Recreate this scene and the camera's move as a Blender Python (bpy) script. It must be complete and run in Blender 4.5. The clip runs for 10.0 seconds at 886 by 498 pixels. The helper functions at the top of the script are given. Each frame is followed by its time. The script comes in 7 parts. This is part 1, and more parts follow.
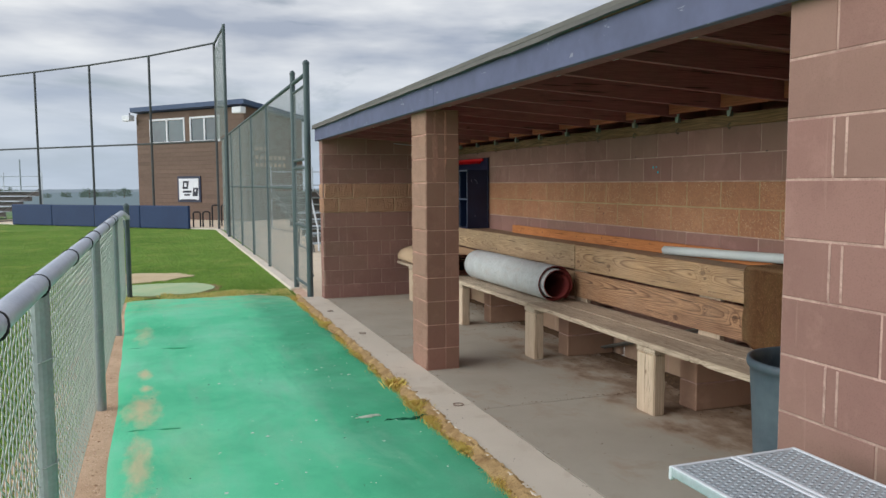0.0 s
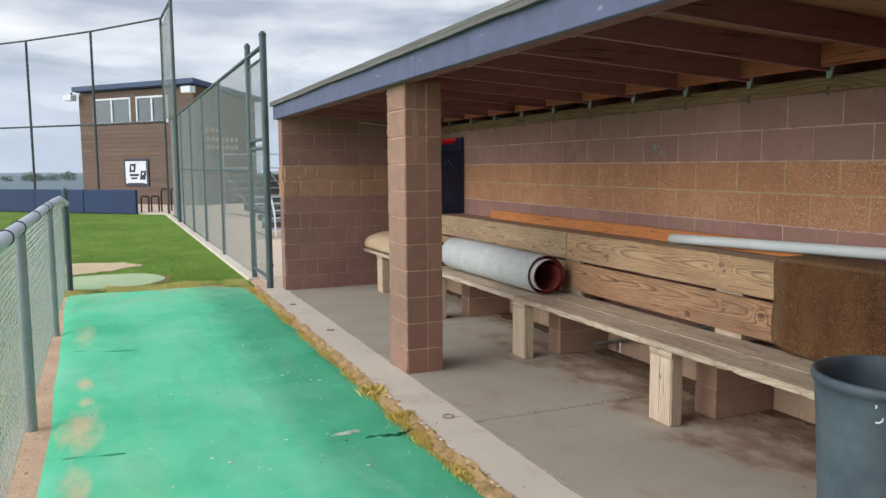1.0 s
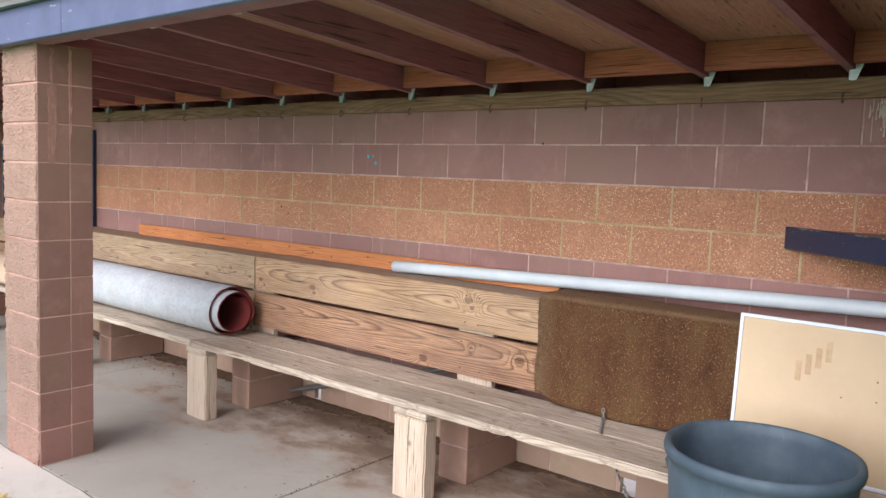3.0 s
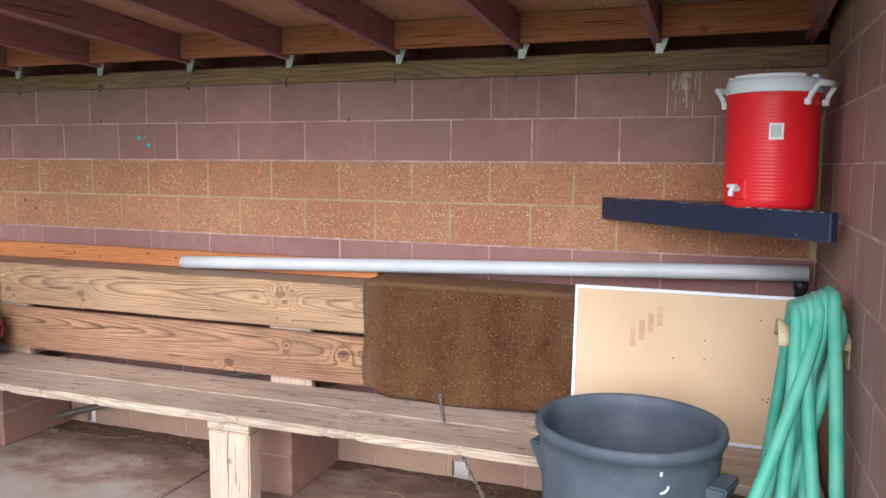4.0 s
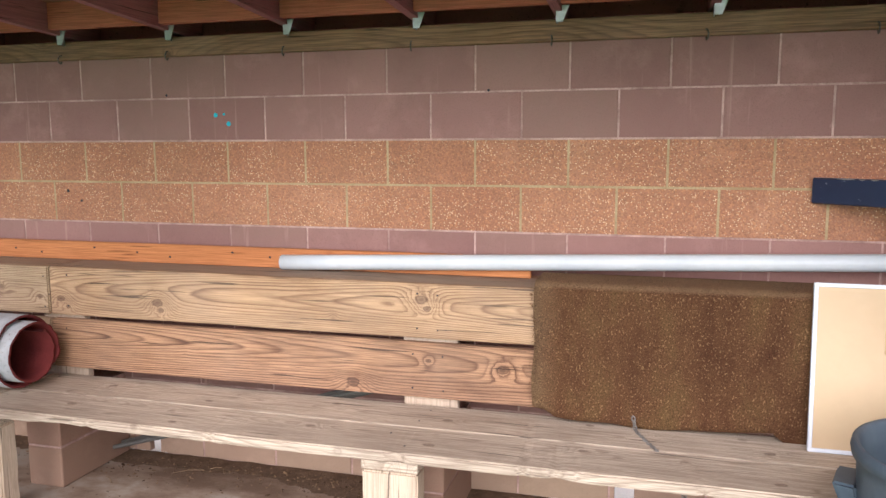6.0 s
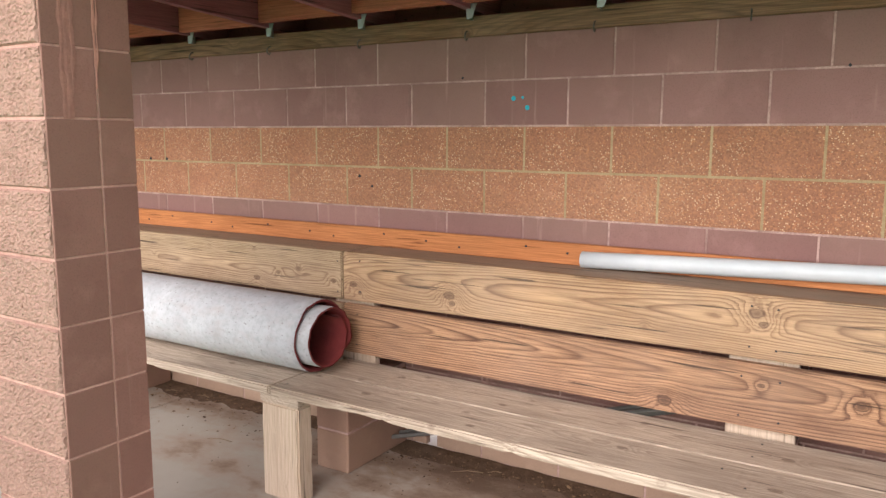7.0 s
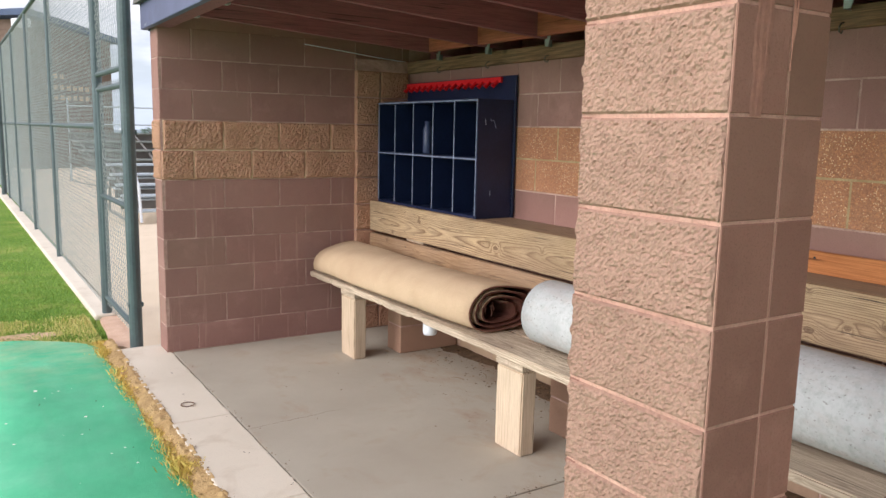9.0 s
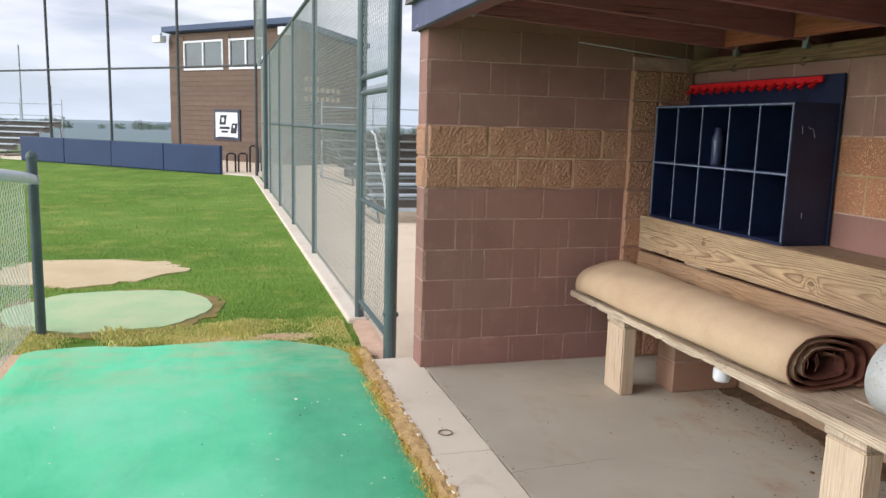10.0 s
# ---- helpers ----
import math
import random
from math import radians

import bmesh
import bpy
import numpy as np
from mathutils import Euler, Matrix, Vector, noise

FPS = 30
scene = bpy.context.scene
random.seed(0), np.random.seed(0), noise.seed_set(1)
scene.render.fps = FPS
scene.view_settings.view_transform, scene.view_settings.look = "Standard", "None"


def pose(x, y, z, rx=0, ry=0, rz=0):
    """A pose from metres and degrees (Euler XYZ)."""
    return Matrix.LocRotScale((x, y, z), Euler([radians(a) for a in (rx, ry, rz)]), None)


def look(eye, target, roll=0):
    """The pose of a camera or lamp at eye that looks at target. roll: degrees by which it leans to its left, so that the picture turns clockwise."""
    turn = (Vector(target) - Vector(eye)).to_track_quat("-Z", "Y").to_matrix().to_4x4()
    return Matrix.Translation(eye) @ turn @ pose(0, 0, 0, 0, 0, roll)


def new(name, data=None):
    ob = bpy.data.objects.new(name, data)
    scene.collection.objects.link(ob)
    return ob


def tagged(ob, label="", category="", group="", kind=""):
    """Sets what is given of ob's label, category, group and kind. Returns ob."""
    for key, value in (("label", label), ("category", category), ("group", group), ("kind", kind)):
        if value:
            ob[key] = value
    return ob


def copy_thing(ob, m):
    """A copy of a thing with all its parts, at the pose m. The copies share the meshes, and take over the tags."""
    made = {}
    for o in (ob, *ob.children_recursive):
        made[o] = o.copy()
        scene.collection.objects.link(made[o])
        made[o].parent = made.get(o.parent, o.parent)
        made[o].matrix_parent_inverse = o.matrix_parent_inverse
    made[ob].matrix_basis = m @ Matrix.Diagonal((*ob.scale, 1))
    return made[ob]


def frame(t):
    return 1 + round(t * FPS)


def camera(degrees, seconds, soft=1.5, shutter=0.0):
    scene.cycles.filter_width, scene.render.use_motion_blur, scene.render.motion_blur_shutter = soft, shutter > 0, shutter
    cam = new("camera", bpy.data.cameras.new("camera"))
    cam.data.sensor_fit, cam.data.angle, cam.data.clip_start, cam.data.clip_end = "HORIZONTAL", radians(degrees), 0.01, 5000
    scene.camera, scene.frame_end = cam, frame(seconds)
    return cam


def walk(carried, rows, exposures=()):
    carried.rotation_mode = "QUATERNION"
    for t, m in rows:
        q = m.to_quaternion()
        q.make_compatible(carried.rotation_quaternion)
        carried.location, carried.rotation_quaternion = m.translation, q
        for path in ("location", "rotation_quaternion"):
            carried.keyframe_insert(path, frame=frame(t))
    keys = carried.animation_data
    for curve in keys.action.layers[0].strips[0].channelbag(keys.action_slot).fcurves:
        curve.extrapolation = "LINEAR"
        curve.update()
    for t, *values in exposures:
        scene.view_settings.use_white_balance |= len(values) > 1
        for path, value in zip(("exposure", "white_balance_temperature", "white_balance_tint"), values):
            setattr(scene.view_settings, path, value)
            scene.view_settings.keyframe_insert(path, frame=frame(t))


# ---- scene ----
cam = camera(59.7, 10.0)
PATH = [
    (0, (-0.025, 0.064, 1.604), (0.64, 1.942, 1.435), -0.3),
    (0.5, (0.033, 0.428, 1.593), (0.72, 2.297, 1.415), 0.1),
    (1, (0.021, 0.799, 1.596), (0.793, 2.631, 1.382), -0.4),
    (1.5, (0.087, 1.186, 1.601), (0.976, 2.962, 1.36), 1.0),
    (2, (0.073, 1.55, 1.614), (1.138, 3.226, 1.378), 0.9),
    (2.5, (0.132, 1.854, 1.606), (1.445, 3.346, 1.383), 1.0),
    (3, (0.233, 2.136, 1.613), (1.787, 3.382, 1.429), 2.2),
    (3.2, (0.205, 2.235, 1.588), (1.857, 3.352, 1.43), 2.4),
    (4.3, (0.354, 2.752, 1.601), (2.26, 3.298, 1.34), 0.3),
    (4.5, (0.385, 2.873, 1.597), (2.307, 3.35, 1.32), 0.7),
    (5, (0.413, 3.147, 1.586), (2.355, 3.517, 1.282), 1.0),
    (5.2, (0.426, 3.265, 1.593), (2.374, 3.599, 1.283), 0.4),
    (6.3, (0.665, 3.8, 1.572), (2.52, 4.504, 1.316), -0.0),
    (6.5, (0.717, 3.871, 1.573), (2.515, 4.705, 1.306), 0.3),
    (7, (0.744, 4.146, 1.565), (2.425, 5.189, 1.275), 0.2),
    (7.5, (0.771, 4.436, 1.557), (2.289, 5.698, 1.237), -0.4),
    (8, (0.871, 4.726, 1.57), (2.173, 6.214, 1.268), -0.2),
    (8.5, (0.873, 5.02, 1.556), (2.008, 6.64, 1.256), 0.7),
    (9, (0.812, 5.321, 1.57), (1.87, 6.991, 1.269), 1.2),
    (9.5, (0.77, 5.622, 1.603), (1.61, 7.409, 1.287), 1.6),
    (10, (0.748, 5.924, 1.605), (1.291, 7.823, 1.29), 1.6),
]
EXPOSURES = [(0.0, 0.44, 6200, 8), (0.5, 0.58, 6200, 8), (1.0, 0.68, 6150, 9), (2.0, 0.95, 5950, 11), (2.5, 1.1, 5850, 13), (3.0, 1.4, 5800, 16), (4.5, 1.47, 6000, 22), (5.0, 1.45, 6000, 22), (6.5, 1.58, 6100, 18), (7.0, 1.40, 6350, 19), (7.5, 1.41, 6450, 17), (8.5, 1.28, 6400, 16), (9.0, 1.17, 6350, 14), (10.0, 0.94, 6300, 12)]
walk(cam, [(t, look(eye, target, roll)) for t, eye, target, roll in PATH], EXPOSURES)

# ---- light ----
SUN_EL, SUN_AZ = 20.0, 268.0
world = bpy.data.worlds.new("sky")
scene.world = world
world.use_nodes = True
wn, wl = world.node_tree.nodes, world.node_tree.links
wn.clear()
w_out = wn.new("ShaderNodeOutputWorld")
w_bg = wn.new("ShaderNodeBackground")
w_sky = wn.new("ShaderNodeTexSky")
w_sky.sky_type = "NISHITA"
w_sky.sun_disc = False
w_sky.sun_elevation, w_sky.sun_rotation = radians(SUN_EL), radians(SUN_AZ)
w_co = wn.new("ShaderNodeTexCoord")
w_map = wn.new("ShaderNodeMapping")
w_map.inputs["Scale"].default_value = (1.0, 1.0, 4.5)
w_noise = wn.new("ShaderNodeTexNoise")
w_noise.inputs["Scale"].default_value = 2.3
w_noise.inputs["Detail"].default_value = 7.0
w_noise.inputs["Roughness"].default_value = 0.55
w_noise.inputs["Distortion"].default_value = 0.4
w_ramp = wn.new("ShaderNodeValToRGB")
w_ramp.color_ramp.elements[0].position, w_ramp.color_ramp.elements[0].color = 0.39, (0.3, 0.3, 0.3, 1)
w_ramp.color_ramp.elements[1].position, w_ramp.color_ramp.elements[1].color = 0.48, (1, 1, 1, 1)
w_noise2 = wn.new("ShaderNodeTexNoise")
w_noise2.inputs["Scale"].default_value = 4.0
w_noise2.inputs["Detail"].default_value = 5.0
w_cloud = wn.new("ShaderNodeMix")
w_cloud.data_type = "RGBA"
w_cloud.inputs["A"].default_value = (6.0, 6.5, 7.7, 1)
w_cloud.inputs["B"].default_value = (12.9, 12.7, 12.6, 1)
w_tone = wn.new("ShaderNodeMapRange")
w_tone.inputs["From Min"].default_value, w_tone.inputs["From Max"].default_value = 0.34, 0.64
w_mix = wn.new("ShaderNodeMix")
w_mix.data_type = "RGBA"
wl.new(w_co.outputs["Generated"], w_map.inputs["Vector"])
wl.new(w_map.outputs["Vector"], w_noise.inputs["Vector"])
wl.new(w_map.outputs["Vector"], w_noise2.inputs["Vector"])
wl.new(w_noise.outputs["Fac"], w_ramp.inputs["Fac"])
wl.new(w_noise2.outputs["Fac"], w_tone.inputs["Value"])
wl.new(w_tone.outputs[0], w_cloud.inputs["Factor"])
wl.new(w_ramp.outputs["Color"], w_mix.inputs["Factor"])
wl.new(w_sky.outputs["Color"], w_mix.inputs["A"])
wl.new(w_cloud.outputs["Result"], w_mix.inputs["B"])
# blue-grey haze low over the horizon
w_sep = wn.new("ShaderNodeSeparateXYZ")
w_low = wn.new("ShaderNodeMapRange")
w_low.inputs["From Min"].default_value, w_low.inputs["From Max"].default_value = 0.02, 0.17
w_low.inputs["To Min"].default_value, w_low.inputs["To Max"].default_value = 0.85, 0.0
w_haze = wn.new("ShaderNodeMix")
w_haze.data_type = "RGBA"
w_haze.inputs["B"].default_value = (7.4, 8.4, 9.8, 1)
wl.new(w_co.outputs["Generated"], w_sep.inputs[0])
wl.new(w_sep.outputs[2], w_low.inputs["Value"])
wl.new(w_low.outputs[0], w_haze.inputs["Factor"])
wl.new(w_mix.outputs["Result"], w_haze.inputs["A"])
wl.new(w_haze.outputs["Result"], w_bg.inputs["Color"])
w_bg.inputs["Strength"].default_value = 0.05
wl.new(w_bg.outputs["Background"], w_out.inputs["Surface"])

sun_data = bpy.data.lights.new("sun", "SUN")
sun_data.energy, sun_data.angle, sun_data.color = 1.9, radians(60), (1.0, 0.96, 0.9)
sun = new("sun", sun_data)
el, az = radians(SUN_EL), radians(SUN_AZ)
sun.matrix_world = look((0, 0, 20), Vector((0, 0, 20)) - Vector((math.sin(az) * math.cos(el), math.cos(az) * math.cos(el), math.sin(el))))


# ---- materials ----
def rgb(r, g, b):
    """Linear colour from 0-255 values."""
    return tuple(((c / 255 + 0.055) / 1.055) ** 2.4 if c > 10 else c / 255 / 12.92 for c in (r, g, b)) + (1.0,)


class Mat:
    """A node material with small building helpers."""

    def __init__(self, name, rough=0.8, metal=0.0, spec=0.5):
        self.m = bpy.data.materials.new(name)
        self.m.use_nodes = True
        self.n, self.l = self.m.node_tree.nodes, self.m.node_tree.links
        self.b = self.n["Principled BSDF"]
        self.b.inputs["Roughness"].default_value = rough
        self.b.inputs["Metallic"].default_value = metal
        self.b.inputs["Specular IOR Level"].default_value = spec
        self.geo = self.n.new("ShaderNodeNewGeometry")
        self.info = self.n.new("ShaderNodeObjectInfo")
        self.pos = self.geo.outputs["Position"]
        self.rnd = self.info.outputs["Random"]

    def math(self, op, a, b=0.0, c=0.0, clamp=False):
        nd = self.n.new("ShaderNodeMath")
        nd.operation, nd.use_clamp = op, clamp
        for i, v in enumerate((a, b, c)):
            if hasattr(v, "is_linked"):
                self.l.new(v, nd.inputs[i])
            else:
                nd.inputs[i].default_value = v
        return nd.outputs[0]

    def shift(self, amount=37.0):
        """World position moved on by each object's own random number."""
        nd = self.n.new("ShaderNodeVectorMath")
        nd.operation = "ADD"
        self.l.new(self.pos, nd.inputs[0])
        self.l.new(self.math("MULTIPLY", self.rnd, amount), nd.inputs[1])
        return nd.outputs[0]

    def scaled(self, vec, s):
        nd = self.n.new("ShaderNodeMapping")
        nd.inputs["Scale"].default_value = s
        self.l.new(vec, nd.inputs["Vector"])
        return nd.outputs[0]

    def noise(self, vec, scale, detail=4.0, rough=0.55, distort=0.0):
        nd = self.n.new("ShaderNodeTexNoise")
        nd.inputs["Scale"].default_value = scale
        nd.inputs["Detail"].default_value = detail
        nd.inputs["Roughness"].default_value = rough
        nd.inputs["Distortion"].default_value = distort
        self.l.new(vec, nd.inputs["Vector"])
        return nd.outputs["Fac"]

    def voronoi(self, vec, scale, feature="F1", out="Distance"):
        nd = self.n.new("ShaderNodeTexVoronoi")
        nd.feature = feature
        nd.inputs["Scale"].default_value = scale
        self.l.new(vec, nd.inputs["Vector"])
        return nd.outputs[out]

    def steps(self, fac, *stops):
        nd = self.n.new("ShaderNodeValToRGB")
        el = nd.color_ramp.elements
        while len(el) < len(stops):
            el.new(0.5)
        for e, (p, c) in zip(el, stops):
            e.position = p
            e.color = c if not isinstance(c, (int, float)) else (c, c, c, 1)
        self.l.new(fac, nd.inputs["Fac"])
        return nd.outputs["Color"]

    def mix(self, fac, a, b, kind="MIX"):
        nd = self.n.new("ShaderNodeMix")
        nd.data_type, nd.blend_type = "RGBA", kind
        for key, v in (("Factor", fac), ("A", a), ("B", b)):
            if hasattr(v, "is_linked"):
                self.l.new(v, nd.inputs[key])
            else:
                nd.inputs[key].default_value = v
        return nd.outputs["Result"]

    def xyz(self):
        nd = self.n.new("ShaderNodeSeparateXYZ")
        self.l.new(self.pos, nd.inputs[0])
        return nd.outputs

    def done(self, color, bump=None, strength=0.3, dist=0.01, rough=None):
        if hasattr(color, "is_linked"):
            self.l.new(color, self.b.inputs["Base Color"])
        else:
            self.b.inputs["Base Color"].default_value = color
        if bump is not None:
            nd = self.n.new("ShaderNodeBump")
            nd.inputs["Strength"].default_value = strength
            nd.inputs["Distance"].default_value = dist
            self.l.new(bump, nd.inputs["Height"])
            self.l.new(nd.outputs["Normal"], self.b.inputs["Normal"])
        if rough is not None:
            self.l.new(rough, self.b.inputs["Roughness"])
        return self.m


def mottled(name, c1, c2, big=1.5, fine=60.0, rough=0.85, metal=0.0, bump=0.25, dist=0.004, vary=0.25, spec=0.4, fine_amount=0.35):
    """A plain surface with broad stains, fine grain and a shade of its own for each object."""
    k = Mat(name, rough, metal, spec)
    v = k.shift()
    col = k.mix(k.steps(k.noise(v, big, 5), (0.3, 0.0), (0.7, 1.0)), c1, c2)
    grain = k.noise(v, fine, 3)
    col = k.mix(k.math("MULTIPLY", k.steps(grain, (0.35, 0.0), (0.65, 1.0)), fine_amount), col, tuple(c * 0.6 for c in c1[:3]) + (1,))
    if vary:
        shade = k.math("ADD", k.math("MULTIPLY", k.rnd, vary), 1.0 - vary / 2)
        grey = k.n.new("ShaderNodeCombineColor")
        for i in range(3):
            k.l.new(shade, grey.inputs[i])
        col = k.mix(1.0, col, grey.outputs[0], "MULTIPLY")
    return k.done(col, grain, bump, dist)


def block_material(name, c1, c2, speck=None, rough_face=False, drips=0.0, smear=None):
    """Concrete block: pores, blotches, pale efflorescence, and aggregate specks where asked."""
    k = Mat(name, 0.92, 0.0, 0.25)
    v = k.shift(19.0)
    col = k.mix(k.steps(k.noise(k.pos, 1.3, 5, 0.6), (0.3, 0.0), (0.7, 1.0)), c1, c2)
    col = k.mix(k.math("MULTIPLY", k.rnd, 0.15 if rough_face else 0.4), col, tuple(c * 0.66 for c in c1[:3]) + (1,))
    if rough_face:
        col = k.mix(k.steps(k.noise(v, 5.0, 6, 0.7), (0.48, 0.0), (0.72, 0.4)), col, tuple(c * 0.66 for c in c1[:3]) + (1,))
    else:
        bloom = k.steps(k.noise(v, 4.5, 6, 0.65), (0.55, 0.0), (0.75, 0.3))
        col = k.mix(bloom, col, tuple(min(1, c * 1.5 + 0.03) for c in c2[:3]) + (1,))
        dull = k.steps(k.noise(v, 2.6, 5, 0.7), (0.52, 0.0), (0.72, 0.35))
        col = k.mix(dull, col, tuple(c * 0.62 for c in c1[:3]) + (1,))
    pores = k.noise(v, 135.0 if rough_face else 210.0, 4, 0.7)
    col = k.mix(k.steps(pores, (0.34, 0.3), (0.48, 0.0)), col, tuple(c * 0.42 for c in c1[:3]) + (1,))
    lump = k.noise(v, 105.0 if rough_face else 150.0, 5, 0.75)
    if speck:
        tone = k.voronoi(v, 165.0, out="Color")
        sand = k.n.new("ShaderNodeSeparateColor")
        k.l.new(tone, sand.inputs[0])
        cell = k.voronoi(v, 165.0)
        col = k.mix(k.steps(sand.outputs[0], (0.0, 0.45), (0.5, 0.0)), col, tuple(c * 0.45 for c in c1[:3]) + (1,))
        col = k.mix(k.steps(sand.outputs[1], (0.5, 0.0), (1.0, 0.4)), col, rgb(226, 160, 112))
        dots = k.math("MULTIPLY", k.steps(cell, (0.34, 1.0), (0.48, 0.0)), k.steps(sand.outputs[2], (0.80, 0.0), (0.86, 1.0)))
        worn = k.steps(k.noise(v, 7.0, 3, 0.5), (0.36, 0.15), (0.55, 1.0))
        col = k.mix(k.math("MULTIPLY", dots, worn), col, speck)
        lump = k.math("SUBTRACT", k.math("MULTIPLY", lump, 0.5), cell)
    if rough_face:
        # broken aggregate: pale and dark stones a few millimetres across
        stone = k.n.new("ShaderNodeSeparateColor")
        k.l.new(k.voronoi(v, 150.0, out="Color"), stone.inputs[0])
        col = k.mix(k.steps(stone.outputs[0], (0.0, 0.22), (0.4, 0.0)), col, tuple(c * 0.5 for c in c1[:3]) + (1,))
        col = k.mix(k.steps(stone.outputs[1], (0.7, 0.0), (1.0, 0.28)), col, tuple(min(1, c * 1.2) for c in c2[:3]) + (1,))
        lump = k.math("ADD", lump, k.math("MULTIPLY", k.voronoi(v, 120.0), -0.6))
    if not rough_face and not speck:
        # some blocks came greyer from the works
        other = k.math("FRACT", k.math("MULTIPLY", k.rnd, 7.13))
        col = k.mix(k.steps(other, (0.55, 0.0), (0.95, 0.35)), col, (c1[0] * 0.92, c1[1] * 1.12, c1[2] * 1.0, 1))
    if smear:
        # mortar smeared over the arrises in ragged patches
        tc = k.n.new("ShaderNodeTexCoord")
        sep = k.n.new("ShaderNodeSeparateXYZ")
        k.l.new(tc.outputs["Generated"], sep.inputs[0])
        sides = []
        for out, size in ((sep.outputs[0], 0.4), (sep.outputs[2], 0.2)):
            sides.append(k.math("MULTIPLY", k.math("MINIMUM", out, k.math("SUBTRACT", 1.0, out)), size))
        near = k.math("MINIMUM", sides[0], sides[1])
        near = k.math("ADD", near, k.math("MULTIPLY", k.math("SUBTRACT", k.noise(k.pos, 11.0, 6, 0.7), 0.37), 0.09))
        col = k.mix(k.steps(k.math("MULTIPLY", near, 20.0), (0.0, 0.4), (0.10, 0.0)), col, smear)
    if drips:
        run = k.noise(k.scaled(k.pos, (9.0, 9.0, 0.5)), 2.0, 4, 0.6)
        col = k.mix(k.steps(run, (0.62, 0.0), (0.72, drips)), col, rgb(200, 165, 150))
    if speck:
        return k.done(col, lump, 0.6, 0.006)
    return k.done(col, lump, 0.65 if rough_face else 0.3, 0.009 if rough_face else 0.003)


def wood(name, light, dark, axis="y", face="x", dims=(0.04, 4.2, 0.22), ring=0.006, depth=0.7, weather=0.3, vary=0.25, back=0.05, bend=0.12, rough=0.8, knot=1.0, streak=0.5, many=4.6, slope=0.0, pith=None, knots=()):
    """Sawn softwood: a slice through growth rings round a wandering pith, with knots, fibres and checks."""
    k = Mat(name, rough, 0.0, 0.25)
    tc = k.n.new("ShaderNodeTexCoord")
    centred = k.n.new("ShaderNodeVectorMath")
    centred.operation = "SUBTRACT"
    k.l.new(tc.outputs["Generated"], centred.inputs[0])
    centred.inputs[1].default_value = (0.5, 0.5, 0.5)
    p = k.scaled(centred.outputs[0], dims)
    sep = k.n.new("ShaderNodeSeparateXYZ")
    k.l.new(p, sep.inputs[0])
    idx = {"x": 0, "y": 1, "z": 2}
    along, deep = sep.outputs[idx[axis]], sep.outputs[idx[face]]
    cross = sep.outputs[3 - idx[axis] - idx[face]]
    line = k.n.new("ShaderNodeCombineXYZ")
    k.l.new(along, line.inputs[0])
    k.l.new(k.math("MULTIPLY", k.rnd, 43.0), line.inputs[1])
    wander = k.noise(line.outputs[0], 0.75, 1, 0.5)
    sway = k.noise(k.scaled(line.outputs[0], (1.0, 2.0, 1.0)), 0.5, 1, 0.5)
    v = k.shift(61.0)
    long_ = tuple(0.25 if i == idx[axis] else 1.0 for i in range(3))
    fibre_s = tuple(0.02 if i == idx[axis] else 1.0 for i in range(3))
    crack_s = tuple(0.03 if i == idx[axis] else 1.0 for i in range(3))
    o_deep = k.math("ADD", k.math("MULTIPLY", k.math("SUBTRACT", wander, 0.5), bend * 2), back)
    o_cross = k.math("ADD", k.math("MULTIPLY", k.math("SUBTRACT", k.rnd, 0.5), 0.16), k.math("MULTIPLY", k.math("SUBTRACT", sway, 0.5), 0.14))
    if slope:
        o_deep = k.math("ADD", o_deep, k.math("MULTIPLY", along, slope))
    if pith is not None:
        o_cross = k.math("ADD", k.math("MULTIPLY", k.math("SUBTRACT", sway, 0.5), 0.05), pith)
    a = k.math("SUBTRACT", deep, o_deep)
    b = k.math("SUBTRACT", cross, o_cross)
    r = k.math("SQRT", k.math("ADD", k.math("MULTIPLY", a, a), k.math("MULTIPLY", b, b)))
    r = k.math("ADD", r, k.math("MULTIPLY", k.noise(k.scaled(v, tuple(0.08 if i == idx[axis] else 1.0 for i in range(3))), 14.0, 3, 0.5), 0.008))
    d = k.voronoi(k.scaled(v, tuple(0.8 if i == idx[axis] else 1.0 for i in range(3))), many)
    near = k.math("SUBTRACT", 1.0, k.math("MULTIPLY", d, 3.0), clamp=True)
    r = k.math("ADD", r, k.math("MULTIPLY", k.math("POWER", near, 4.0), 0.05 * knot))
    hearts = []
    for at, up, size in knots:
        # rings bend round the knot; its heart is a dark disc with rings of its own
        da = k.math("MULTIPLY", k.math("SUBTRACT", along, at), 0.62)
        dc = k.math("SUBTRACT", cross, up)
        dist = k.math("SQRT", k.math("ADD", k.math("MULTIPLY", da, da), k.math("MULTIPLY", dc, dc)))
        dist = k.math("ADD", dist, k.math("MULTIPLY", k.math("SUBTRACT", k.noise(v, 55.0, 3, 0.6), 0.5), size * 0.7))
        push = k.math("POWER", 2.718, k.math("MULTIPLY", k.math("MULTIPLY", dist, dist), -0.22 / (size * size)))
        r = k.math("ADD", r, k.math("MULTIPLY", push, size * 1.6))
        hearts.append((k.math("DIVIDE", dist, size), size))
    r = k.math("ADD", r, k.math("MULTIPLY", k.noise(k.scaled(v, tuple(0.06 if i == idx[axis] else 1.0 for i in range(3))), 60.0, 2, 0.6), ring * 0.14))
    phase = k.math("FRACT", k.math("DIVIDE", r, ring))
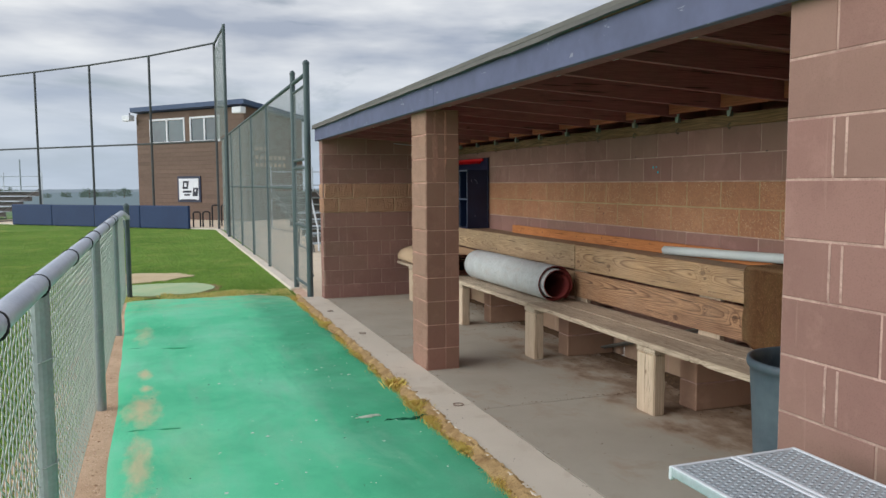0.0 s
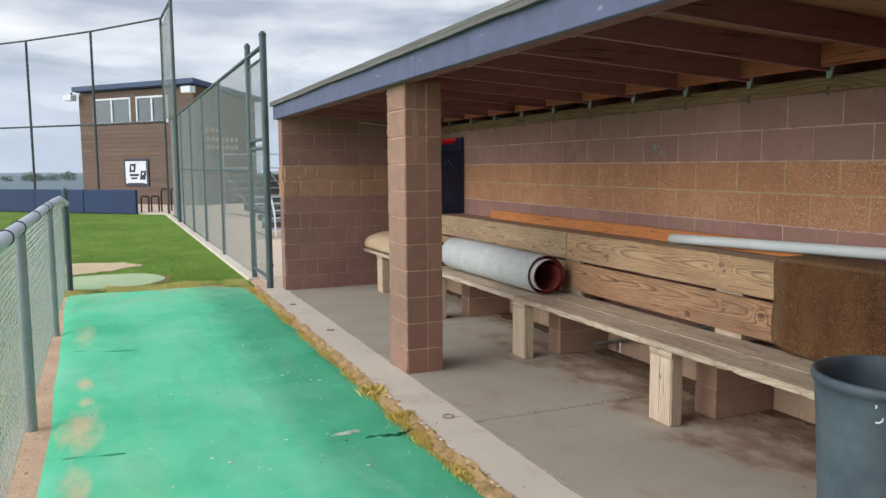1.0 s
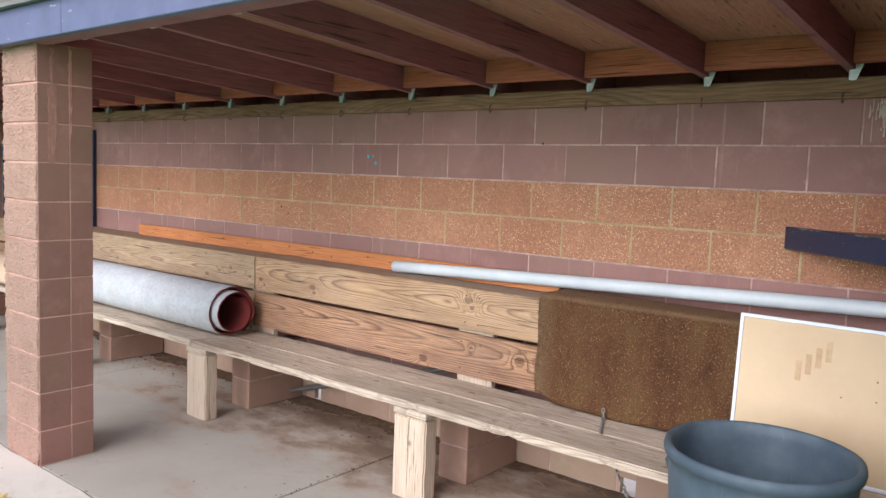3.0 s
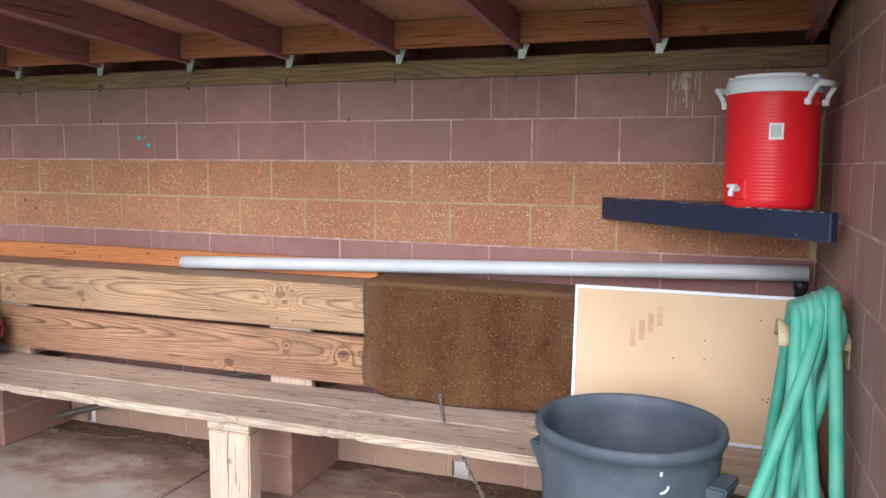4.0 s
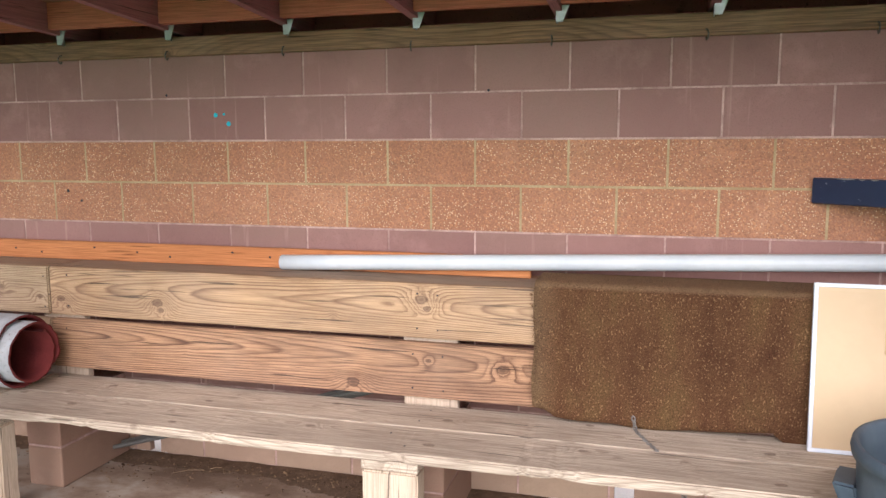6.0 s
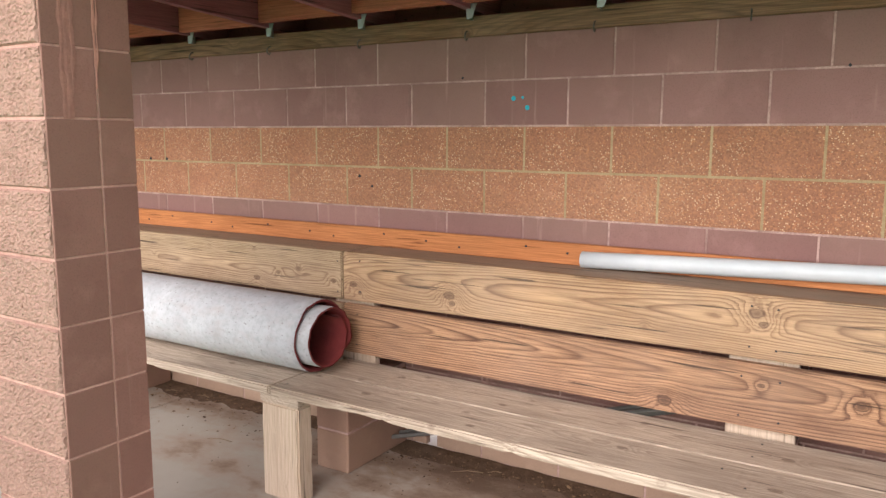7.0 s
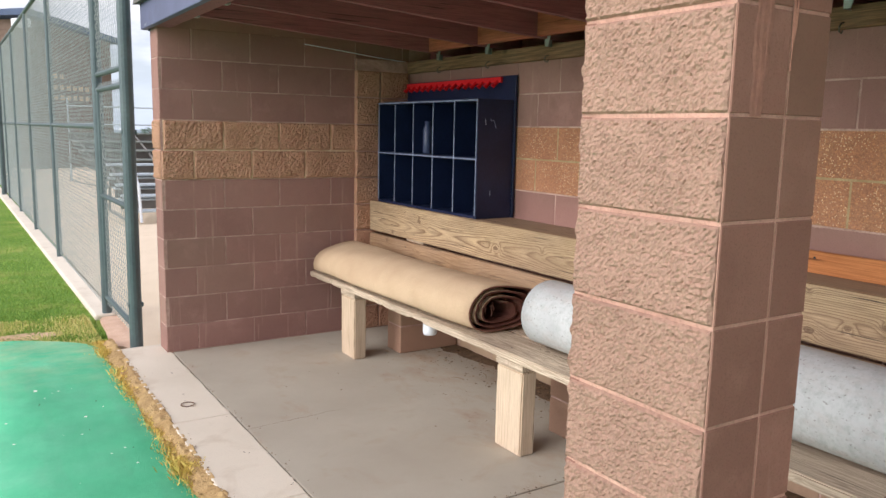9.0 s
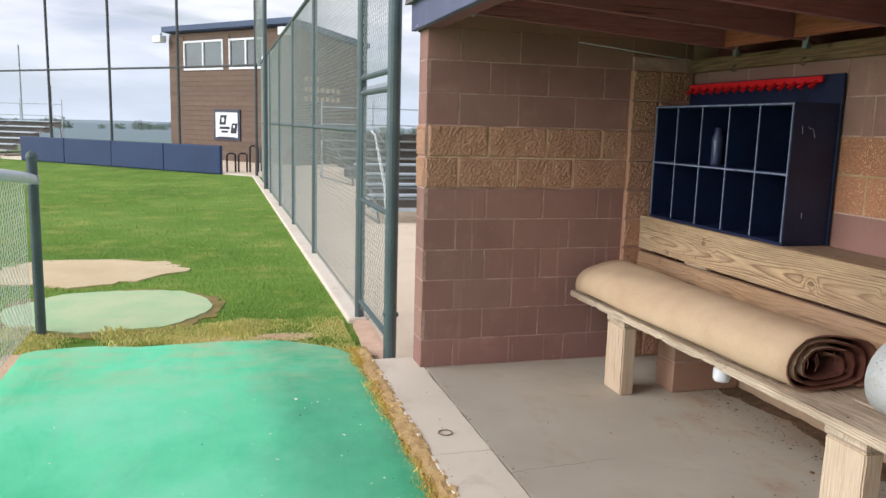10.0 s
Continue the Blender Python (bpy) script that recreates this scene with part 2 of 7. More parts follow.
    late = k.steps(phase, (0.36, 0.0), (0.62, 0.4), (0.84, 1.0), (0.98, 0.05))
    amount = k.math("MULTIPLY", late, k.steps(k.noise(k.scaled(v, long_), 3.0, 3, 0.5), (0.3, depth * 0.65), (0.65, depth)))
    ident = k.math("FLOOR", k.math("DIVIDE", r, ring))
    chance = k.math("FRACT", k.math("MULTIPLY", k.math("SINE", k.math("MULTIPLY", ident, 12.9898)), 437.58))
    amount = k.math("MULTIPLY", amount, k.math("ADD", 0.55, k.math("MULTIPLY", chance, 0.45)))
    pale = k.steps(k.noise(k.scaled(v, long_), 6.0, 4, 0.6), (0.4, 0.0), (0.7, 0.35))
    col = k.mix(amount, k.mix(pale, light, tuple(min(1.0, c * 1.22) for c in light[:3]) + (1,)), dark)
    fibre = k.noise(k.scaled(v, fibre_s), 260.0, 3, 0.6)
    col = k.mix(k.steps(fibre, (0.42, 0.0), (0.62, streak)), col, tuple(c * 0.6 for c in dark[:3]) + (1,))
    col = k.mix(k.steps(d, (0.035, 0.85 * knot), (0.075, 0.45 * knot), (0.12, 0.0)), col, (dark[0] * 0.45, dark[1] * 0.36, dark[2] * 0.3, 1))
    for near_k, size in hearts:
        col = k.mix(k.steps(near_k, (0.25, 0.75), (0.55, 0.5), (0.7, 0.85), (0.95, 0.0)), col, (dark[0] * 0.5, dark[1] * 0.4, dark[2] * 0.34, 1))
    stain = k.noise(k.scaled(v, long_), 5.0, 6, 0.65)
    col = k.mix(k.steps(stain, (0.46, 0.0), (0.72, 0.5)), col, tuple(c * 0.75 for c in dark[:3]) + (1,))
    crack = k.noise(k.scaled(v, crack_s), 70.0, 2, 0.5)
    col = k.mix(k.steps(crack, (0.66, 0.0), (0.70, 0.85)), col, tuple(c * 0.22 for c in dark[:3]) + (1,))
    grey = k.steps(k.noise(v, 2.2, 5, 0.6), (0.38, weather * 0.3), (0.72, weather))
    col = k.mix(grey, col, rgb(172, 156, 140))
    col = k.mix(k.math("MULTIPLY", k.rnd, vary), col, tuple(c * 0.8 for c in dark[:3]) + (1,))
    height = k.math("SUBTRACT", k.math("ADD", k.math("MULTIPLY", fibre, 0.6), k.math("MULTIPLY", late, 0.3)), k.math("MULTIPLY", k.steps(crack, (0.66, 0.0), (0.73, 1.0)), 1.5))
    return k.done(col, height, 0.45, 0.0035)


def mortar(name, pale, dull, amount=0.75):
    """Struck mortar: pale, smeared and stained to the blocks' own tone in stretches."""
    k = Mat(name, 0.95, 0.0, 0.2)
    patch = k.noise(k.pos, 5.5, 6, 0.7, 0.5)
    col = k.mix(k.steps(patch, (0.40, 0.0), (0.62, amount)), pale, dull)
    grit = k.noise(k.pos, 130.0, 4, 0.7)
    col = k.mix(k.steps(grit, (0.34, 0.4), (0.5, 0.0)), col, tuple(c * 0.6 for c in dull[:3]) + (1,))
    return k.done(col, grit, 0.4, 0.004)


BROWN = block_material("block_brown", rgb(150, 113, 105), rgb(166, 128, 118), drips=0.38, smear=rgb(182, 152, 140))
TAN = block_material("block_aggregate", rgb(174, 120, 94), rgb(188, 140, 110), speck=rgb(240, 208, 168), smear=rgb(176, 154, 122))
TAN_SPLIT = block_material("block_tan_split", rgb(178, 135, 112), rgb(198, 155, 128), rough_face=True)
PINK_SPLIT = block_material("block_pink_split", rgb(170, 135, 119), rgb(188, 152, 134), rough_face=True)
PINK = block_material("block_pink", rgb(150, 110, 97), rgb(163, 122, 107), drips=0.2, smear=rgb(190, 146, 132))
MORTAR_PINK = mortar("mortar_pink", rgb(210, 168, 151), rgb(168, 130, 116))
MORTAR = mortar("mortar", rgb(204, 172, 160), rgb(146, 114, 106))
MORTAR_END = mortar("mortar_end", rgb(196, 164, 152), rgb(142, 112, 104))
MORTAR_PALE = mortar("mortar_pale", rgb(220, 194, 164), rgb(176, 146, 118))
MORTAR_TAN = mortar("mortar_tan", rgb(192, 172, 134), rgb(164, 138, 102))
PINE = wood("pine_weathered", rgb(208, 180, 142), rgb(98, 62, 38), ring=0.0072, depth=0.95, weather=0.3, bend=0.05, streak=0.4, many=5.6, knot=0.7, slope=0.012, pith=-0.02, knots=((-1.55, -0.062, 0.016), (-1.70, -0.025, 0.010), (-2.05, -0.03, 0.012), (0.45, -0.03, 0.014), (1.35, 0.03, 0.016)))
PINE_LIGHT = wood("pine_straw", rgb(196, 160, 120), rgb(100, 60, 34), ring=0.0062, depth=0.95, weather=0.3, bend=0.02, streak=0.35, many=5.6, knot=0.25, back=0.055, slope=0.028, pith=0.02, knots=((0.27, 0.045, 0.020), (0.245, 0.01, 0.013), (1.515, -0.03, 0.020), (1.50, -0.062, 0.012), (2.04, -0.035, 0.016), (2.0, -0.07, 0.010)))
PINE_Z = wood("pine_post", rgb(224, 204, 178), rgb(164, 132, 104), "z", "x", (0.09, 0.19, 0.42), ring=0.013, depth=0.45, streak=0.35, weather=0.3, bend=0.05, knot=0.9, many=7.0)
PINE_SEAT = wood("pine_seat", rgb(226, 208, 184), rgb(124, 100, 80), "y", "z", (0.26, 4.2, 0.04), ring=0.009, depth=0.65, weather=0.38, vary=0.15, many=6.6, knot=0.6, streak=0.6, knots=((-1.72, 0.03, 0.013), (-1.05, -0.055, 0.015), (-0.42, 0.06, 0.012), (0.12, -0.03, 0.016), (0.62, 0.045, 0.014), (1.16, -0.06, 0.013), (1.7, 0.02, 0.016)))
PINE_RED = wood("pine_red", rgb(200, 154, 115), rgb(70, 28, 12), ring=0.0090, depth=1.0, weather=0.24, back=0.075, bend=0.025, streak=0.5, many=5.6, knot=0.3, slope=-0.032, pith=0.04, knots=((0.575, -0.068, 0.022), (-0.07, 0.024, 0.018), (0.24, 0.04, 0.009)))
PINE_DULL = wood("pine_dull", rgb(192, 158, 120), rgb(120, 82, 54), ring=0.0068, depth=0.65, weather=0.42, bend=0.06, streak=0.45, many=5.2, knot=0.8, slope=0.02, pith=0.03)
ORANGE = wood("stained_board", rgb(216, 146, 90), rgb(172, 104, 60), "y", "x", (0.025, 4.5, 0.083), ring=0.012, depth=0.35, weather=0.05, knot=0.6)
GREYWOOD = wood("grey_cap", rgb(182, 156, 128), rgb(126, 100, 80), "y", "z", (0.37, 4.2, 0.02), ring=0.012, depth=0.4, weather=0.6)
RAFTER = wood("rafter_stain", rgb(164, 104, 110), rgb(128, 80, 88), "x", "y", (2.2, 0.04, 0.14), ring=0.02, depth=0.35, weather=0.08)
BLOCKING = wood("blocking_stain", rgb(208, 122, 96), rgb(150, 82, 64), "y", "x", (0.04, 0.56, 0.135), ring=0.016, depth=0.4, weather=0.1)
DECK = wood("deck_plywood", rgb(196, 142, 120), rgb(158, 106, 90), "x", "z", (2.4, 15.0, 0.16), ring=0.03, depth=0.3, weather=0.05, knot=0.0)
PLATE = wood("plate_timber", rgb(156, 118, 84), rgb(76, 52, 36), "y", "x", (0.2, 8.5, 0.08), ring=0.010, depth=0.7, weather=0.2, streak=0.6)
NAVY = mottled("navy_paint", rgb(24, 34, 62), rgb(34, 46, 78), 4, 70, 0.32, vary=0.1)
def worn_paint(name, paint, under, rough=0.3, stretch=(1.0, 1.0, 1.6), size=44.0):
    """Gloss paint chipped to the wood in small ragged places."""
    k = Mat(name, rough, 0.0, 0.5)
    col = k.mix(k.steps(k.noise(k.pos, 5.0, 5, 0.6), (0.35, 0.0), (0.7, 0.6)), paint, tuple(c * 0.6 for c in paint[:3]) + (1,))
    chips = k.noise(k.scaled(k.pos, stretch), size, 5, 0.65)
    chip = k.steps(chips, (0.655, 0.0), (0.68, 0.9))
    col = k.mix(chip, col, under)
    return k.done(col, k.math("SUBTRACT", k.math("MULTIPLY", k.noise(k.pos, 30, 4, 0.6), 0.5), chips), 0.25, 0.004)


FASCIA = worn_paint("fascia_paint", rgb(96, 100, 130), rgb(146, 148, 162), 0.6, (1.0, 0.25, 1.0), 24.0)
NAVY_WORN = worn_paint("navy_worn", rgb(36, 47, 74), rgb(120, 124, 132))
PAD = mottled("pad_vinyl", rgb(24, 50, 92), rgb(32, 60, 104), 0.6, 20, 0.6, vary=0.1)
RED = mottled("red_plastic", rgb(226, 30, 40), rgb(232, 38, 46), 3, 40, 0.4, vary=0, bump=0.03, fine_amount=0.05)
WHITE = mottled("white_plastic", rgb(230, 234, 240), rgb(216, 221, 228), 5, 50, 0.45, vary=0, bump=0.04, fine_amount=0.05)
PVC = mottled("pvc_pipe", rgb(214, 220, 220), rgb(198, 206, 208), 6, 50, 0.4, vary=0, bump=0.05, fine_amount=0.06)
def can_plastic():
    """Dark moulded plastic, scuffed pale in upright streaks and dusty in blotches."""
    k = Mat("can_plastic", 0.55, 0.0, 0.4)
    col = k.mix(k.steps(k.noise(k.pos, 6.0, 5, 0.6), (0.35, 0.0), (0.7, 1.0)), rgb(66, 78, 88), rgb(88, 100, 108))
    rub = k.noise(k.scaled(k.pos, (1.0, 1.0, 0.12)), 90.0, 4, 0.65)
    worn = k.steps(k.noise(k.pos, 9.0, 3, 0.5), (0.42, 0.0), (0.62, 1.0))
    col = k.mix(k.math("MULTIPLY", k.steps(rub, (0.62, 0.0), (0.70, 0.25)), worn), col, rgb(130, 136, 142))
    grain = k.noise(k.pos, 160.0, 3, 0.6)
    return k.done(col, grain, 0.2, 0.002)


CAN = can_plastic()
HOSE = mottled("hose_green", rgb(34, 152, 126), rgb(120, 182, 162), 4, 50, 0.5, vary=0.2, bump=0.05, fine_amount=0.1)
BOARD = mottled("tan_board", rgb(208, 182, 146), rgb(196, 168, 132), 2.5, 30, 0.5, vary=0, bump=0.03, fine_amount=0.06)
GALV = mottled("galvanised", rgb(176, 186, 188), rgb(156, 166, 170), 5, 80, 0.5, metal=0.3, vary=0.15, bump=0.05)
MESHM = mottled("mesh_wire", rgb(150, 160, 158), rgb(126, 136, 136), 9, 60, 0.5, metal=0.25, vary=0, bump=0.0)
RAILM = mottled("rail_galvanised", rgb(216, 222, 234), rgb(192, 200, 216), 4, 60, 0.45, metal=0.2, vary=0.1, bump=0.05)
WIRE = mottled("wire", rgb(212, 216, 210), rgb(190, 196, 190), 9, 60, 0.5, metal=0.25, vary=0, bump=0.0)
GREENPOST = mottled("green_post", rgb(90, 104, 106), rgb(76, 90, 94), 5, 60, 0.5, metal=0.2, vary=0.15, bump=0.05)
ALU = mottled("aluminium", rgb(198, 206, 212), rgb(180, 190, 198), 4, 60, 0.55, metal=0.35, vary=0.05, bump=0.1)
DARKSTEEL = mottled("dark_steel", rgb(48, 50, 54), rgb(60, 60, 64), 6, 60, 0.5, metal=0.5, vary=0.1)
BACKPOST = mottled("backstop_post", rgb(84, 88, 90), rgb(70, 74, 78), 6, 60, 0.6, metal=0.2, vary=0.1)
CLIP = mottled("clip_steel", rgb(182, 190, 188), rgb(160, 168, 166), 20, 90, 0.4, metal=0.6, vary=0.1)
SIDING = mottled("siding", rgb(120, 100, 88), rgb(108, 90, 78), 0.5, 8, 0.8, vary=0.12, bump=0.1)
SHINGLE = mottled("shingle", rgb(120, 116, 112), rgb(96, 94, 92), 2, 60, 0.9, vary=0.1)
GLASSY = mottled("window_glass", rgb(46, 60, 68), rgb(62, 86, 92), 0.4, 4, 0.12, vary=0.5, bump=0.0, spec=0.4, fine_amount=0.0)
FELT_TAN = mottled("carpet_backing", rgb(206, 180, 150), rgb(182, 154, 126), 2.6, 160, 0.95, vary=0, bump=0.4, dist=0.003)
FELT_EDGE = mottled("carpet_edge", rgb(134, 92, 76), rgb(102, 64, 54), 12, 120, 0.98, vary=0, bump=0.6)
FELT_RED = mottled("red_pile", rgb(124, 50, 46), rgb(98, 36, 36), 9, 120, 0.98, vary=0, bump=0.6)


def roll_backing():
    k = Mat("white_backing", 0.85)
    col = k.mix(k.steps(k.noise(k.pos, 5, 5), (0.35, 0.0), (0.7, 1.0)), rgb(198, 200, 201), rgb(178, 179, 181))
    col = k.mix(k.steps(k.noise(k.pos, 42.0, 4, 0.7), (0.46, 0.0), (0.66, 0.5)), col, rgb(156, 162, 160))
    flecks = k.noise(k.scaled(k.pos, (1.0, 0.7, 1.0)), 95.0, 2, 0.5)
    col = k.mix(k.steps(flecks, (0.65, 0.0), (0.70, 0.65)), col, rgb(120, 116, 112))
    col = k.mix(k.steps(k.noise(k.scaled(k.pos, (1.0, 0.4, 1.0)), 14.0, 5, 0.65), (0.5, 0.0), (0.75, 0.4)), col, rgb(178, 160, 152))
    return k.done(col, k.noise(k.pos, 60, 3), 0.2, 0.004)


def mat_pile():
    k = Mat("brown_pile", 1.0, 0.0, 0.1)
    x, y, z = k.xyz()
    base = k.steps(k.noise(k.scaled(k.pos, (1.0, 1.0, 0.5)), 7.0, 5, 0.65), (0.25, rgb(90, 59, 42)), (0.5, rgb(116, 82, 56)), (0.75, rgb(126, 99, 64)))
    # trodden grey along the free edge
    edge = k.math("MULTIPLY", k.math("SUBTRACT", k.math("ADD", y, k.math("MULTIPLY", k.noise(k.pos, 9.0, 3), 0.1)), 4.08), 8.0, clamp=True)
    base = k.mix(k.math("MULTIPLY", edge, 0.65), base, rgb(158, 130, 98))
    # dust lying on the part over the shelf
    lying = k.math("MULTIPLY", k.math("SUBTRACT", z, 1.036), 90.0, clamp=True)
    base = k.mix(k.math("MULTIPLY", lying, 0.55), base, rgb(172, 140, 106))
    fuzz = k.noise(k.pos, 230.0, 3, 0.7)
    col = k.mix(k.steps(fuzz, (0.36, 0.7), (0.54, 0.0)), base, rgb(54, 36, 24))
    bits = k.noise(k.scaled(k.pos, (1.0, 1.0, 0.7)), 170.0, 2, 0.5)
    col = k.mix(k.steps(bits, (0.61, 0.0), (0.68, 0.62)), col, rgb(184, 146, 104))
    return k.done(col, fuzz, 1.0, 0.012)


def concrete(name, c1, c2, dirt, litter=0.77, floor=False):
    k = Mat(name, 0.9, 0.0, 0.3)
    col = k.mix(k.steps(k.noise(k.pos, 1.1, 6, 0.6), (0.3, 0.0), (0.7, 1.0)), c1, c2)
    stain = k.noise(k.pos, 2.6, 5, 0.65, 0.6)
    col = k.mix(k.steps(stain, (0.56, 0.0), (0.74, 0.5)), col, dirt)
    if floor:
        x, y, z = k.xyz()
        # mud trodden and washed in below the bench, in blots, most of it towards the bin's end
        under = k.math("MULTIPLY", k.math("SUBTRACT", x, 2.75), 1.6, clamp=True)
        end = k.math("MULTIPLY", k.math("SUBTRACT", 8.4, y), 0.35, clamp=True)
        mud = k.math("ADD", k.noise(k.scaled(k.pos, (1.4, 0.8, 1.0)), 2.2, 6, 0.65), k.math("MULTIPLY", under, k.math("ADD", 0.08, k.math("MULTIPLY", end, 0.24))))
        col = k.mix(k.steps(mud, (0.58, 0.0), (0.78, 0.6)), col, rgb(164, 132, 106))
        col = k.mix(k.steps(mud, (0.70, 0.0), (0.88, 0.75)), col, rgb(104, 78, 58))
        # one crack running in from the kerb
        way = k.math("SUBTRACT", k.math("SUBTRACT", y, 9.13), k.math("MULTIPLY", k.math("SUBTRACT", x, 2.03), 0.06))
        way = k.math("ADD", way, k.math("MULTIPLY", k.math("SUBTRACT", k.noise(k.pos, 7.0, 4, 0.6), 0.5), 0.06))
        thin = k.math("SUBTRACT", 1.0, k.math("MULTIPLY", k.math("ABSOLUTE", way), 380.0), clamp=True)
        stop = k.math("MULTIPLY", k.math("SUBTRACT", 2.62, x), 8.0, clamp=True)
        col = k.mix(k.math("MULTIPLY", k.math("MULTIPLY", thin, stop), 0.75), col, rgb(84, 66, 52))
    grit = k.noise(k.pos, 240.0, 3, 0.7)
    col = k.mix(k.steps(grit, (0.3, 0.4), (0.45, 0.0)), col, tuple(c * 0.6 for c in c1[:3]) + (1,))
    crumbs = k.noise(k.pos, 48.0, 2, 0.5)
    col = k.mix(k.steps(crumbs, (litter, 0.0), (litter + 0.02, 0.7)), col, rgb(92, 76, 62))
    return k.done(col, k.noise(k.pos, 90, 4, 0.7), 0.25, 0.004)


def turf_carpet():
    k = Mat("turf_carpet", 0.95, 0.0, 0.15)
    x, y, z = k.xyz()
    big = k.noise(k.pos, 0.9, 5, 0.6)
    col = k.steps(big, (0.25, rgb(94, 214, 160)), (0.5, rgb(120, 230, 180)), (0.75, rgb(150, 236, 198)))
    streak = k.noise(k.scaled(k.pos, (2.2, 0.35, 1.0)), 2.6, 5, 0.6)
    col = k.mix(k.steps(streak, (0.5, 0.0), (0.78, 0.5)), col, rgb(156, 216, 186))
    # sand rubbed through in blots along the worn line beside the fence
    ragged = k.math("MULTIPLY", k.math("SUBTRACT", k.noise(k.scaled(k.pos, (1.6, 0.6, 1.0)), 6.0, 6, 0.7), 0.5), 3.0)
    sand = None
    for bx, by, rx, ry, much in ((-0.33, 9.0, 0.07, 0.45, 0.55), (-0.27, 7.12, 0.045, 0.17, 0.9), (-0.25, 6.62, 0.035, 0.12, 0.95), (-0.26, 5.98, 0.10, 0.36, 1.0), (-0.245, 4.82, 0.065, 0.42, 0.95), (-0.2, 3.7, 0.10, 0.5, 0.9), (-0.18, 2.5, 0.08, 0.5, 0.8), (0.05, 4.9, 0.16, 0.7, 0.12)):
        dx = k.math("DIVIDE", k.math("SUBTRACT", x, bx), rx)
        dy = k.math("DIVIDE", k.math("SUBTRACT", y, by), ry)
        d = k.math("SQRT", k.math("ADD", k.math("MULTIPLY", dx, dx), k.math("MULTIPLY", dy, dy)))
        spot = k.math("MULTIPLY", k.math("MULTIPLY", k.math("SUBTRACT", 1.5, k.math("ADD", d, ragged)), 0.8, clamp=True), much)
        sand = spot if sand is None else k.math("MAXIMUM", sand, spot)
    col = k.mix(k.math("MULTIPLY", sand, 0.9), col, rgb(236, 220, 178))
    # darker green in uneven patches along the kerb side
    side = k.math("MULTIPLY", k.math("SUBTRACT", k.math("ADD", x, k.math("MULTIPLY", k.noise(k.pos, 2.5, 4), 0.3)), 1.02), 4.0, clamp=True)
    kerb_band = k.math("MULTIPLY", k.steps(k.noise(k.pos, 1.7, 5, 0.6), (0.36, 0.34), (0.64, 0.56)), side)
    col = k.mix(kerb_band, col, rgb(56, 134, 100))
    # dust blown over the far end
    dusty = k.math("MULTIPLY", k.math("SUBTRACT", y, 10.2), 0.7, clamp=True)
    dusty = k.math("MULTIPLY", dusty, k.steps(k.noise(k.scaled(k.pos, (1.0, 1.6, 1.0)), 2.2, 6, 0.65), (0.42, 0.0), (0.66, 0.75)))
    col = k.mix(dusty, col, rgb(200, 198, 160))
    # long wrinkles and broad faded patches
    fade = k.noise(k.scaled(k.pos, (1.2, 0.5, 1.0)), 1.3, 6, 0.7, 1.2)
    col = k.mix(k.steps(fade, (0.35, 0.22), (0.5, 0.0)), col, rgb(58, 176, 126))
    col = k.mix(k.steps(fade, (0.56, 0.0), (0.75, 0.4)), col, rgb(168, 226, 192))
    pile = k.noise(k.pos, 260.0, 2, 0.7)
    col = k.mix(k.steps(pile, (0.3, 0.22), (0.5, 0.0)), col, rgb(24, 110, 78))
    return k.done(col, k.math("ADD", k.math("MULTIPLY", pile, 0.4), k.noise(k.pos, 7, 4)), 0.4, 0.02)


def ground_material():
    """Mown grass with bands of tone, bare sand and dry straw in patches."""
    k = Mat("grass_ground", 1.0, 0.0, 0.1)
    x, y, z = k.xyz()
    big = k.noise(k.pos, 0.35, 4, 0.6)
    col = k.steps(big, (0.25, rgb(90, 124, 52)), (0.5, rgb(110, 144, 64)), (0.75, rgb(138, 164, 84)))
    fine = k.noise(k.pos, 60.0, 4, 0.75)
    col = k.mix(k.steps(fine, (0.3, 0.4), (0.55, 0.0)), col, rgb(76, 102, 40))
    dry = k.noise(k.pos, 1.6, 5, 0.65)
    col = k.mix(k.steps(dry, (0.5, 0.0), (0.72, 0.6)), col, rgb(178, 172, 100))
    # distance haze painted into the grass colour, growing from y = 38
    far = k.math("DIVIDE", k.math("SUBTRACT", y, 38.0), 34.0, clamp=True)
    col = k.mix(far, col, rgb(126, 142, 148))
    return k.done(col, fine, 0.6, 0.02)


def sand_material():
    k = Mat("sand", 1.0, 0.0, 0.1)
    col = k.mix(k.steps(k.noise(k.pos, 3, 5), (0.35, 0.0), (0.7, 1.0)), rgb(232, 202, 172), rgb(206, 172, 142))
    grit = k.noise(k.pos, 120, 4, 0.75)
    col = k.mix(k.steps(grit, (0.32, 0.45), (0.5, 0.0)), col, rgb(156, 122, 94))
    return k.done(col, grit, 0.5, 0.01)


def leaf_material(name, a, b, patchy=0.55):
    k = Mat(name, 0.8, 0.0, 0.2)
    per = k.geo.outputs["Random Per Island"]
    col = k.mix(per, a, b)
    patch = k.noise(k.pos, 0.55, 4, 0.6)
    col = k.mix(k.steps(patch, (0.35, patchy), (0.6, 0.0)), col, tuple(c * 0.6 for c in a[:3]) + (1,))
    return k.done(col)


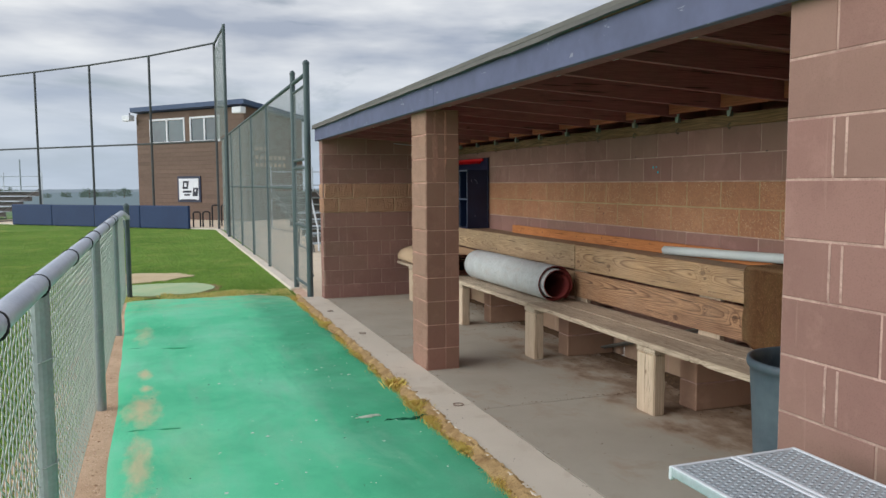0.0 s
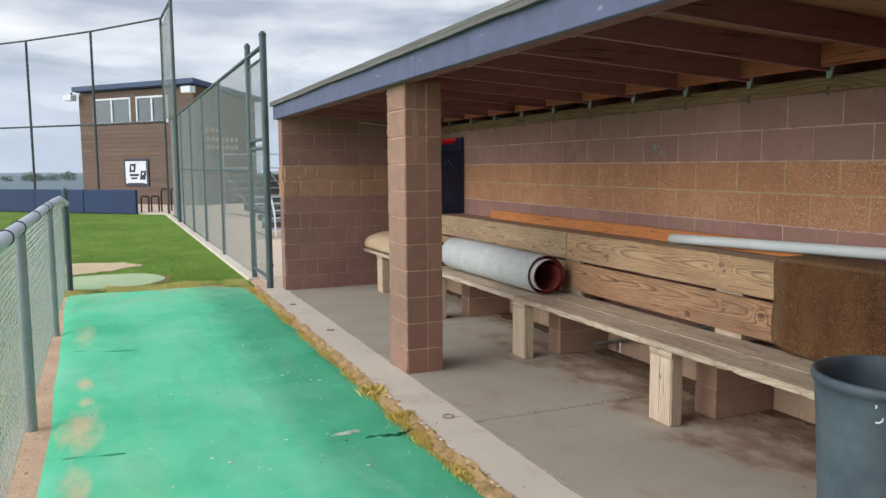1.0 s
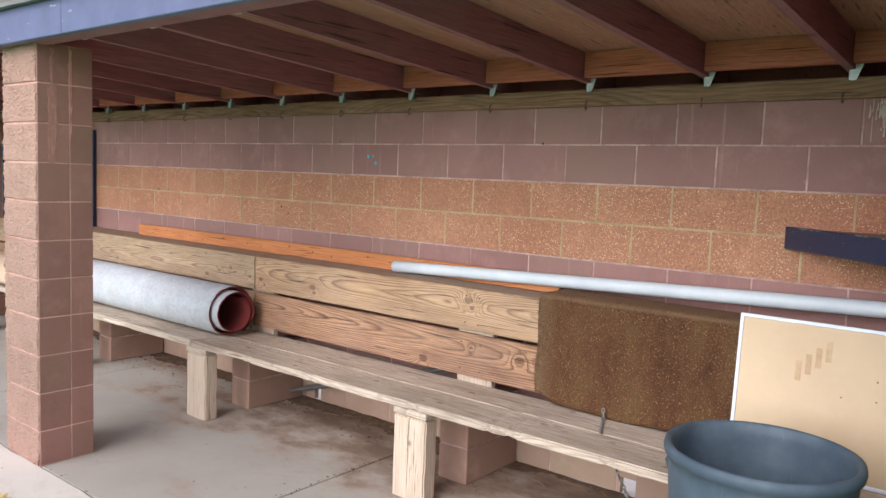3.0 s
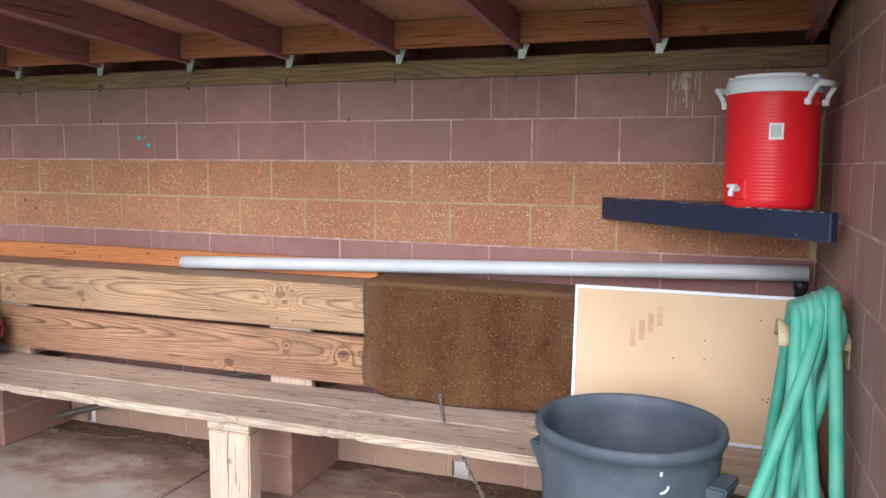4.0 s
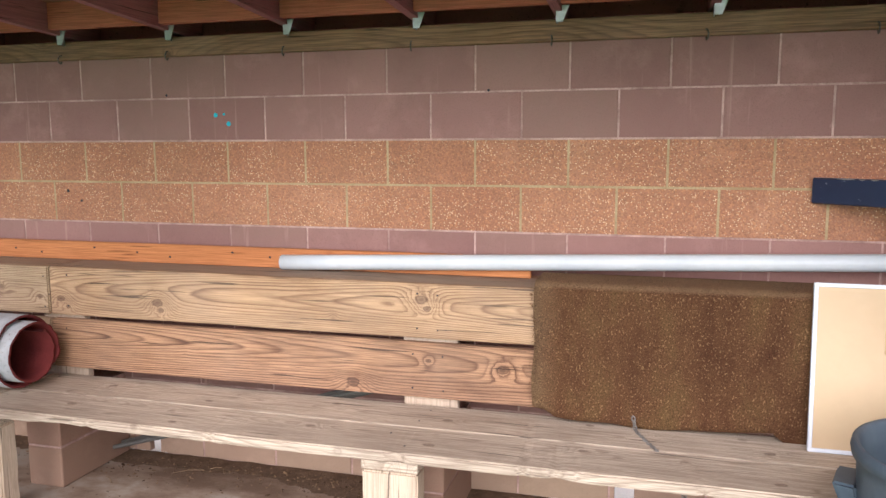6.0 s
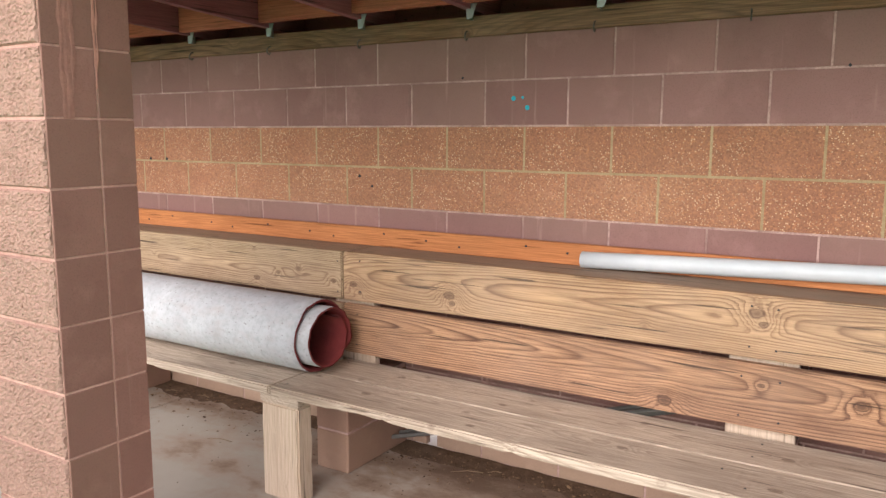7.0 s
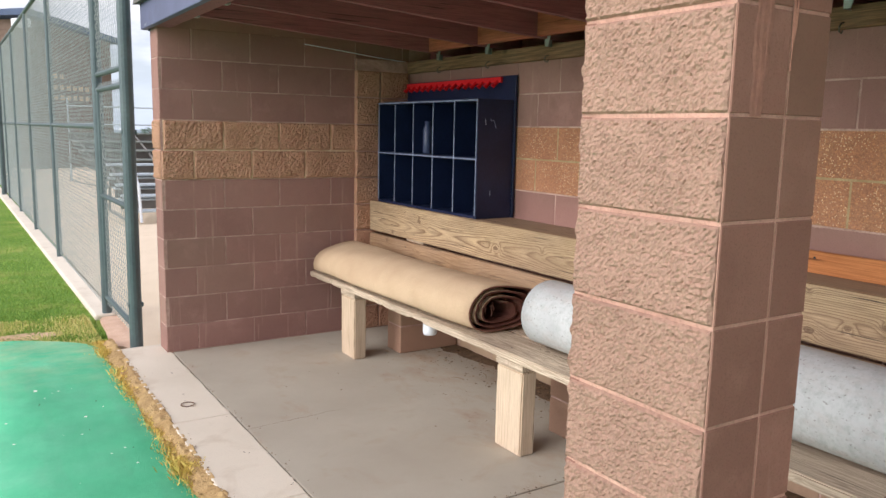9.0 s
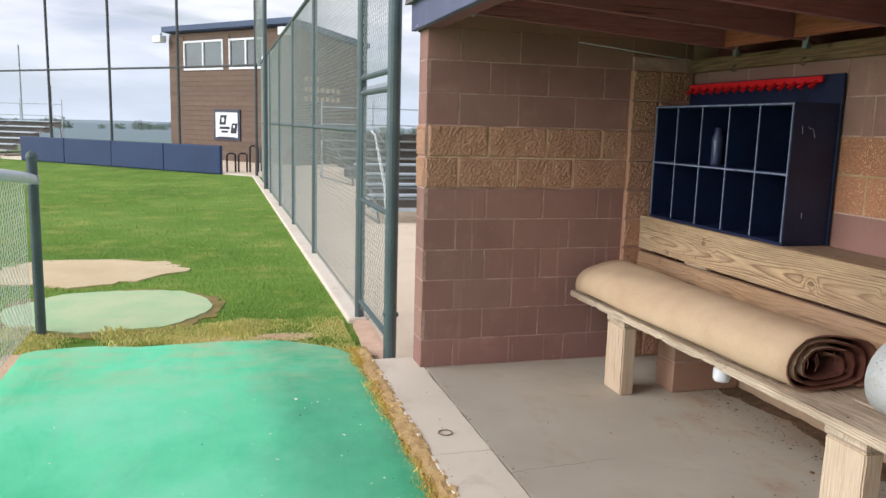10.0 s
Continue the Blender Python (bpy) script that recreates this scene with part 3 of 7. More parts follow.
BACKING = roll_backing()
PILE = mat_pile()
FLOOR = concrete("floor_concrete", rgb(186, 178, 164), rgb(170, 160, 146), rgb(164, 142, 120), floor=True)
KERB = concrete("kerb_concrete", rgb(228, 217, 202), rgb(214, 202, 186), rgb(182, 160, 138), 0.79)
PAVING = concrete("paving_concrete", rgb(232, 213, 190), rgb(220, 200, 175), rgb(204, 182, 156))
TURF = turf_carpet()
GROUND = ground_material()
SAND = sand_material()
DISC = mottled("pale_turf", rgb(170, 202, 156), rgb(204, 212, 170), 2.5, 120, 0.95, vary=0, bump=0.4)
DUST = mottled("pale_dust", rgb(224, 204, 168), rgb(208, 184, 146), 2.0, 90, 1.0, vary=0, bump=0.3)
STRAW = leaf_material("dry_grass", rgb(238, 206, 126), rgb(204, 168, 88))
BLADE = leaf_material("grass_blade", rgb(120, 157, 66), rgb(156, 182, 92), 0.35)
# tree leaves pale and greyish: the haze of distance is in this colour
LEAF = leaf_material("tree_leaf", rgb(108, 126, 110), rgb(128, 144, 126), 0.3)
PIER = block_material("block_dusty", rgb(172, 142, 120), rgb(190, 162, 138))
PIER_BLOCK = block_material("pier_block", rgb(158, 123, 105), rgb(174, 142, 120))
CHAIN = mottled("chain_steel", rgb(168, 162, 154), rgb(126, 120, 114), 40, 90, 0.45, metal=0.6, vary=0.2)
POLE = mottled("conduit", rgb(134, 132, 126), rgb(112, 112, 108), 6, 60, 0.5, metal=0.2, vary=0.15, bump=0.05)
DIRT = mottled("wall_dirt", rgb(92, 72, 54), rgb(128, 104, 82), 14, 90, 1.0, vary=0, bump=0.5, dist=0.005)
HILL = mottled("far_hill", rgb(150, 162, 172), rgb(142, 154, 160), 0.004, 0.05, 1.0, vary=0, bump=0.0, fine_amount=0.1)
TEAL = mottled("teal_paint", rgb(30, 190, 205), rgb(24, 170, 190), 20, 60, 0.5, vary=0)
SPLASH = mottled("droppings", rgb(206, 196, 176), rgb(190, 180, 160), 20, 60, 0.9, vary=0)


# ---- building helpers ----
def mesh_of(bm, name, material, smooth=False):
    me = bpy.data.meshes.new(name)
    bm.to_mesh(me)
    bm.free()
    me.materials.append(material)
    if smooth:
        for p in me.polygons:
            p.use_smooth = True
    return me


def part(name, bm, material, parent=None, label="", smooth=False):
    ob = new(name, mesh_of(bm, name, material, smooth))
    if parent is not None:
        ob.parent = parent
    if label:
        ob["label"] = label
    return ob


def empty(name, loc=(0, 0, 0), label="", category="", group="", kind=""):
    ob = new(name)
    ob.empty_display_size = 0.1
    ob.location = loc
    return tagged(ob, label, category, group, kind)


def piece(name, me, parent, m, label=""):
    """An object of its own on shared mesh data, placed in its parent's frame."""
    ob = new(name, me)
    ob.parent = parent
    ob.matrix_basis = m
    if label:
        ob["label"] = label
    return ob


def add_box(bm, x0, x1, y0, y1, z0, z1, bevel=0.0, seg=1):
    m = Matrix.Translation(((x0 + x1) / 2, (y0 + y1) / 2, (z0 + z1) / 2)) @ Matrix.Diagonal((abs(x1 - x0), abs(y1 - y0), abs(z1 - z0), 1))
    made = bmesh.ops.create_cube(bm, size=1, matrix=m)
    if bevel:
        edges = list({e for v in made["verts"] for e in v.link_edges})
        bmesh.ops.bevel(bm, geom=edges, offset=bevel, segments=seg, affect="EDGES", profile=0.5)
    return bm


def box(x0, x1, y0, y1, z0, z1, bevel=0.0, seg=1):
    return add_box(bmesh.new(), x0, x1, y0, y1, z0, z1, bevel, seg)


def add_tube(bm, points, r, sides=10, closed=False, caps=True):
    """A round tube along a line of points; r may be one radius or one per point."""
    pts = [Vector(p) for p in points]
    n = len(pts)
    rs = r if isinstance(r, (list, tuple)) else [r] * n
    rings, up = [], None
    for i, p in enumerate(pts):
        a = pts[(i - 1) % n] if closed or i else p
        b = pts[(i + 1) % n] if closed or i < n - 1 else p
        d = (b - a).normalized()
        if up is None:
            up = d.orthogonal().normalized()
        up = (up - d * up.dot(d)).normalized()
        side = d.cross(up)
        rings.append([bm.verts.new(p + (up * math.cos(t) + side * math.sin(t)) * rs[i]) for t in (2 * math.pi * k / sides for k in range(sides))])
    for i in range(n if closed else n - 1):
        a, b = rings[i], rings[(i + 1) % n]
        for k in range(sides):
            bm.faces.new((a[k], a[(k + 1) % sides], b[(k + 1) % sides], b[k]))
    if caps and not closed:
        bm.faces.new(rings[0][::-1])
        bm.faces.new(rings[-1])
    return bm


def tube(points, r, sides=10, closed=False):
    return add_tube(bmesh.new(), points, r, sides, closed)


def add_lathe(bm, profile, sides=32, centre=(0, 0, 0)):
    """Turns a profile of (radius, height) round the z axis; open at both ends unless a radius is 0."""
    rings = []
    for r, z in profile:
        if r < 1e-5:
            rings.append([bm.verts.new((centre[0], centre[1], centre[2] + z))])
        else:
            rings.append([bm.verts.new((centre[0] + r * math.cos(2 * math.pi * k / sides), centre[1] + r * math.sin(2 * math.pi * k / sides), centre[2] + z)) for k in range(sides)])
    for a, b in zip(rings, rings[1:]):
        for k in range(sides):
            j = (k + 1) % sides
            if len(a) == 1:
                bm.faces.new((a[0], b[j], b[k]))
            elif len(b) == 1:
                bm.faces.new((a[k], a[j], b[0]))
            else:
                bm.faces.new((a[k], a[j], b[j], b[k]))
    return bm


def lathe(profile, sides=32, centre=(0, 0, 0)):
    return add_lathe(bmesh.new(), profile, sides, centre)


def thick_sheet(points, rows, cols, thick):
    """A cloth-like sheet with thickness from rows x cols points."""
    bm = bmesh.new()
    vs = [bm.verts.new(p) for p in points]
    for i in range(rows - 1):
        for j in range(cols - 1):
            bm.faces.new((vs[i * cols + j], vs[i * cols + j + 1], vs[(i + 1) * cols + j + 1], vs[(i + 1) * cols + j]))
    bm.normal_update()
    bmesh.ops.solidify(bm, geom=bm.faces[:], thickness=thick)
    return bm


def raw_mesh(name, verts, faces, material):
    me = bpy.data.meshes.new(name)
    me.from_pydata(verts, [], faces)
    me.materials.append(material)
    return me


# ---- concrete blocks ----
COURSE, BLOCK, JOINT, FIRST = 0.2032, 0.4064, 0.0085, -0.015
block_cache = {}


def smooth_block(w, h):
    """Front skin of a block: local x along the wall, face at y = 0 looking to -y."""
    c, d = 0.0022, 0.035
    bm = bmesh.new()
    back = [bm.verts.new((x, d, z)) for x, z in ((0, 0), (w, 0), (w, h), (0, h))]
    mid = [bm.verts.new((x, c, z)) for x, z in ((0, 0), (w, 0), (w, h), (0, h))]
    front = [bm.verts.new((x, 0, z)) for x, z in ((c, c), (w - c, c), (w - c, h - c), (c, h - c))]
    for a, b in ((back, mid), (mid, front)):
        for k in range(4):
            bm.faces.new((a[k], a[(k + 1) % 4], b[(k + 1) % 4], b[k]))
    bm.faces.new(front)
    bmesh.ops.recalc_face_normals(bm, faces=bm.faces[:])
    return bm


def split_block(w, h, seed, fine=0.016, deep=0.014, rate=11.0, lip=1.9, chip=0.02):
    """A block with a rough split front."""
    nx, nz = max(4, round(w / fine)), max(4, round(h / fine))
    bm = bmesh.new()
    grid = []
    for i in range(nz + 1):
        row = []
        for j in range(nx + 1):
            x, z = w * j / nx, h * i / nz
            edge = min(x, w - x, z, h - z)
            p = Vector((x * rate + seed * 7.3, z * rate, seed * 3.1))
            cell = noise.voronoi(Vector((x / chip + seed * 5.1 + 0.5 * noise.noise(p), z / chip + 0.5 * noise.noise(p + Vector((7, 1, 3))), seed * 1.7)))[1][0]
            tilt = noise.noise_vector(cell * 3.3)
            off = Vector((x / chip + seed * 5.1, z / chip, seed * 1.7)) - cell
            bulge = deep * (0.22 * noise.noise(cell * 5.7) + 0.12 * (tilt.x * off.x + tilt.y * off.y)) + 0.45 * deep * noise.fractal(p * 0.2, 0.7, 2.1, 2) + 0.5 * deep * noise.fractal(p * 2.3, 0.7, 2.1, 2)
            y = -0.003 - deep * 0.5 - bulge if edge > 1e-6 else 0.0
            if edge <= 1e-6 and min(x, w - x) <= 1e-6:
                y = -abs(noise.noise(p * 0.22) + 0.5 * noise.noise(p * 0.7)) * deep * lip
            if edge > 1e-6:
                x += noise.noise(p * 3.1) * fine * 0.3
                z += noise.noise(p * 2.7 + Vector((9, 0, 0))) * fine * 0.3
            row.append(bm.verts.new((x, y, z)))
        grid.append(row)
    for i in range(nz):
        for j in range(nx):
            bm.faces.new((grid[i][j], grid[i][j + 1], grid[i + 1][j + 1], grid[i + 1][j]))
    rim = grid[0] + [r[-1] for r in grid[1:]] + grid[-1][-2::-1] + [r[0] for r in grid[-2:0:-1]]
    back = [bm.verts.new((v.co.x, 0.035, v.co.z)) for v in rim]
    for k in range(len(rim)):
        j = (k + 1) % len(rim)
        bm.faces.new((rim[j], rim[k], back[k], back[j]))
    return bm


def block_mesh(kind, w, h, seed=0):
    key = (kind, round(w, 3), round(h, 3), seed if "split" in kind else 0)
    if key not in block_cache:
        material = {"brown": BROWN, "dusty": PIER, "tan": TAN, "tan_split": TAN_SPLIT, "pink_split": PINK_SPLIT, "pink": PINK}[kind]
        bm = (split_block(w, h, seed, 0.0085, 0.013, 30.0, 0.2, 0.03) if kind == "tan_split" else split_block(w, h, seed, 0.0054, 0.0102, 60.0, 1.7, 0.0115)) if "split" in kind else smooth_block(w, h)
        block_cache[key] = mesh_of(bm, "block_" + kind, material)
    return block_cache[key]


def course_z(k):
    """Height of the joint above course k (k = 0: the floor)."""
    return FIRST + COURSE * k if k else 0.0


def lay_blocks(wall, origin, turn, length, courses, kind_of, odd=0.0, even=0.2032, skip=None, from_z=0.0):
    """Lays courses of blocks on a wall's face. origin: the face's start at the floor; local x runs along the wall."""
    base = Matrix.Translation(origin) @ Matrix.Rotation(radians(turn), 4, "Z")
    count = 0
    for k in range(1, courses + 1):
        z0, z1 = course_z(k - 1), course_z(k)
        start = (odd if k % 2 else even) - BLOCK
        s = start
        while s < length - 1e-3:
            a, b = max(0.0, s), min(length, s + BLOCK)
            s += BLOCK
            if b - a < 0.03 or (skip and skip(k, a, b)):
                continue
            w, h = b - a - JOINT, z1 - z0 - JOINT
            kind = kind_of(k)
            me = block_mesh(kind, w, h, count % 4)
            piece("block", me, wall, base @ Matrix.Translation((a + JOINT / 2, 0, z0 + JOINT / 2)))
            count += 1


# ---- large structure ----
WALL_X, END_Y, NEAR_Y, FRONT_X = 3.90, 10.75, 2.20, 1.99

# ground: one sheet to the horizon, finer near the dugout
bm = bmesh.new()
bmesh.ops.create_grid(bm, x_segments=60, y_segments=60, size=1.0)
for v in bm.verts:
    v.co.x = math.copysign(abs(v.co.x) ** 3, v.co.x) * 2500
    v.co.y = math.copysign(abs(v.co.y) ** 3, v.co.y) * 2500 + 20
    far = max(0.0, math.hypot(v.co.x, v.co.y - 20) - 70)
    v.co.z = -0.06 - 0.012 * min(far, 1200)
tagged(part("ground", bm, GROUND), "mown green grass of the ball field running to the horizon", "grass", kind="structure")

# a sand strip under the fence and round the carpet
bm = bmesh.new()
edge = [(-0.95, -4.0), (1.72, -4.0), (1.72, 11.25), (1.3, 11.6), (0.5, 11.72), (-0.3, 11.7), (-0.95, 11.8)]
bm.faces.new([bm.verts.new((x, y, -0.05)) for x, y in edge])
bmesh.ops.triangulate(bm, faces=bm.faces[:])
tagged(part("ground_sand", bm, SAND), "bare sandy soil under the fence and round the green carpet", "sand", kind="structure")

bm = bmesh.new()
nx, ny = 30, 420
rows = []
for j in range(ny + 1):
    y = -4.0 + (11.72 + 4.0) * j / ny
    left = -0.30 - 0.0165 * y - 0.0011 * y * y + 0.025 * noise.noise(Vector((y * 0.9, 3, 1)))
    right = 1.63 + 0.03 * noise.noise(Vector((y * 1.3, 8, 2)))
    row = []
    for i in range(nx + 1):
        x = left + (right - left) * i / nx
        yy = y - (max(0.0, x - 0.9) ** 2 * 0.85 if y > 10.0 else 0.0) * min(1.0, (y - 10.0) / 1.7 if y > 10 else 0)
        yy += 0.09 * noise.noise(Vector((x * 1.9, 3, 7))) * max(0.0, min(1.0, (y - 10.0) / 1.7))
        z = -0.028 + 0.006 * noise.noise(Vector((x * 1.6, y * 0.9, 0))) + 0.004 * noise.noise(Vector((x * 5, y * 3, 4)))
        # two rucks that run in from the fence side
        for at, tip, high in ((5.45, 0.0, 0.012), (8.20, 0.19, 0.015)):
            ruck = (y - at + 0.16 * (x - tip) * (at - 5.4) / 2.8 - 0.02 * math.sin(x * 9)) / 0.045
            z += high * math.exp(-ruck * ruck) * max(0.0, min(1.0, (tip - x) / 0.15))
        if i in (0, nx):
            z -= 0.015
        row.append(bm.verts.new((x, yy, z)))
    rows.append(row)
for j in range(ny):
    for i in range(nx):
        bm.faces.new((rows[j][i], rows[j][i + 1], rows[j + 1][i + 1], rows[j + 1][i]))
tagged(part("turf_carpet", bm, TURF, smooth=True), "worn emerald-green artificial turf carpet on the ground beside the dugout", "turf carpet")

# round pale turf mat and the bare patch behind it
def blob(cx, cy, rx, ry, z, seed, n=48, rough=0.08):
    b = bmesh.new()
    c = b.verts.new((cx, cy, z + 0.008))
    ring = []
    for k in range(n):
        t = 2 * math.pi * k / n
        s = 1 + rough * (noise.noise(Vector((math.cos(t) * 1.7, math.sin(t) * 1.7, seed))) + 0.35 * noise.noise(Vector((math.cos(t) * 9, math.sin(t) * 9, seed))))
        ring.append(b.verts.new((cx + rx * s * math.cos(t), cy + ry * s * math.sin(t), z)))
    low = [b.verts.new((v.co.x, v.co.y, z - 0.03)) for v in ring]
    for k in range(n):
        j = (k + 1) % n
        b.faces.new((c, ring[k], ring[j]))
        b.faces.new((ring[k], low[k], low[j], ring[j]))
    return b


# a tear in the carpet near the kerb
bm = bmesh.new()
line, rad = [], []
for a in range(29):
    u = a / 28
    line.append((1.33 + 0.34 * u, 5.115 + 0.01 * u + 0.02 * math.sin(u * 9) + 0.008 * math.sin(u * 31), -0.031 + 0.004 * math.sin(u * 17)))
    rad.append(0.004 + 0.013 * math.sin(math.pi * u) * (0.7 + 0.4 * math.sin(u * 23)))
add_tube(bm, line, rad, 8)
torn = mottled("torn_turf", rgb(20, 92, 66), rgb(38, 120, 88), 20, 80, 0.95)
tagged(part("turf_fold", bm, torn), "raised torn fold of dark green turf on the carpet", "turf fold")
for xa, ya, xb, yb in ((-0.46, 8.26, 0.18, 8.09), (-0.34, 5.46, 0.0, 5.44)):
    bm = bmesh.new()
    line = [(xa + (xb - xa) * u, ya + (yb - ya) * u + 0.012 * math.sin(u * 7), -0.024 + 0.003 * math.sin(u * 11)) for u in (k / 24 for k in range(25))]
    add_tube(bm, line, [0.0015 + 0.006 * math.sin(math.pi * k / 24) ** 0.6 for k in range(25)], 6)
    tagged(part("turf_fold", bm, mottled("creased_turf", rgb(72, 180, 132), rgb(94, 198, 150), 9, 120, 0.95)), "low crease pushed up in the green turf carpet", "turf fold")
bm = blob(1.25, 5.25, 0.085, 0.016, -0.022, 23, 22, 1.2)
tagged(part("turf_scrap", bm, mottled("scrap_pale", rgb(226, 232, 218), rgb(196, 208, 190), 20, 120, 0.95, vary=0)), "pale frayed scrap of turf lying on the carpet", "turf scrap")

tagged(part("ground_rim", blob(-0.2, 12.93, 0.93, 0.83, -0.048, 3, n=90, rough=0.25), mottled("rim_soil", rgb(168, 142, 92), rgb(120, 106, 62), 5, 90, 1.0, vary=0, bump=0.6)), "bare brown soil round the turf mat", "soil", kind="structure")
tagged(part("turf_mat", blob(-0.2, 12.95, 0.84, 0.76, -0.035, 1, n=90, rough=0.12), DISC), "round pale green faded turf mat lying in the grass", "turf mat")
tagged(part("ground_bare_patch", blob(-0.72, 14.77, 1.0, 0.74, -0.045, 5, rough=0.4), DUST), "bare sandy patch in the grass", "sand", kind="structure")
tagged(part("ground_verge", blob(0.75, 11.85, 0.55, 0.16, -0.05, 9, rough=0.5), SAND), "sandy verge at the end of the carpet", "sand", kind="structure")

# soil and leaf crumbs banked against the kerb
bm = bmesh.new()
rows = []
for j in range(700):
    y = 2.0 + 9.3 * j / 699
    w = 0.085 + 0.05 * noise.noise(Vector((y * 2.1, 4, 0))) + 0.03 * noise.noise(Vector((y * 9, 4, 0))) + 0.018 * noise.noise(Vector((y * 31, 4, 0)))
    high = 0.5 + 0.9 * noise.noise(Vector((y * 3.3, 9, 0)))
    row = []
    for u in (0.0, 0.12, 0.3, 0.5, 0.75, 1.0):
        z = -0.034 + (0.033 + 0.008 * high) * min(1.0, (1 - u) / 0.62) ** 1.2 + 0.013 * noise.noise(Vector((y * 22, u * 5, 2))) + 0.008 * noise.noise(Vector((y * 60, u * 14, 2)))
        row.append(bm.verts.new((1.735 - (w + 0.035) * u, y, -0.02 if u == 0.0 else z - (0.03 if u == 1.0 else 0.0))))
    rows.append(row)
for p, q in zip(rows, rows[1:]):
    for i in range(5):
        bm.faces.new((p[i], q[i], q[i + 1], p[i + 1]))
tagged(part("kerb_soil", bm, mottled("dry_soil", rgb(204, 172, 122), rgb(152, 120, 82), 9, 130, 1.0, vary=0, bump=0.8, dist=0.01)), "dry soil and dead grass banked against the kerb", "soil", kind="stuff")


def crumbs(name, count, place, size, material, label, seed, tall=1.0):
    """Scattered angular crumbs, joined."""
    r = random.Random(seed)
    verts, faces = [], []
    for k in range(count):
        x, y, z = place(r)
        s = size * r.uniform(0.4, 1.3) * (1.8 if r.random() < 0.06 else 1.0)
        n0, a, flat = len(verts), r.uniform(0, 6.28), r.uniform(0.3, 0.8)
        for c in range(4):
            t = a + 1.57 * c + r.uniform(-0.4, 0.4)
            verts.append((x + s * r.uniform(0.7, 1.4) * math.cos(t), y + s * r.uniform(0.7, 1.4) * math.sin(t), z - 0.001))
        verts.append((x + s * r.uniform(-0.3, 0.3), y + s * r.uniform(-0.3, 0.3), z + s * flat * tall))
        faces += [(n0 + c, n0 + (c + 1) % 4, n0 + 4) for c in range(4)]
    return tagged(new(name, raw_mesh(name, verts, faces, material)), label, "crumbs", kind="stuff")


def soil_crumb(r):
    while True:
        y = r.uniform(2.2, 11.2)
        if noise.noise(Vector((y * 4.1, 3, 8))) + 0.45 > r.random():
            break
    x = 1.675 + r.gauss(0, 0.03)
    return (x, y, 0.001) if x > 1.712 else (x, y, -0.022)


def carpet_fleck(r):
    x, y = r.uniform(-0.3, 1.5), r.uniform(2.4, 10.5)
    return x, y, -0.021 + 0.006 * noise.noise(Vector((x * 1.6, y * 0.9, 0)))


def gravel_bit(r):
    y = r.uniform(2.2, 11.6)
    return -0.34 - 0.0165 * y - 0.0011 * y * y - r.uniform(-0.02, 0.16), y, -0.05


def dry_crumb(name, a, b):
    k = Mat(name, 0.95, 0.0, 0.2)
    return k.done(k.mix(k.geo.outputs["Random Per Island"], a, b))


crumbs("kerb_crumbs", 2600, soil_crumb, 0.007, dry_crumb("soil_crumb", rgb(104, 76, 50), rgb(206, 174, 118)), "crumbs of brown soil and dead leaf along the kerb", 41)
crumbs("fence_gravel", 3600, gravel_bit, 0.006, dry_crumb("gravel_bit", rgb(168, 126, 98), rgb(240, 214, 188)), "pinkish gravel along the foot of the low fence", 44)
crumbs("carpet_flecks", 150, carpet_fleck, 0.0055, dry_crumb("white_fleck", rgb(196, 222, 204), rgb(240, 242, 236)), "small white flecks scattered over the turf carpet", 42)
crumbs("carpet_scraps", 24, carpet_fleck, 0.016, dry_crumb("white_scrap", rgb(190, 226, 206), rgb(236, 240, 230)), "pale frayed scraps lying on the turf carpet", 45, 0.12)
crumbs("carpet_litter", 45, carpet_fleck, 0.005, dry_crumb("dark_fleck", rgb(70, 60, 40), rgb(40, 80, 60)), "dark specks of litter on the turf carpet", 43)

# kerb in lengths, floor slabs with joints, strip below the far fence
kerb = empty("kerb", (0, 0, 0), "pale concrete kerb strip along the open side of the dugout", "kerb", kind="structure")
cuts = [-4.0, -1.0, 2.1, 5.18, 8.3, 9.39, 11.0]
for a, b in zip(cuts, cuts[1:]):
    kb = box(1.70, 2.026, a + 0.004, b - 0.004, -0.2, 0.002)
    bmesh.ops.subdivide_edges(kb, edges=[e for e in kb.edges if abs(e.verts[0].co.y - e.verts[1].co.y) > 0.5], cuts=60)
    for v in kb.verts:
        ragged = abs(noise.noise(Vector((v.co.y * 3.1, 2, 0)))) * 0.012 + abs(noise.noise(Vector((v.co.y * 17, 2, 0)))) * 0.008
        if v.co.z > -0.1:
            v.co.x += ragged * 0.9 if v.co.x < 1.8 else -ragged
            v.co.z += 0.002 * noise.noise(Vector((v.co.y * 5, v.co.x * 9, 1)))
    sharp = [e for e in kb.edges if len(e.link_faces) == 2 and e.calc_face_angle() > 1.0 and e.verts[0].co.z > -0.1 and e.verts[1].co.z > -0.1]
    bmesh.ops.bevel(kb, geom=sharp, offset=0.004, segments=1, affect="EDGES")
    part("kerb_length", kb, KERB, kerb)
floor = empty("floor", (0, 0, 0), "dusty concrete floor slabs of the dugout", "floor", kind="structure")
cuts = [2.19, 5.05, 7.83, 10.76]
for a, b in zip(cuts, cuts[1:]):
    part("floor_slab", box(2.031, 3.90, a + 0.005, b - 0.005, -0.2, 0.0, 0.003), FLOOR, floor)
strip = empty("fence_kerb", (0, 0, 0), "narrow pale concrete strip under the chain-link fence", "kerb", kind="structure")
y = 12.2
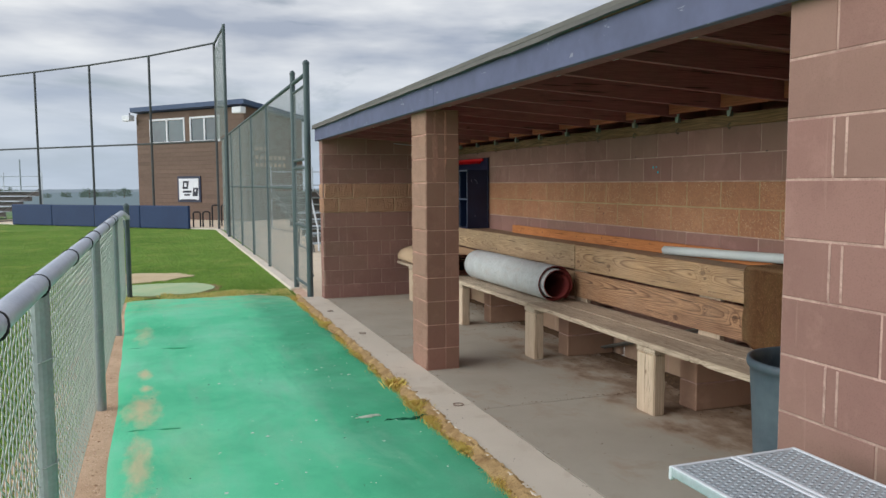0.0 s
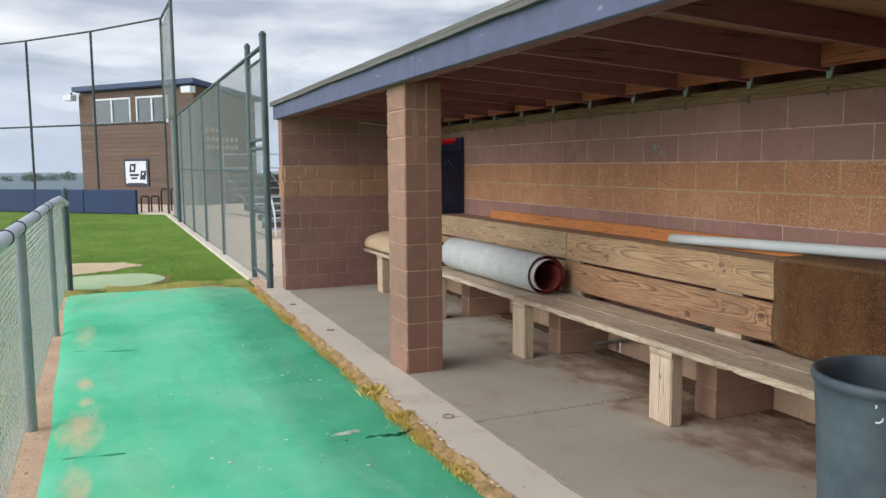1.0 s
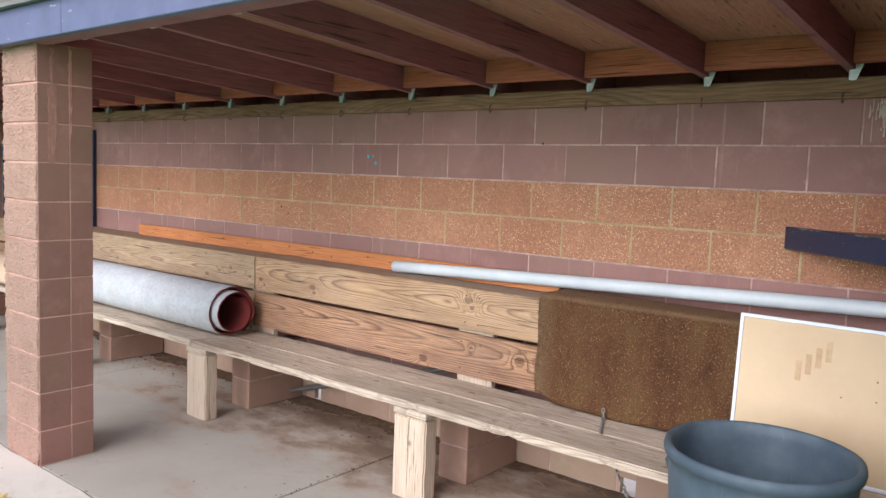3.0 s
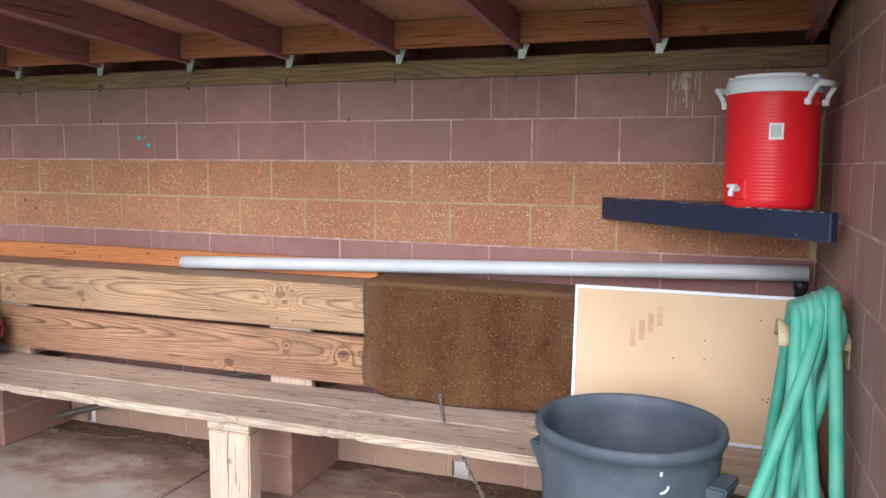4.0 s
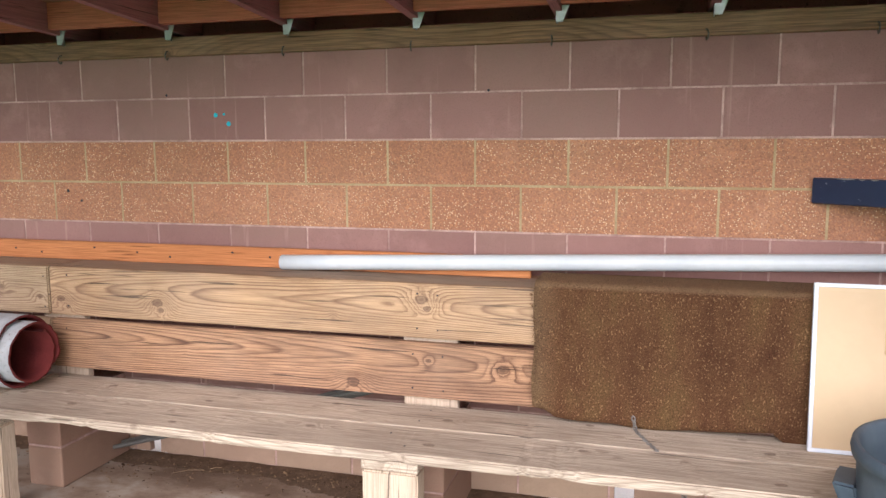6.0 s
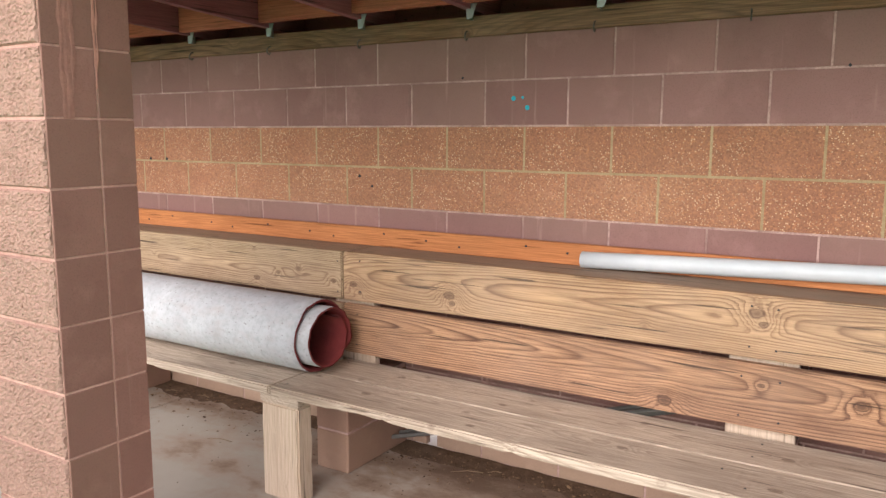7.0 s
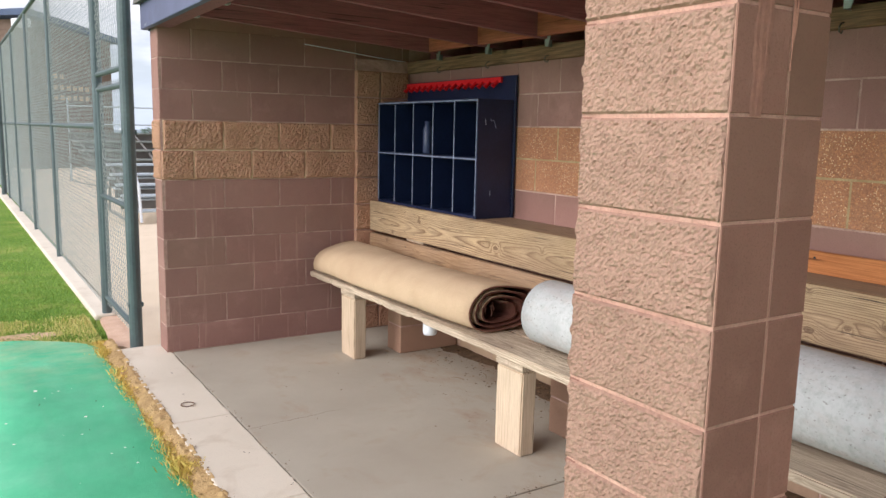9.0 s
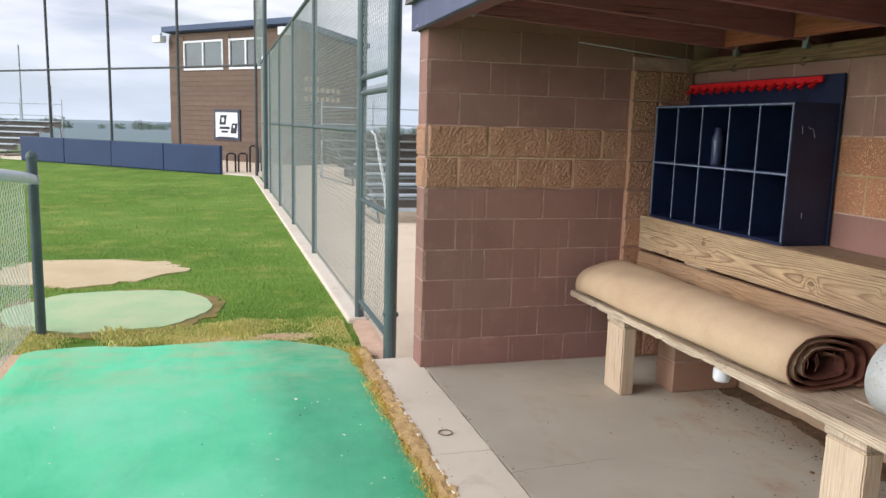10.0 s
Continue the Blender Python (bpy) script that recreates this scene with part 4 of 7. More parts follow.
while y < 29:
    kb = box(1.735, 1.90, y + 0.008, y + 2.992, -0.2, -0.015, 0.016, 2)
    for v in kb.verts:
        v.co.x -= 0.0095 * (v.co.y - 12.2)
        v.co.z += 0.006 * noise.noise(Vector((v.co.y, v.co.x * 6, 3)))
    part("kerb_length", kb, KERB, strip)
    y += 3.0
tagged(part("ground_gap", blob(1.845, 11.62, 0.12, 0.64, -0.036, 31, 40, 0.3), mottled("pink_soil", rgb(230, 198, 174), rgb(206, 166, 142), 6, 90, 1.0, vary=0, bump=0.6, dist=0.006)), "bare pinkish soil between the kerb and the fence strip", "soil", kind="structure")
tagged(part("ground_verge", blob(1.22, 11.42, 0.30, 0.13, -0.043, 37, 40, 0.7), mottled("pink_verge", rgb(214, 176, 150), rgb(184, 146, 120), 6, 90, 1.0, vary=0, bump=0.6, dist=0.006)), "bare pinkish soil showing at the carpet's corner", "soil", kind="structure")
tagged(part("pavement", box(1.905, 30, 10.96, 34.8, -0.3, -0.03), PAVING), "pale concrete paving behind the fence", "pavement", kind="structure")

# near-white ground added behind the wall so that the vents show bright
VENT_BOUNCE = mottled("vent_bounce_white", rgb(248, 240, 226), rgb(232, 222, 206), 4, 120, 0.9, vary=0)
tagged(part("pavement_behind", box(4.11, 9.0, -4.0, 10.94, -0.3, -0.042), VENT_BOUNCE), "near-white ground added behind the dugout to brighten the vents", "pavement", kind="structure")

# walls: solid cores; their blocks are laid at the end
CORE = 0.0026
VENTS = ((3.74, 3.825), (6.137, 6.2))
# the hollow blocks behind the vents are open at the back
CAVITIES = ((3.70, 4.20), (6.10, 6.60))
core = box(WALL_X + CORE, 4.10, 1.5, 11.1, 0.15, 2.015)
y = 1.5
for a, c in CAVITIES + ((11.1, 11.1),):
    add_box(core, WALL_X + CORE, 4.10, y, a, -0.2, 0.15)
    y = c
for a, c in CAVITIES:
    add_box(core, WALL_X + CORE, 4.10, a, c, -0.2, -0.048)
for a in (3.8486, 6.2870):
    add_box(core, WALL_X + CORE, WALL_X + 0.034, a - 0.011, a + 0.011, -0.004, 0.15)
wall_back = tagged(part("wall_back", core, MORTAR), "back wall of brown and speckled tan concrete blocks", "wall", kind="structure")
wall_end = tagged(part("wall_end", box(FRONT_X + CORE, 3.90, END_Y + CORE, 10.95, -0.2, 2.25), MORTAR_END), "end wall of brown and rough tan concrete blocks", "wall", kind="structure")
wall_near = tagged(part("wall_near", box(FRONT_X + 0.2, 3.90, 1.95, NEAR_Y - CORE, -0.2, 2.25), MORTAR), "side wall of mauve-brown concrete blocks with a hose hook", "wall", kind="structure")
wall_store = tagged(part("wall_store", box(FRONT_X + CORE, FRONT_X + 0.2, -4.0, NEAR_Y - CORE, -0.2, 2.25), MORTAR), "outer wall of brown concrete blocks with pale runs", "wall", kind="structure")
# near-white slabs added inside the open blocks to brighten the vents
for a, c in CAVITIES:
    part("vent_sill", box(WALL_X + 0.04, 4.108, a + 0.002, c - 0.002, -0.047, -0.038), VENT_BOUNCE, wall_back, "near-white slab added in the open block to brighten the vent")
# tan mortar behind the speckled courses
part("mortar_band", box(WALL_X + 0.0015, WALL_X + 0.03, NEAR_Y, END_Y, course_z(6) + 0.005, course_z(8) - 0.004), MORTAR_TAN, wall_back)
part("mortar_band", box(FRONT_X + 0.02, 3.9, END_Y - 0.001, END_Y + 0.03, course_z(6) + 0.005, course_z(8) - 0.004), MORTAR_PALE, wall_end)
part("wall_closure", box(-4.0 + 8, 4.10, -4.0, 1.5, -0.2, 2.2), MORTAR, wall_back)

# roof: deck, rafters, header, fascia, shingled edge
def roof_z(x):
    """Underside of the rafters."""
    return 2.235 - 0.062 * (x - 2.0)


Y0, Y1 = -4.0, 10.97
roof = empty("roof", (2, 6, 2.3), "low sloping timber roof over the dugout with blue-grey fascia", "roof", kind="structure")
roof_inv = Matrix.Translation((2, 6, 2.3)).inverted()


def roof_part(name, b, material, label=""):
    b.transform(roof_inv)
    return part(name, b, material, roof, label)


def sloped(x0, x1, y0, y1, low, high):
    """A bar that follows the roof's slope; low and high are offsets from the rafters' underside."""
    b = bmesh.new()
    vs = [b.verts.new((x, y, roof_z(x) + o)) for x in (x0, x1) for y in (y0, y1) for o in (low, high)]
    for f in ((0, 1, 3, 2), (4, 6, 7, 5), (0, 4, 5, 1), (2, 3, 7, 6), (0, 2, 6, 4), (1, 5, 7, 3)):
        b.faces.new([vs[i] for i in f])
    bmesh.ops.recalc_face_normals(b, faces=b.faces[:])
    return b


b = sloped(1.93, 4.2, Y0, Y1, 0.14, 0.158)
tagged(part("ceiling", b, DECK), "dark red-brown stained plywood ceiling under the roof", "ceiling", kind="structure")
b = sloped(1.90, 4.22, Y0 - 0.03, Y1 + 0.03, 0.16, 0.185)
roof_part("shingle_sheet", b, SHINGLE, "grey shingle roof covering")
RAFTER_Y = [2.88 + 0.6096 * k for k in range(-10, 14)]
for y in RAFTER_Y:
    if y > 10.7:
        continue
    roof_part("rafter", sloped(2.02, 4.19, y - 0.019, y + 0.019, 0.0, 0.139), RAFTER)
    if y > 2.1:
        roof_part("rafter_tie", box(2.085, 2.12, y - 0.026, y + 0.02, roof_z(2.1) - 0.012, roof_z(2.1) + 0.05, 0.003), CLIP, "small steel rafter tie")
for a, c in zip([2.2] + [y for y in RAFTER_Y if y > 2.3], [y for y in RAFTER_Y if y > 2.3]):
    if a >= 2.2 and c < 10.7 and c - a > 0.2:
        roof_part("blocking", box(3.73, 3.77, a + 0.024, c - 0.024, roof_z(3.75) + 0.004 + 0.01 * (hash(round(c * 10)) % 2), roof_z(3.75) + 0.138), BLOCKING, "orange-brown timber blocking between rafters")
roof_part("header", sloped(1.985, 2.075, Y0, Y1 - 0.05, -0.022, 0.10), RAFTER, "dark stained timber header")
cuts = [-4.0, 0.9, 5.80, Y1]
for a, c in zip(cuts, cuts[1:]):
    roof_part("fascia_board", box(1.935, 1.975, a + 0.003, c - 0.003, 2.205, 2.375, 0.004), FASCIA, "peeling blue-grey painted fascia board")
roof_part("fascia_return", box(1.98, 4.2, Y1 - 0.045, Y1 - 0.005, 2.2, 2.34, 0.004), FASCIA, "blue-grey painted end fascia")
n = 150
b = bmesh.new()
top = []
for k in range(n + 1):
    y = Y0 + (Y1 + 0.03 - Y0) * k / n
    w = 0.014 * noise.noise(Vector((y * 0.8, 0, 7))) + 0.008 * noise.noise(Vector((y * 3.4, 2, 7)))
    top.append([b.verts.new(p) for p in ((1.895, y, 2.372 + w), (1.905, y, 2.412 + w), (2.2, y, 2.425 + w), (2.2, y, 2.40))])
for p, q in zip(top, top[1:]):
    for k in range(3):
        b.faces.new((p[k], p[k + 1], q[k + 1], q[k]))
    b.faces.new((p[3], p[0], q[0], q[3]))
b.faces.new(top[0])
b.faces.new(top[-1][::-1])
roof_part("shingle_edge", b, SHINGLE, "uneven grey shingle edge above the fascia")

# timber plate on the back wall, with ties and hooks
plate = tagged(part("wall_plate", box(3.868, 4.09, NEAR_Y, END_Y, 2.0115, 2.10, 0.004), PLATE), "mossy weathered timber plate on top of the block wall", "timber plate", kind="structure")
part("wall_infill", box(3.70, 4.12, 10.752, 10.95, 1.99, 2.27), MORTAR, wall_end)
# topmost cut course under the sloping roof at both ends
for name, wall_ob, ya, yb, xa in (("top_course", wall_end, END_Y + 0.001, END_Y + 0.19, 2.08), ("top_course", wall_near, NEAR_Y - 0.19, NEAR_Y - 0.001, 2.08)):
    b = bmesh.new()
    vs = [b.verts.new((x, y, z)) for x in (xa, 3.895) for y in (ya, yb) for z in (2.216, roof_z(x) + 0.139)]
    for f in ((0, 1, 3, 2), (4, 6, 7, 5), (0, 4, 5, 1), (2, 3, 7, 6), (0, 2, 6, 4), (1, 5, 7, 3)):
        b.faces.new([vs[i] for i in f])
    bmesh.ops.recalc_face_normals(b, faces=b.faces[:])
    part(name, b, BROWN, wall_ob)
part("soffit_board", box(4.095, 4.12, Y0, Y1, 2.0, 2.28), RAFTER, plate)
hook_curve = [(0, 0, 0.0), (-0.018, 0, -0.004), (-0.03, 0, -0.02), (-0.026, 0, -0.038), (-0.012, 0, -0.042), (-0.004, 0, -0.032)]
hook = part("hook", tube(hook_curve, 0.0035, 6), mottled("hook_zinc", rgb(122, 116, 108), rgb(88, 82, 78), 40, 90, 0.5, metal=0.5, vary=0.2))
hook.matrix_basis = pose(3.87, 2.91, 2.035)
tagged(hook, "small grey steel hook screwed to the timber plate", "hook", "hooks along the plate")
for k in range(1, 13):
    copy_thing(hook, pose(3.87, 2.91 + 0.6096 * k, 2.035, rz=(k * 37) % 40 - 20))


def rafter_clip():
    b = bmesh.new()
    add_box(b, -0.05, -0.002, 0.021, 0.025, -0.02, 0.055)
    vs = [b.verts.new(p) for p in ((-0.052, -0.03, 0.045), (-0.052, 0.024, 0.045), (-0.048, 0.024, -0.02), (-0.048, -0.004, -0.02))]
    ws = [b.verts.new(v.co + Vector((-0.004, 0, 0))) for v in vs]
    b.faces.new(vs)
    b.faces.new(ws[::-1])
    for k in range(4):
        b.faces.new((vs[k], ws[k], ws[(k + 1) % 4], vs[(k + 1) % 4]))
    return b


clip_me = mesh_of(rafter_clip(), "rafter_clip", CLIP)
for k, y in enumerate(y for y in RAFTER_Y if 2.3 < y < 10.6):
    ob = new("rafter_clip", clip_me)
    ob.matrix_basis = pose(3.866, y - 0.02, 2.10)
    tagged(ob, "bent galvanised steel clip tying a rafter to the wall plate", "clip", "rafter clips")

# ---- column ----
COL = (2.022, 2.312, 6.26, 6.658)
column = tagged(part("column", box(COL[0] + 0.0035, COL[1] - 0.002, COL[2] + 0.002, COL[3] - 0.002, -0.05, 2.22), MORTAR_PINK), "concrete block column with rough split front and smooth sides", "column", kind="structure")

# ---- the bench ----
LEG_Y = [2.72, 4.575, 6.405, 8.24, 10.09]
bench = empty("bench", (3.27, 6.4, 0), "long weathered pine bench with plank seat and backrest along the wall", "bench")
bench_inv = Matrix.Translation((3.27, 6.4, 0)).inverted()


def bench_part(name, b, material, label=""):
    b.transform(bench_inv)
    return part(name, b, material, bench, label)


def plank(x0, x1, y0, y1, z0, z1, seed, material, name, label=""):
    """A sawn board along y with rounded edges and a slightly uneven front."""
    b = box(x0, x1, y0, y1, z0, z1)
    seat = name == "seat_plank"
    bmesh.ops.subdivide_edges(b, edges=[e for e in b.edges if abs(e.verts[0].co.y - e.verts[1].co.y) > 0.5], cuts=150 if seat else 40)
    for v in b.verts:
        if seat and v.co.x < x0 + 0.001 and y0 + 0.01 < v.co.y < y1 - 0.01:
            # front edge bitten and splintered by use
            bite = max(0.0, noise.noise(Vector((v.co.y * 3.1, seed, 8))) + 0.5 * noise.noise(Vector((v.co.y * 13, seed, 8))) - 0.12)
            v.co.x += 0.020 * bite
            v.co.z += (-0.008 if v.co.z > (z0 + z1) / 2 else 0.014) * bite
        v.co.z += 0.003 * noise.noise(Vector((v.co.y * 1.7, seed, 0)))
        v.co.x += 0.004 * noise.noise(Vector((v.co.y * 1.3, seed, 5)))
    sharp = [e for e in b.edges if len(e.link_faces) == 2 and e.calc_face_angle() > 1.0]
    bmesh.ops.bevel(b, geom=sharp, offset=0.006, segments=2, affect="EDGES")
    return bench_part(name, b, material, label)


for y in LEG_Y:
    b = box(3.062, 3.152, y - 0.105, y + 0.105, 0.0, 0.424)
    bmesh.ops.subdivide_edges(b, edges=[e for e in b.edges if abs(e.verts[0].co.z - e.verts[1].co.z) > 0.3], cuts=14)
    for v in b.verts:
        if v.co.z > 0.001:
            v.co.x += 0.004 * noise.noise(Vector((v.co.z * 9, y, v.co.y * 6)))
            v.co.y += 0.004 * noise.noise(Vector((v.co.z * 11, y * 3, v.co.x * 20)))
    corner_edges = [e for e in b.edges if len(e.link_faces) == 2 and e.calc_face_angle() > 1.0]
    bmesh.ops.bevel(b, geom=corner_edges, offset=0.007, segments=2, affect="EDGES")
    bench_part("leg", b, PINE_Z)
    bench_part("cross_bearer", box(3.058, 3.60, y - 0.108, y + 0.108, 0.428, 0.466, 0.004), PINE_SEAT)
    bench_part("back_post", box(3.588, 3.628, y - 0.118, y + 0.118, 0.467, 0.998, 0.004), PINE_Z)
for a, c in ((2.22, 6.44), (6.446, 10.72)):
    plank(3.045, 3.297, a, c, 0.468, 0.508, a, PINE_SEAT, "seat_plank")
    plank(3.304, 3.565, a, c, 0.468, 0.507, a + 1, PINE_SEAT, "seat_plank")
    plank(3.545, 3.585, a, c, 0.797, 1.024, a + 3, PINE_LIGHT if a < 4 else PINE, "back_plank")
    plank(3.545, 3.585, a, c, 0.543, 0.776, a + 4, PINE_RED if a < 4 else PINE_DULL, "back_plank")
    plank(3.589, 3.89, a, c, 1.002, 1.021, a + 5, GREYWOOD, "top_shelf", "grey weathered timber shelf on top of the backrest")

# rusty nail heads where the planks meet their posts
nail_me = mesh_of(lathe([(0, 0.0), (0.0042, 0.0), (0.0038, 0.0014), (0, 0.0018)], 8), "nail_head", DARKSTEEL)
for k, y in enumerate(LEG_Y):
    for z in (0.585, 0.73, 0.84, 0.985):
        for side in (-1, 1):
            dy = side * (0.055 + 0.012 * math.sin(k * 3 + z * 40))
            piece("nail_head", nail_me, bench, pose(3.545 - 3.27, y + dy - 6.4, z + 0.008 * math.sin(k * 5 + side), 0, -90, 0))
    for x in (3.11, 3.22, 3.37, 3.5):
        piece("nail_head", nail_me, bench, pose(x - 3.27, y + 0.05 * math.sin(k * 2 + x * 31) - 6.4, 0.5085))

# block piers behind the legs
for y in (2.70, 4.565, 6.41, 8.24, 10.06):
    pier = part("block_pier", box(3.41, 3.89, y - 0.095, y + 0.095, 0.001, 0.19, 0.006), PIER_BLOCK)
    pier.location = (0, 0, 0)
    part("upper_block", box(3.41, 3.89, y - 0.095, y + 0.095, 0.199, 0.40, 0.006), PIER_BLOCK, pier)
    part("mortar_joint", box(3.416, 3.885, y - 0.09, y + 0.09, 0.185, 0.4235), MORTAR, pier)
    tagged(pier, "short pier of brown concrete blocks under the bench", "block pier", "piers under the bench")

# ---- things on and round the bench ----
# stained board standing on the shelf against the wall
b = box(3.79, 3.815, 4.19, 8.38, 1.0225, 1.114, 0.003)
tagged(part("loose_board", b, ORANGE), "long orange-stained board standing on edge on the bench's top shelf", "board")
board_ob = bpy.data.objects["loose_board"]
for k in range(16):
    y = 4.4 + 0.25 * k + 0.05 * math.sin(k * 2.3)
    part("nail_hole", box(3.7885, 3.7908, y - 0.0048, y + 0.0048, 1.05 + 0.016 * (k % 3), 1.0595 + 0.016 * (k % 3), 0.0), DARKSTEEL, board_ob)

# white pipe
b = bmesh.new()
pts = [(3.742 + 0.055 * t, 5.325 - 3.09 * t, 1.058 + 0.102 * t) for t in (k / 12 for k in range(13))]
outer, inner = 0.034, 0.030
add_tube(b, pts, outer, 20, caps=False)
add_tube(b, [pts[0], pts[1]], inner, 20, caps=False)
b.verts.ensure_lookup_table()
for k in range(20):
    o0, o1 = b.verts[k], b.verts[(k + 1) % 20]
    i0, i1 = b.verts[13 * 20 + k], b.verts[13 * 20 + (k + 1) % 20]
    b.faces.new((o0, i0, i1, o1))
b.faces.new([b.verts[11 * 20 + 20 + k] for k in range(20)])
bmesh.ops.recalc_face_normals(b, faces=b.faces[:])
tagged(part("plastic_pipe", b, PVC, smooth=True), "long white plastic pipe lying on the bench's top shelf", "pipe")


def rolled(name, y0, y1, cx, z0, rx, rz, turns, thick, mat_out, mat_in, far_flat=1.0, seed=0, inner_stop=0.45, stick_out=0.0, sag=0.0, square=1.0, core=None, slump=(1.0, 1.0)):
    """A carpet rolled round the y axis: outer skin and a spiral at the near end, with thickness."""
    top = empty(name, (cx, (y0 + y1) / 2, z0))
    n_t, n_y = int(34 * turns), 16
    outs, ins = [], []
    for i in range(n_t + 1):
        u = i / n_t
        ang = -0.9 + 2 * math.pi * turns * u
        ro = 1.0 - (1.0 - inner_stop) * u
        ro_row, in_row = [], []
        for j in range(n_y + 1):
            v = j / n_y
            fl = 1.0 + (far_flat - 1.0) * v
            wob = 1 + 0.02 * noise.noise(Vector((math.cos(ang) * 2 + seed, v * 5, turns * u))) + sag * noise.noise(Vector((math.cos(ang) * 1.3, v * 3.1, seed + math.sin(ang))))
            step = min(1.0, max(0.0, (u - 1.0 / turns) / 0.04))
            e = (0.03 * u if not stick_out else -stick_out * step) if j == 0 else 0.0
            if j == 0:
                e += 0.006 * noise.noise(Vector((ang, seed, 0))) + 0.010 * noise.noise(Vector((ang * 4.0, seed, 9)))
            for row, rr in ((ro_row, ro), (in_row, ro - thick / rx)):
                ca, sa = math.cos(ang), math.sin(ang)
                px = rx * rr * wob * math.copysign(abs(ca) ** square, ca)
                mid = rz * fl * (slump[0] + (slump[1] - slump[0]) * v)
                pz = rr * wob * abs(sa) ** square * ((2 * rz * fl - mid) if sa > 0 else -mid)
                row.append((px, (y1 - y0) * (v - 0.5) + e, max(pz, -0.93 * mid) + 0.93 * mid))
        outs.append(ro_row)
        ins.append(in_row)
    cut = round(n_t / turns) + 1
    for layer, a, c in (("outer_layer", 0, cut), ("inner_layer", cut, n_t)):
        b = bmesh.new()
        o = [[b.verts.new(p) for p in row] for row in outs[a:c + 1]]
        q = [[b.verts.new(p) for p in row] for row in ins[a:c + 1]]
        inner = []
        for i in range(c - a):
            for j in range(n_y):
                b.faces.new((o[i][j], o[i + 1][j], o[i + 1][j + 1], o[i][j + 1]))
                inner.append(b.faces.new((q[i][j], q[i][j + 1], q[i + 1][j + 1], q[i + 1][j])))
            inner.append(b.faces.new((o[i][0], q[i][0], q[i + 1][0], o[i + 1][0])))
            inner.append(b.faces.new((o[i][-1], o[i + 1][-1], q[i + 1][-1], q[i][-1])))
        for i in (0, c - a):
            for j in range(n_y):
                inner.append(b.faces.new((o[i][j], o[i][j + 1], q[i][j + 1], q[i][j])))
        for f in inner:
            f.material_index = 1
        for f in b.faces:
            f.smooth = True
        ob = part(layer, b, mat_out, top)
        ob.data.materials.append(core if core and layer == "inner_layer" else mat_in)
    return top


roll = rolled("carpet_roll", 6.375, 8.25, 3.30, 0.508, 0.188, 0.180, 2.3, 0.011, BACKING, FELT_RED, 1.0, 3, 0.64, 0.055)
tagged(roll, "rolled red carpet with flecked white backing lying on the bench", "carpet roll")
roll2 = rolled("carpet_roll", 8.55, 10.58, 3.25, 0.508, 0.262, 0.14, 3.4, 0.014, FELT_TAN, FELT_EDGE, 0.86, 8, 0.36, sag=0.11, square=0.85, core=mottled("brown_pile_edge", rgb(116, 72, 60), rgb(84, 48, 42), 9, 120, 0.98, vary=0, bump=0.6), slump=(0.8, 0.34))
tagged(roll2, "flattened roll of tan carpet with frayed brown edge on the bench", "carpet roll")
# loose frayed threads at the roll's end
b = bmesh.new()
rng = random.Random(4)
for k in range(7):
    t = rng.uniform(0.4, 2.7)
    r = rng.uniform(0.45, 0.9)
    p = Vector((0.24 * r * math.cos(t), -1.012 - 0.004 * k % 0.01, 0.128 + 0.12 * r * math.sin(t)))
    q = p + Vector((rng.uniform(-0.015, 0.015), rng.uniform(-0.02, 0.0), -rng.uniform(0.03, 0.09)))
    add_tube(b, [p, (p + q) / 2 + Vector((rng.uniform(-0.01, 0.01), -0.012, 0)), q], 0.0012, 4)
tagged(part("frayed_thread", b, FELT_EDGE, roll2), kind="stuff")

# brown mat draped over the backrest
rows_n, cols_n = 36, 40
pts = []
for i in range(rows_n):
    s = i / (rows_n - 1)
    for j in range(cols_n):
        u = j / (cols_n - 1)
        y = 4.132 - 1.80 * u + 0.012 * noise.noise(Vector((s * 4, u * 3, 2)))
        hem = 0.555 - 0.06 * u - 0.02 * math.sin(u * 9) if u < 0.5 else 0.515 - 0.02 * u
        hem += 0.012 * noise.noise(Vector((u * 9, 0, 4)))
        if u < 0.05:
            hem += 0.02
        # length along the drape: over the shelf, round the edge, then down
        flat, bend = 0.20, 0.06
        drop = 1.035 - hem
        d = s * (flat + bend + drop)
        if d < flat:
            p = (3.745 - d, y, 1.046)
        elif d < flat + bend:
            a = (d - flat) / bend * math.pi / 2
            p = (3.545 - 0.032 * math.sin(a), y, 1.018 + 0.028 * math.cos(a))
        else:
            p = (3.513 - 0.010 * noise.noise(Vector((u * 4, s * 3, 1))) + 0.01 * (d - flat - bend), y, 1.022 - (d - flat - bend))
        pts.append(p)
b = thick_sheet(pts, rows_n, cols_n, 0.014)
floor_mat = tagged(part("floor_mat", b, PILE, smooth=True), "shaggy brown floor mat draped over the bench's backrest", "mat")
# pile fibres that roughen its outline
verts, faces = [], []
rng = random.Random(11)
for k in range(9000):
    i, j = rng.randrange(12, rows_n - 1), rng.randrange(cols_n - 1)
    p = Vector(pts[i * cols_n + j]).lerp(Vector(pts[(i + 1) * cols_n + j + 1]), rng.random())
    p.y += rng.uniform(-0.025, 0.025)
    q = p + Vector((-rng.uniform(0.008, 0.02), rng.uniform(-0.008, 0.008), rng.uniform(-0.012, 0.004)))
    n0 = len(verts)
    verts += [p + Vector((0, 0.0018, 0)), p - Vector((0, 0.0018, 0)), q]
    faces.append((n0, n0 + 1, n0 + 2))
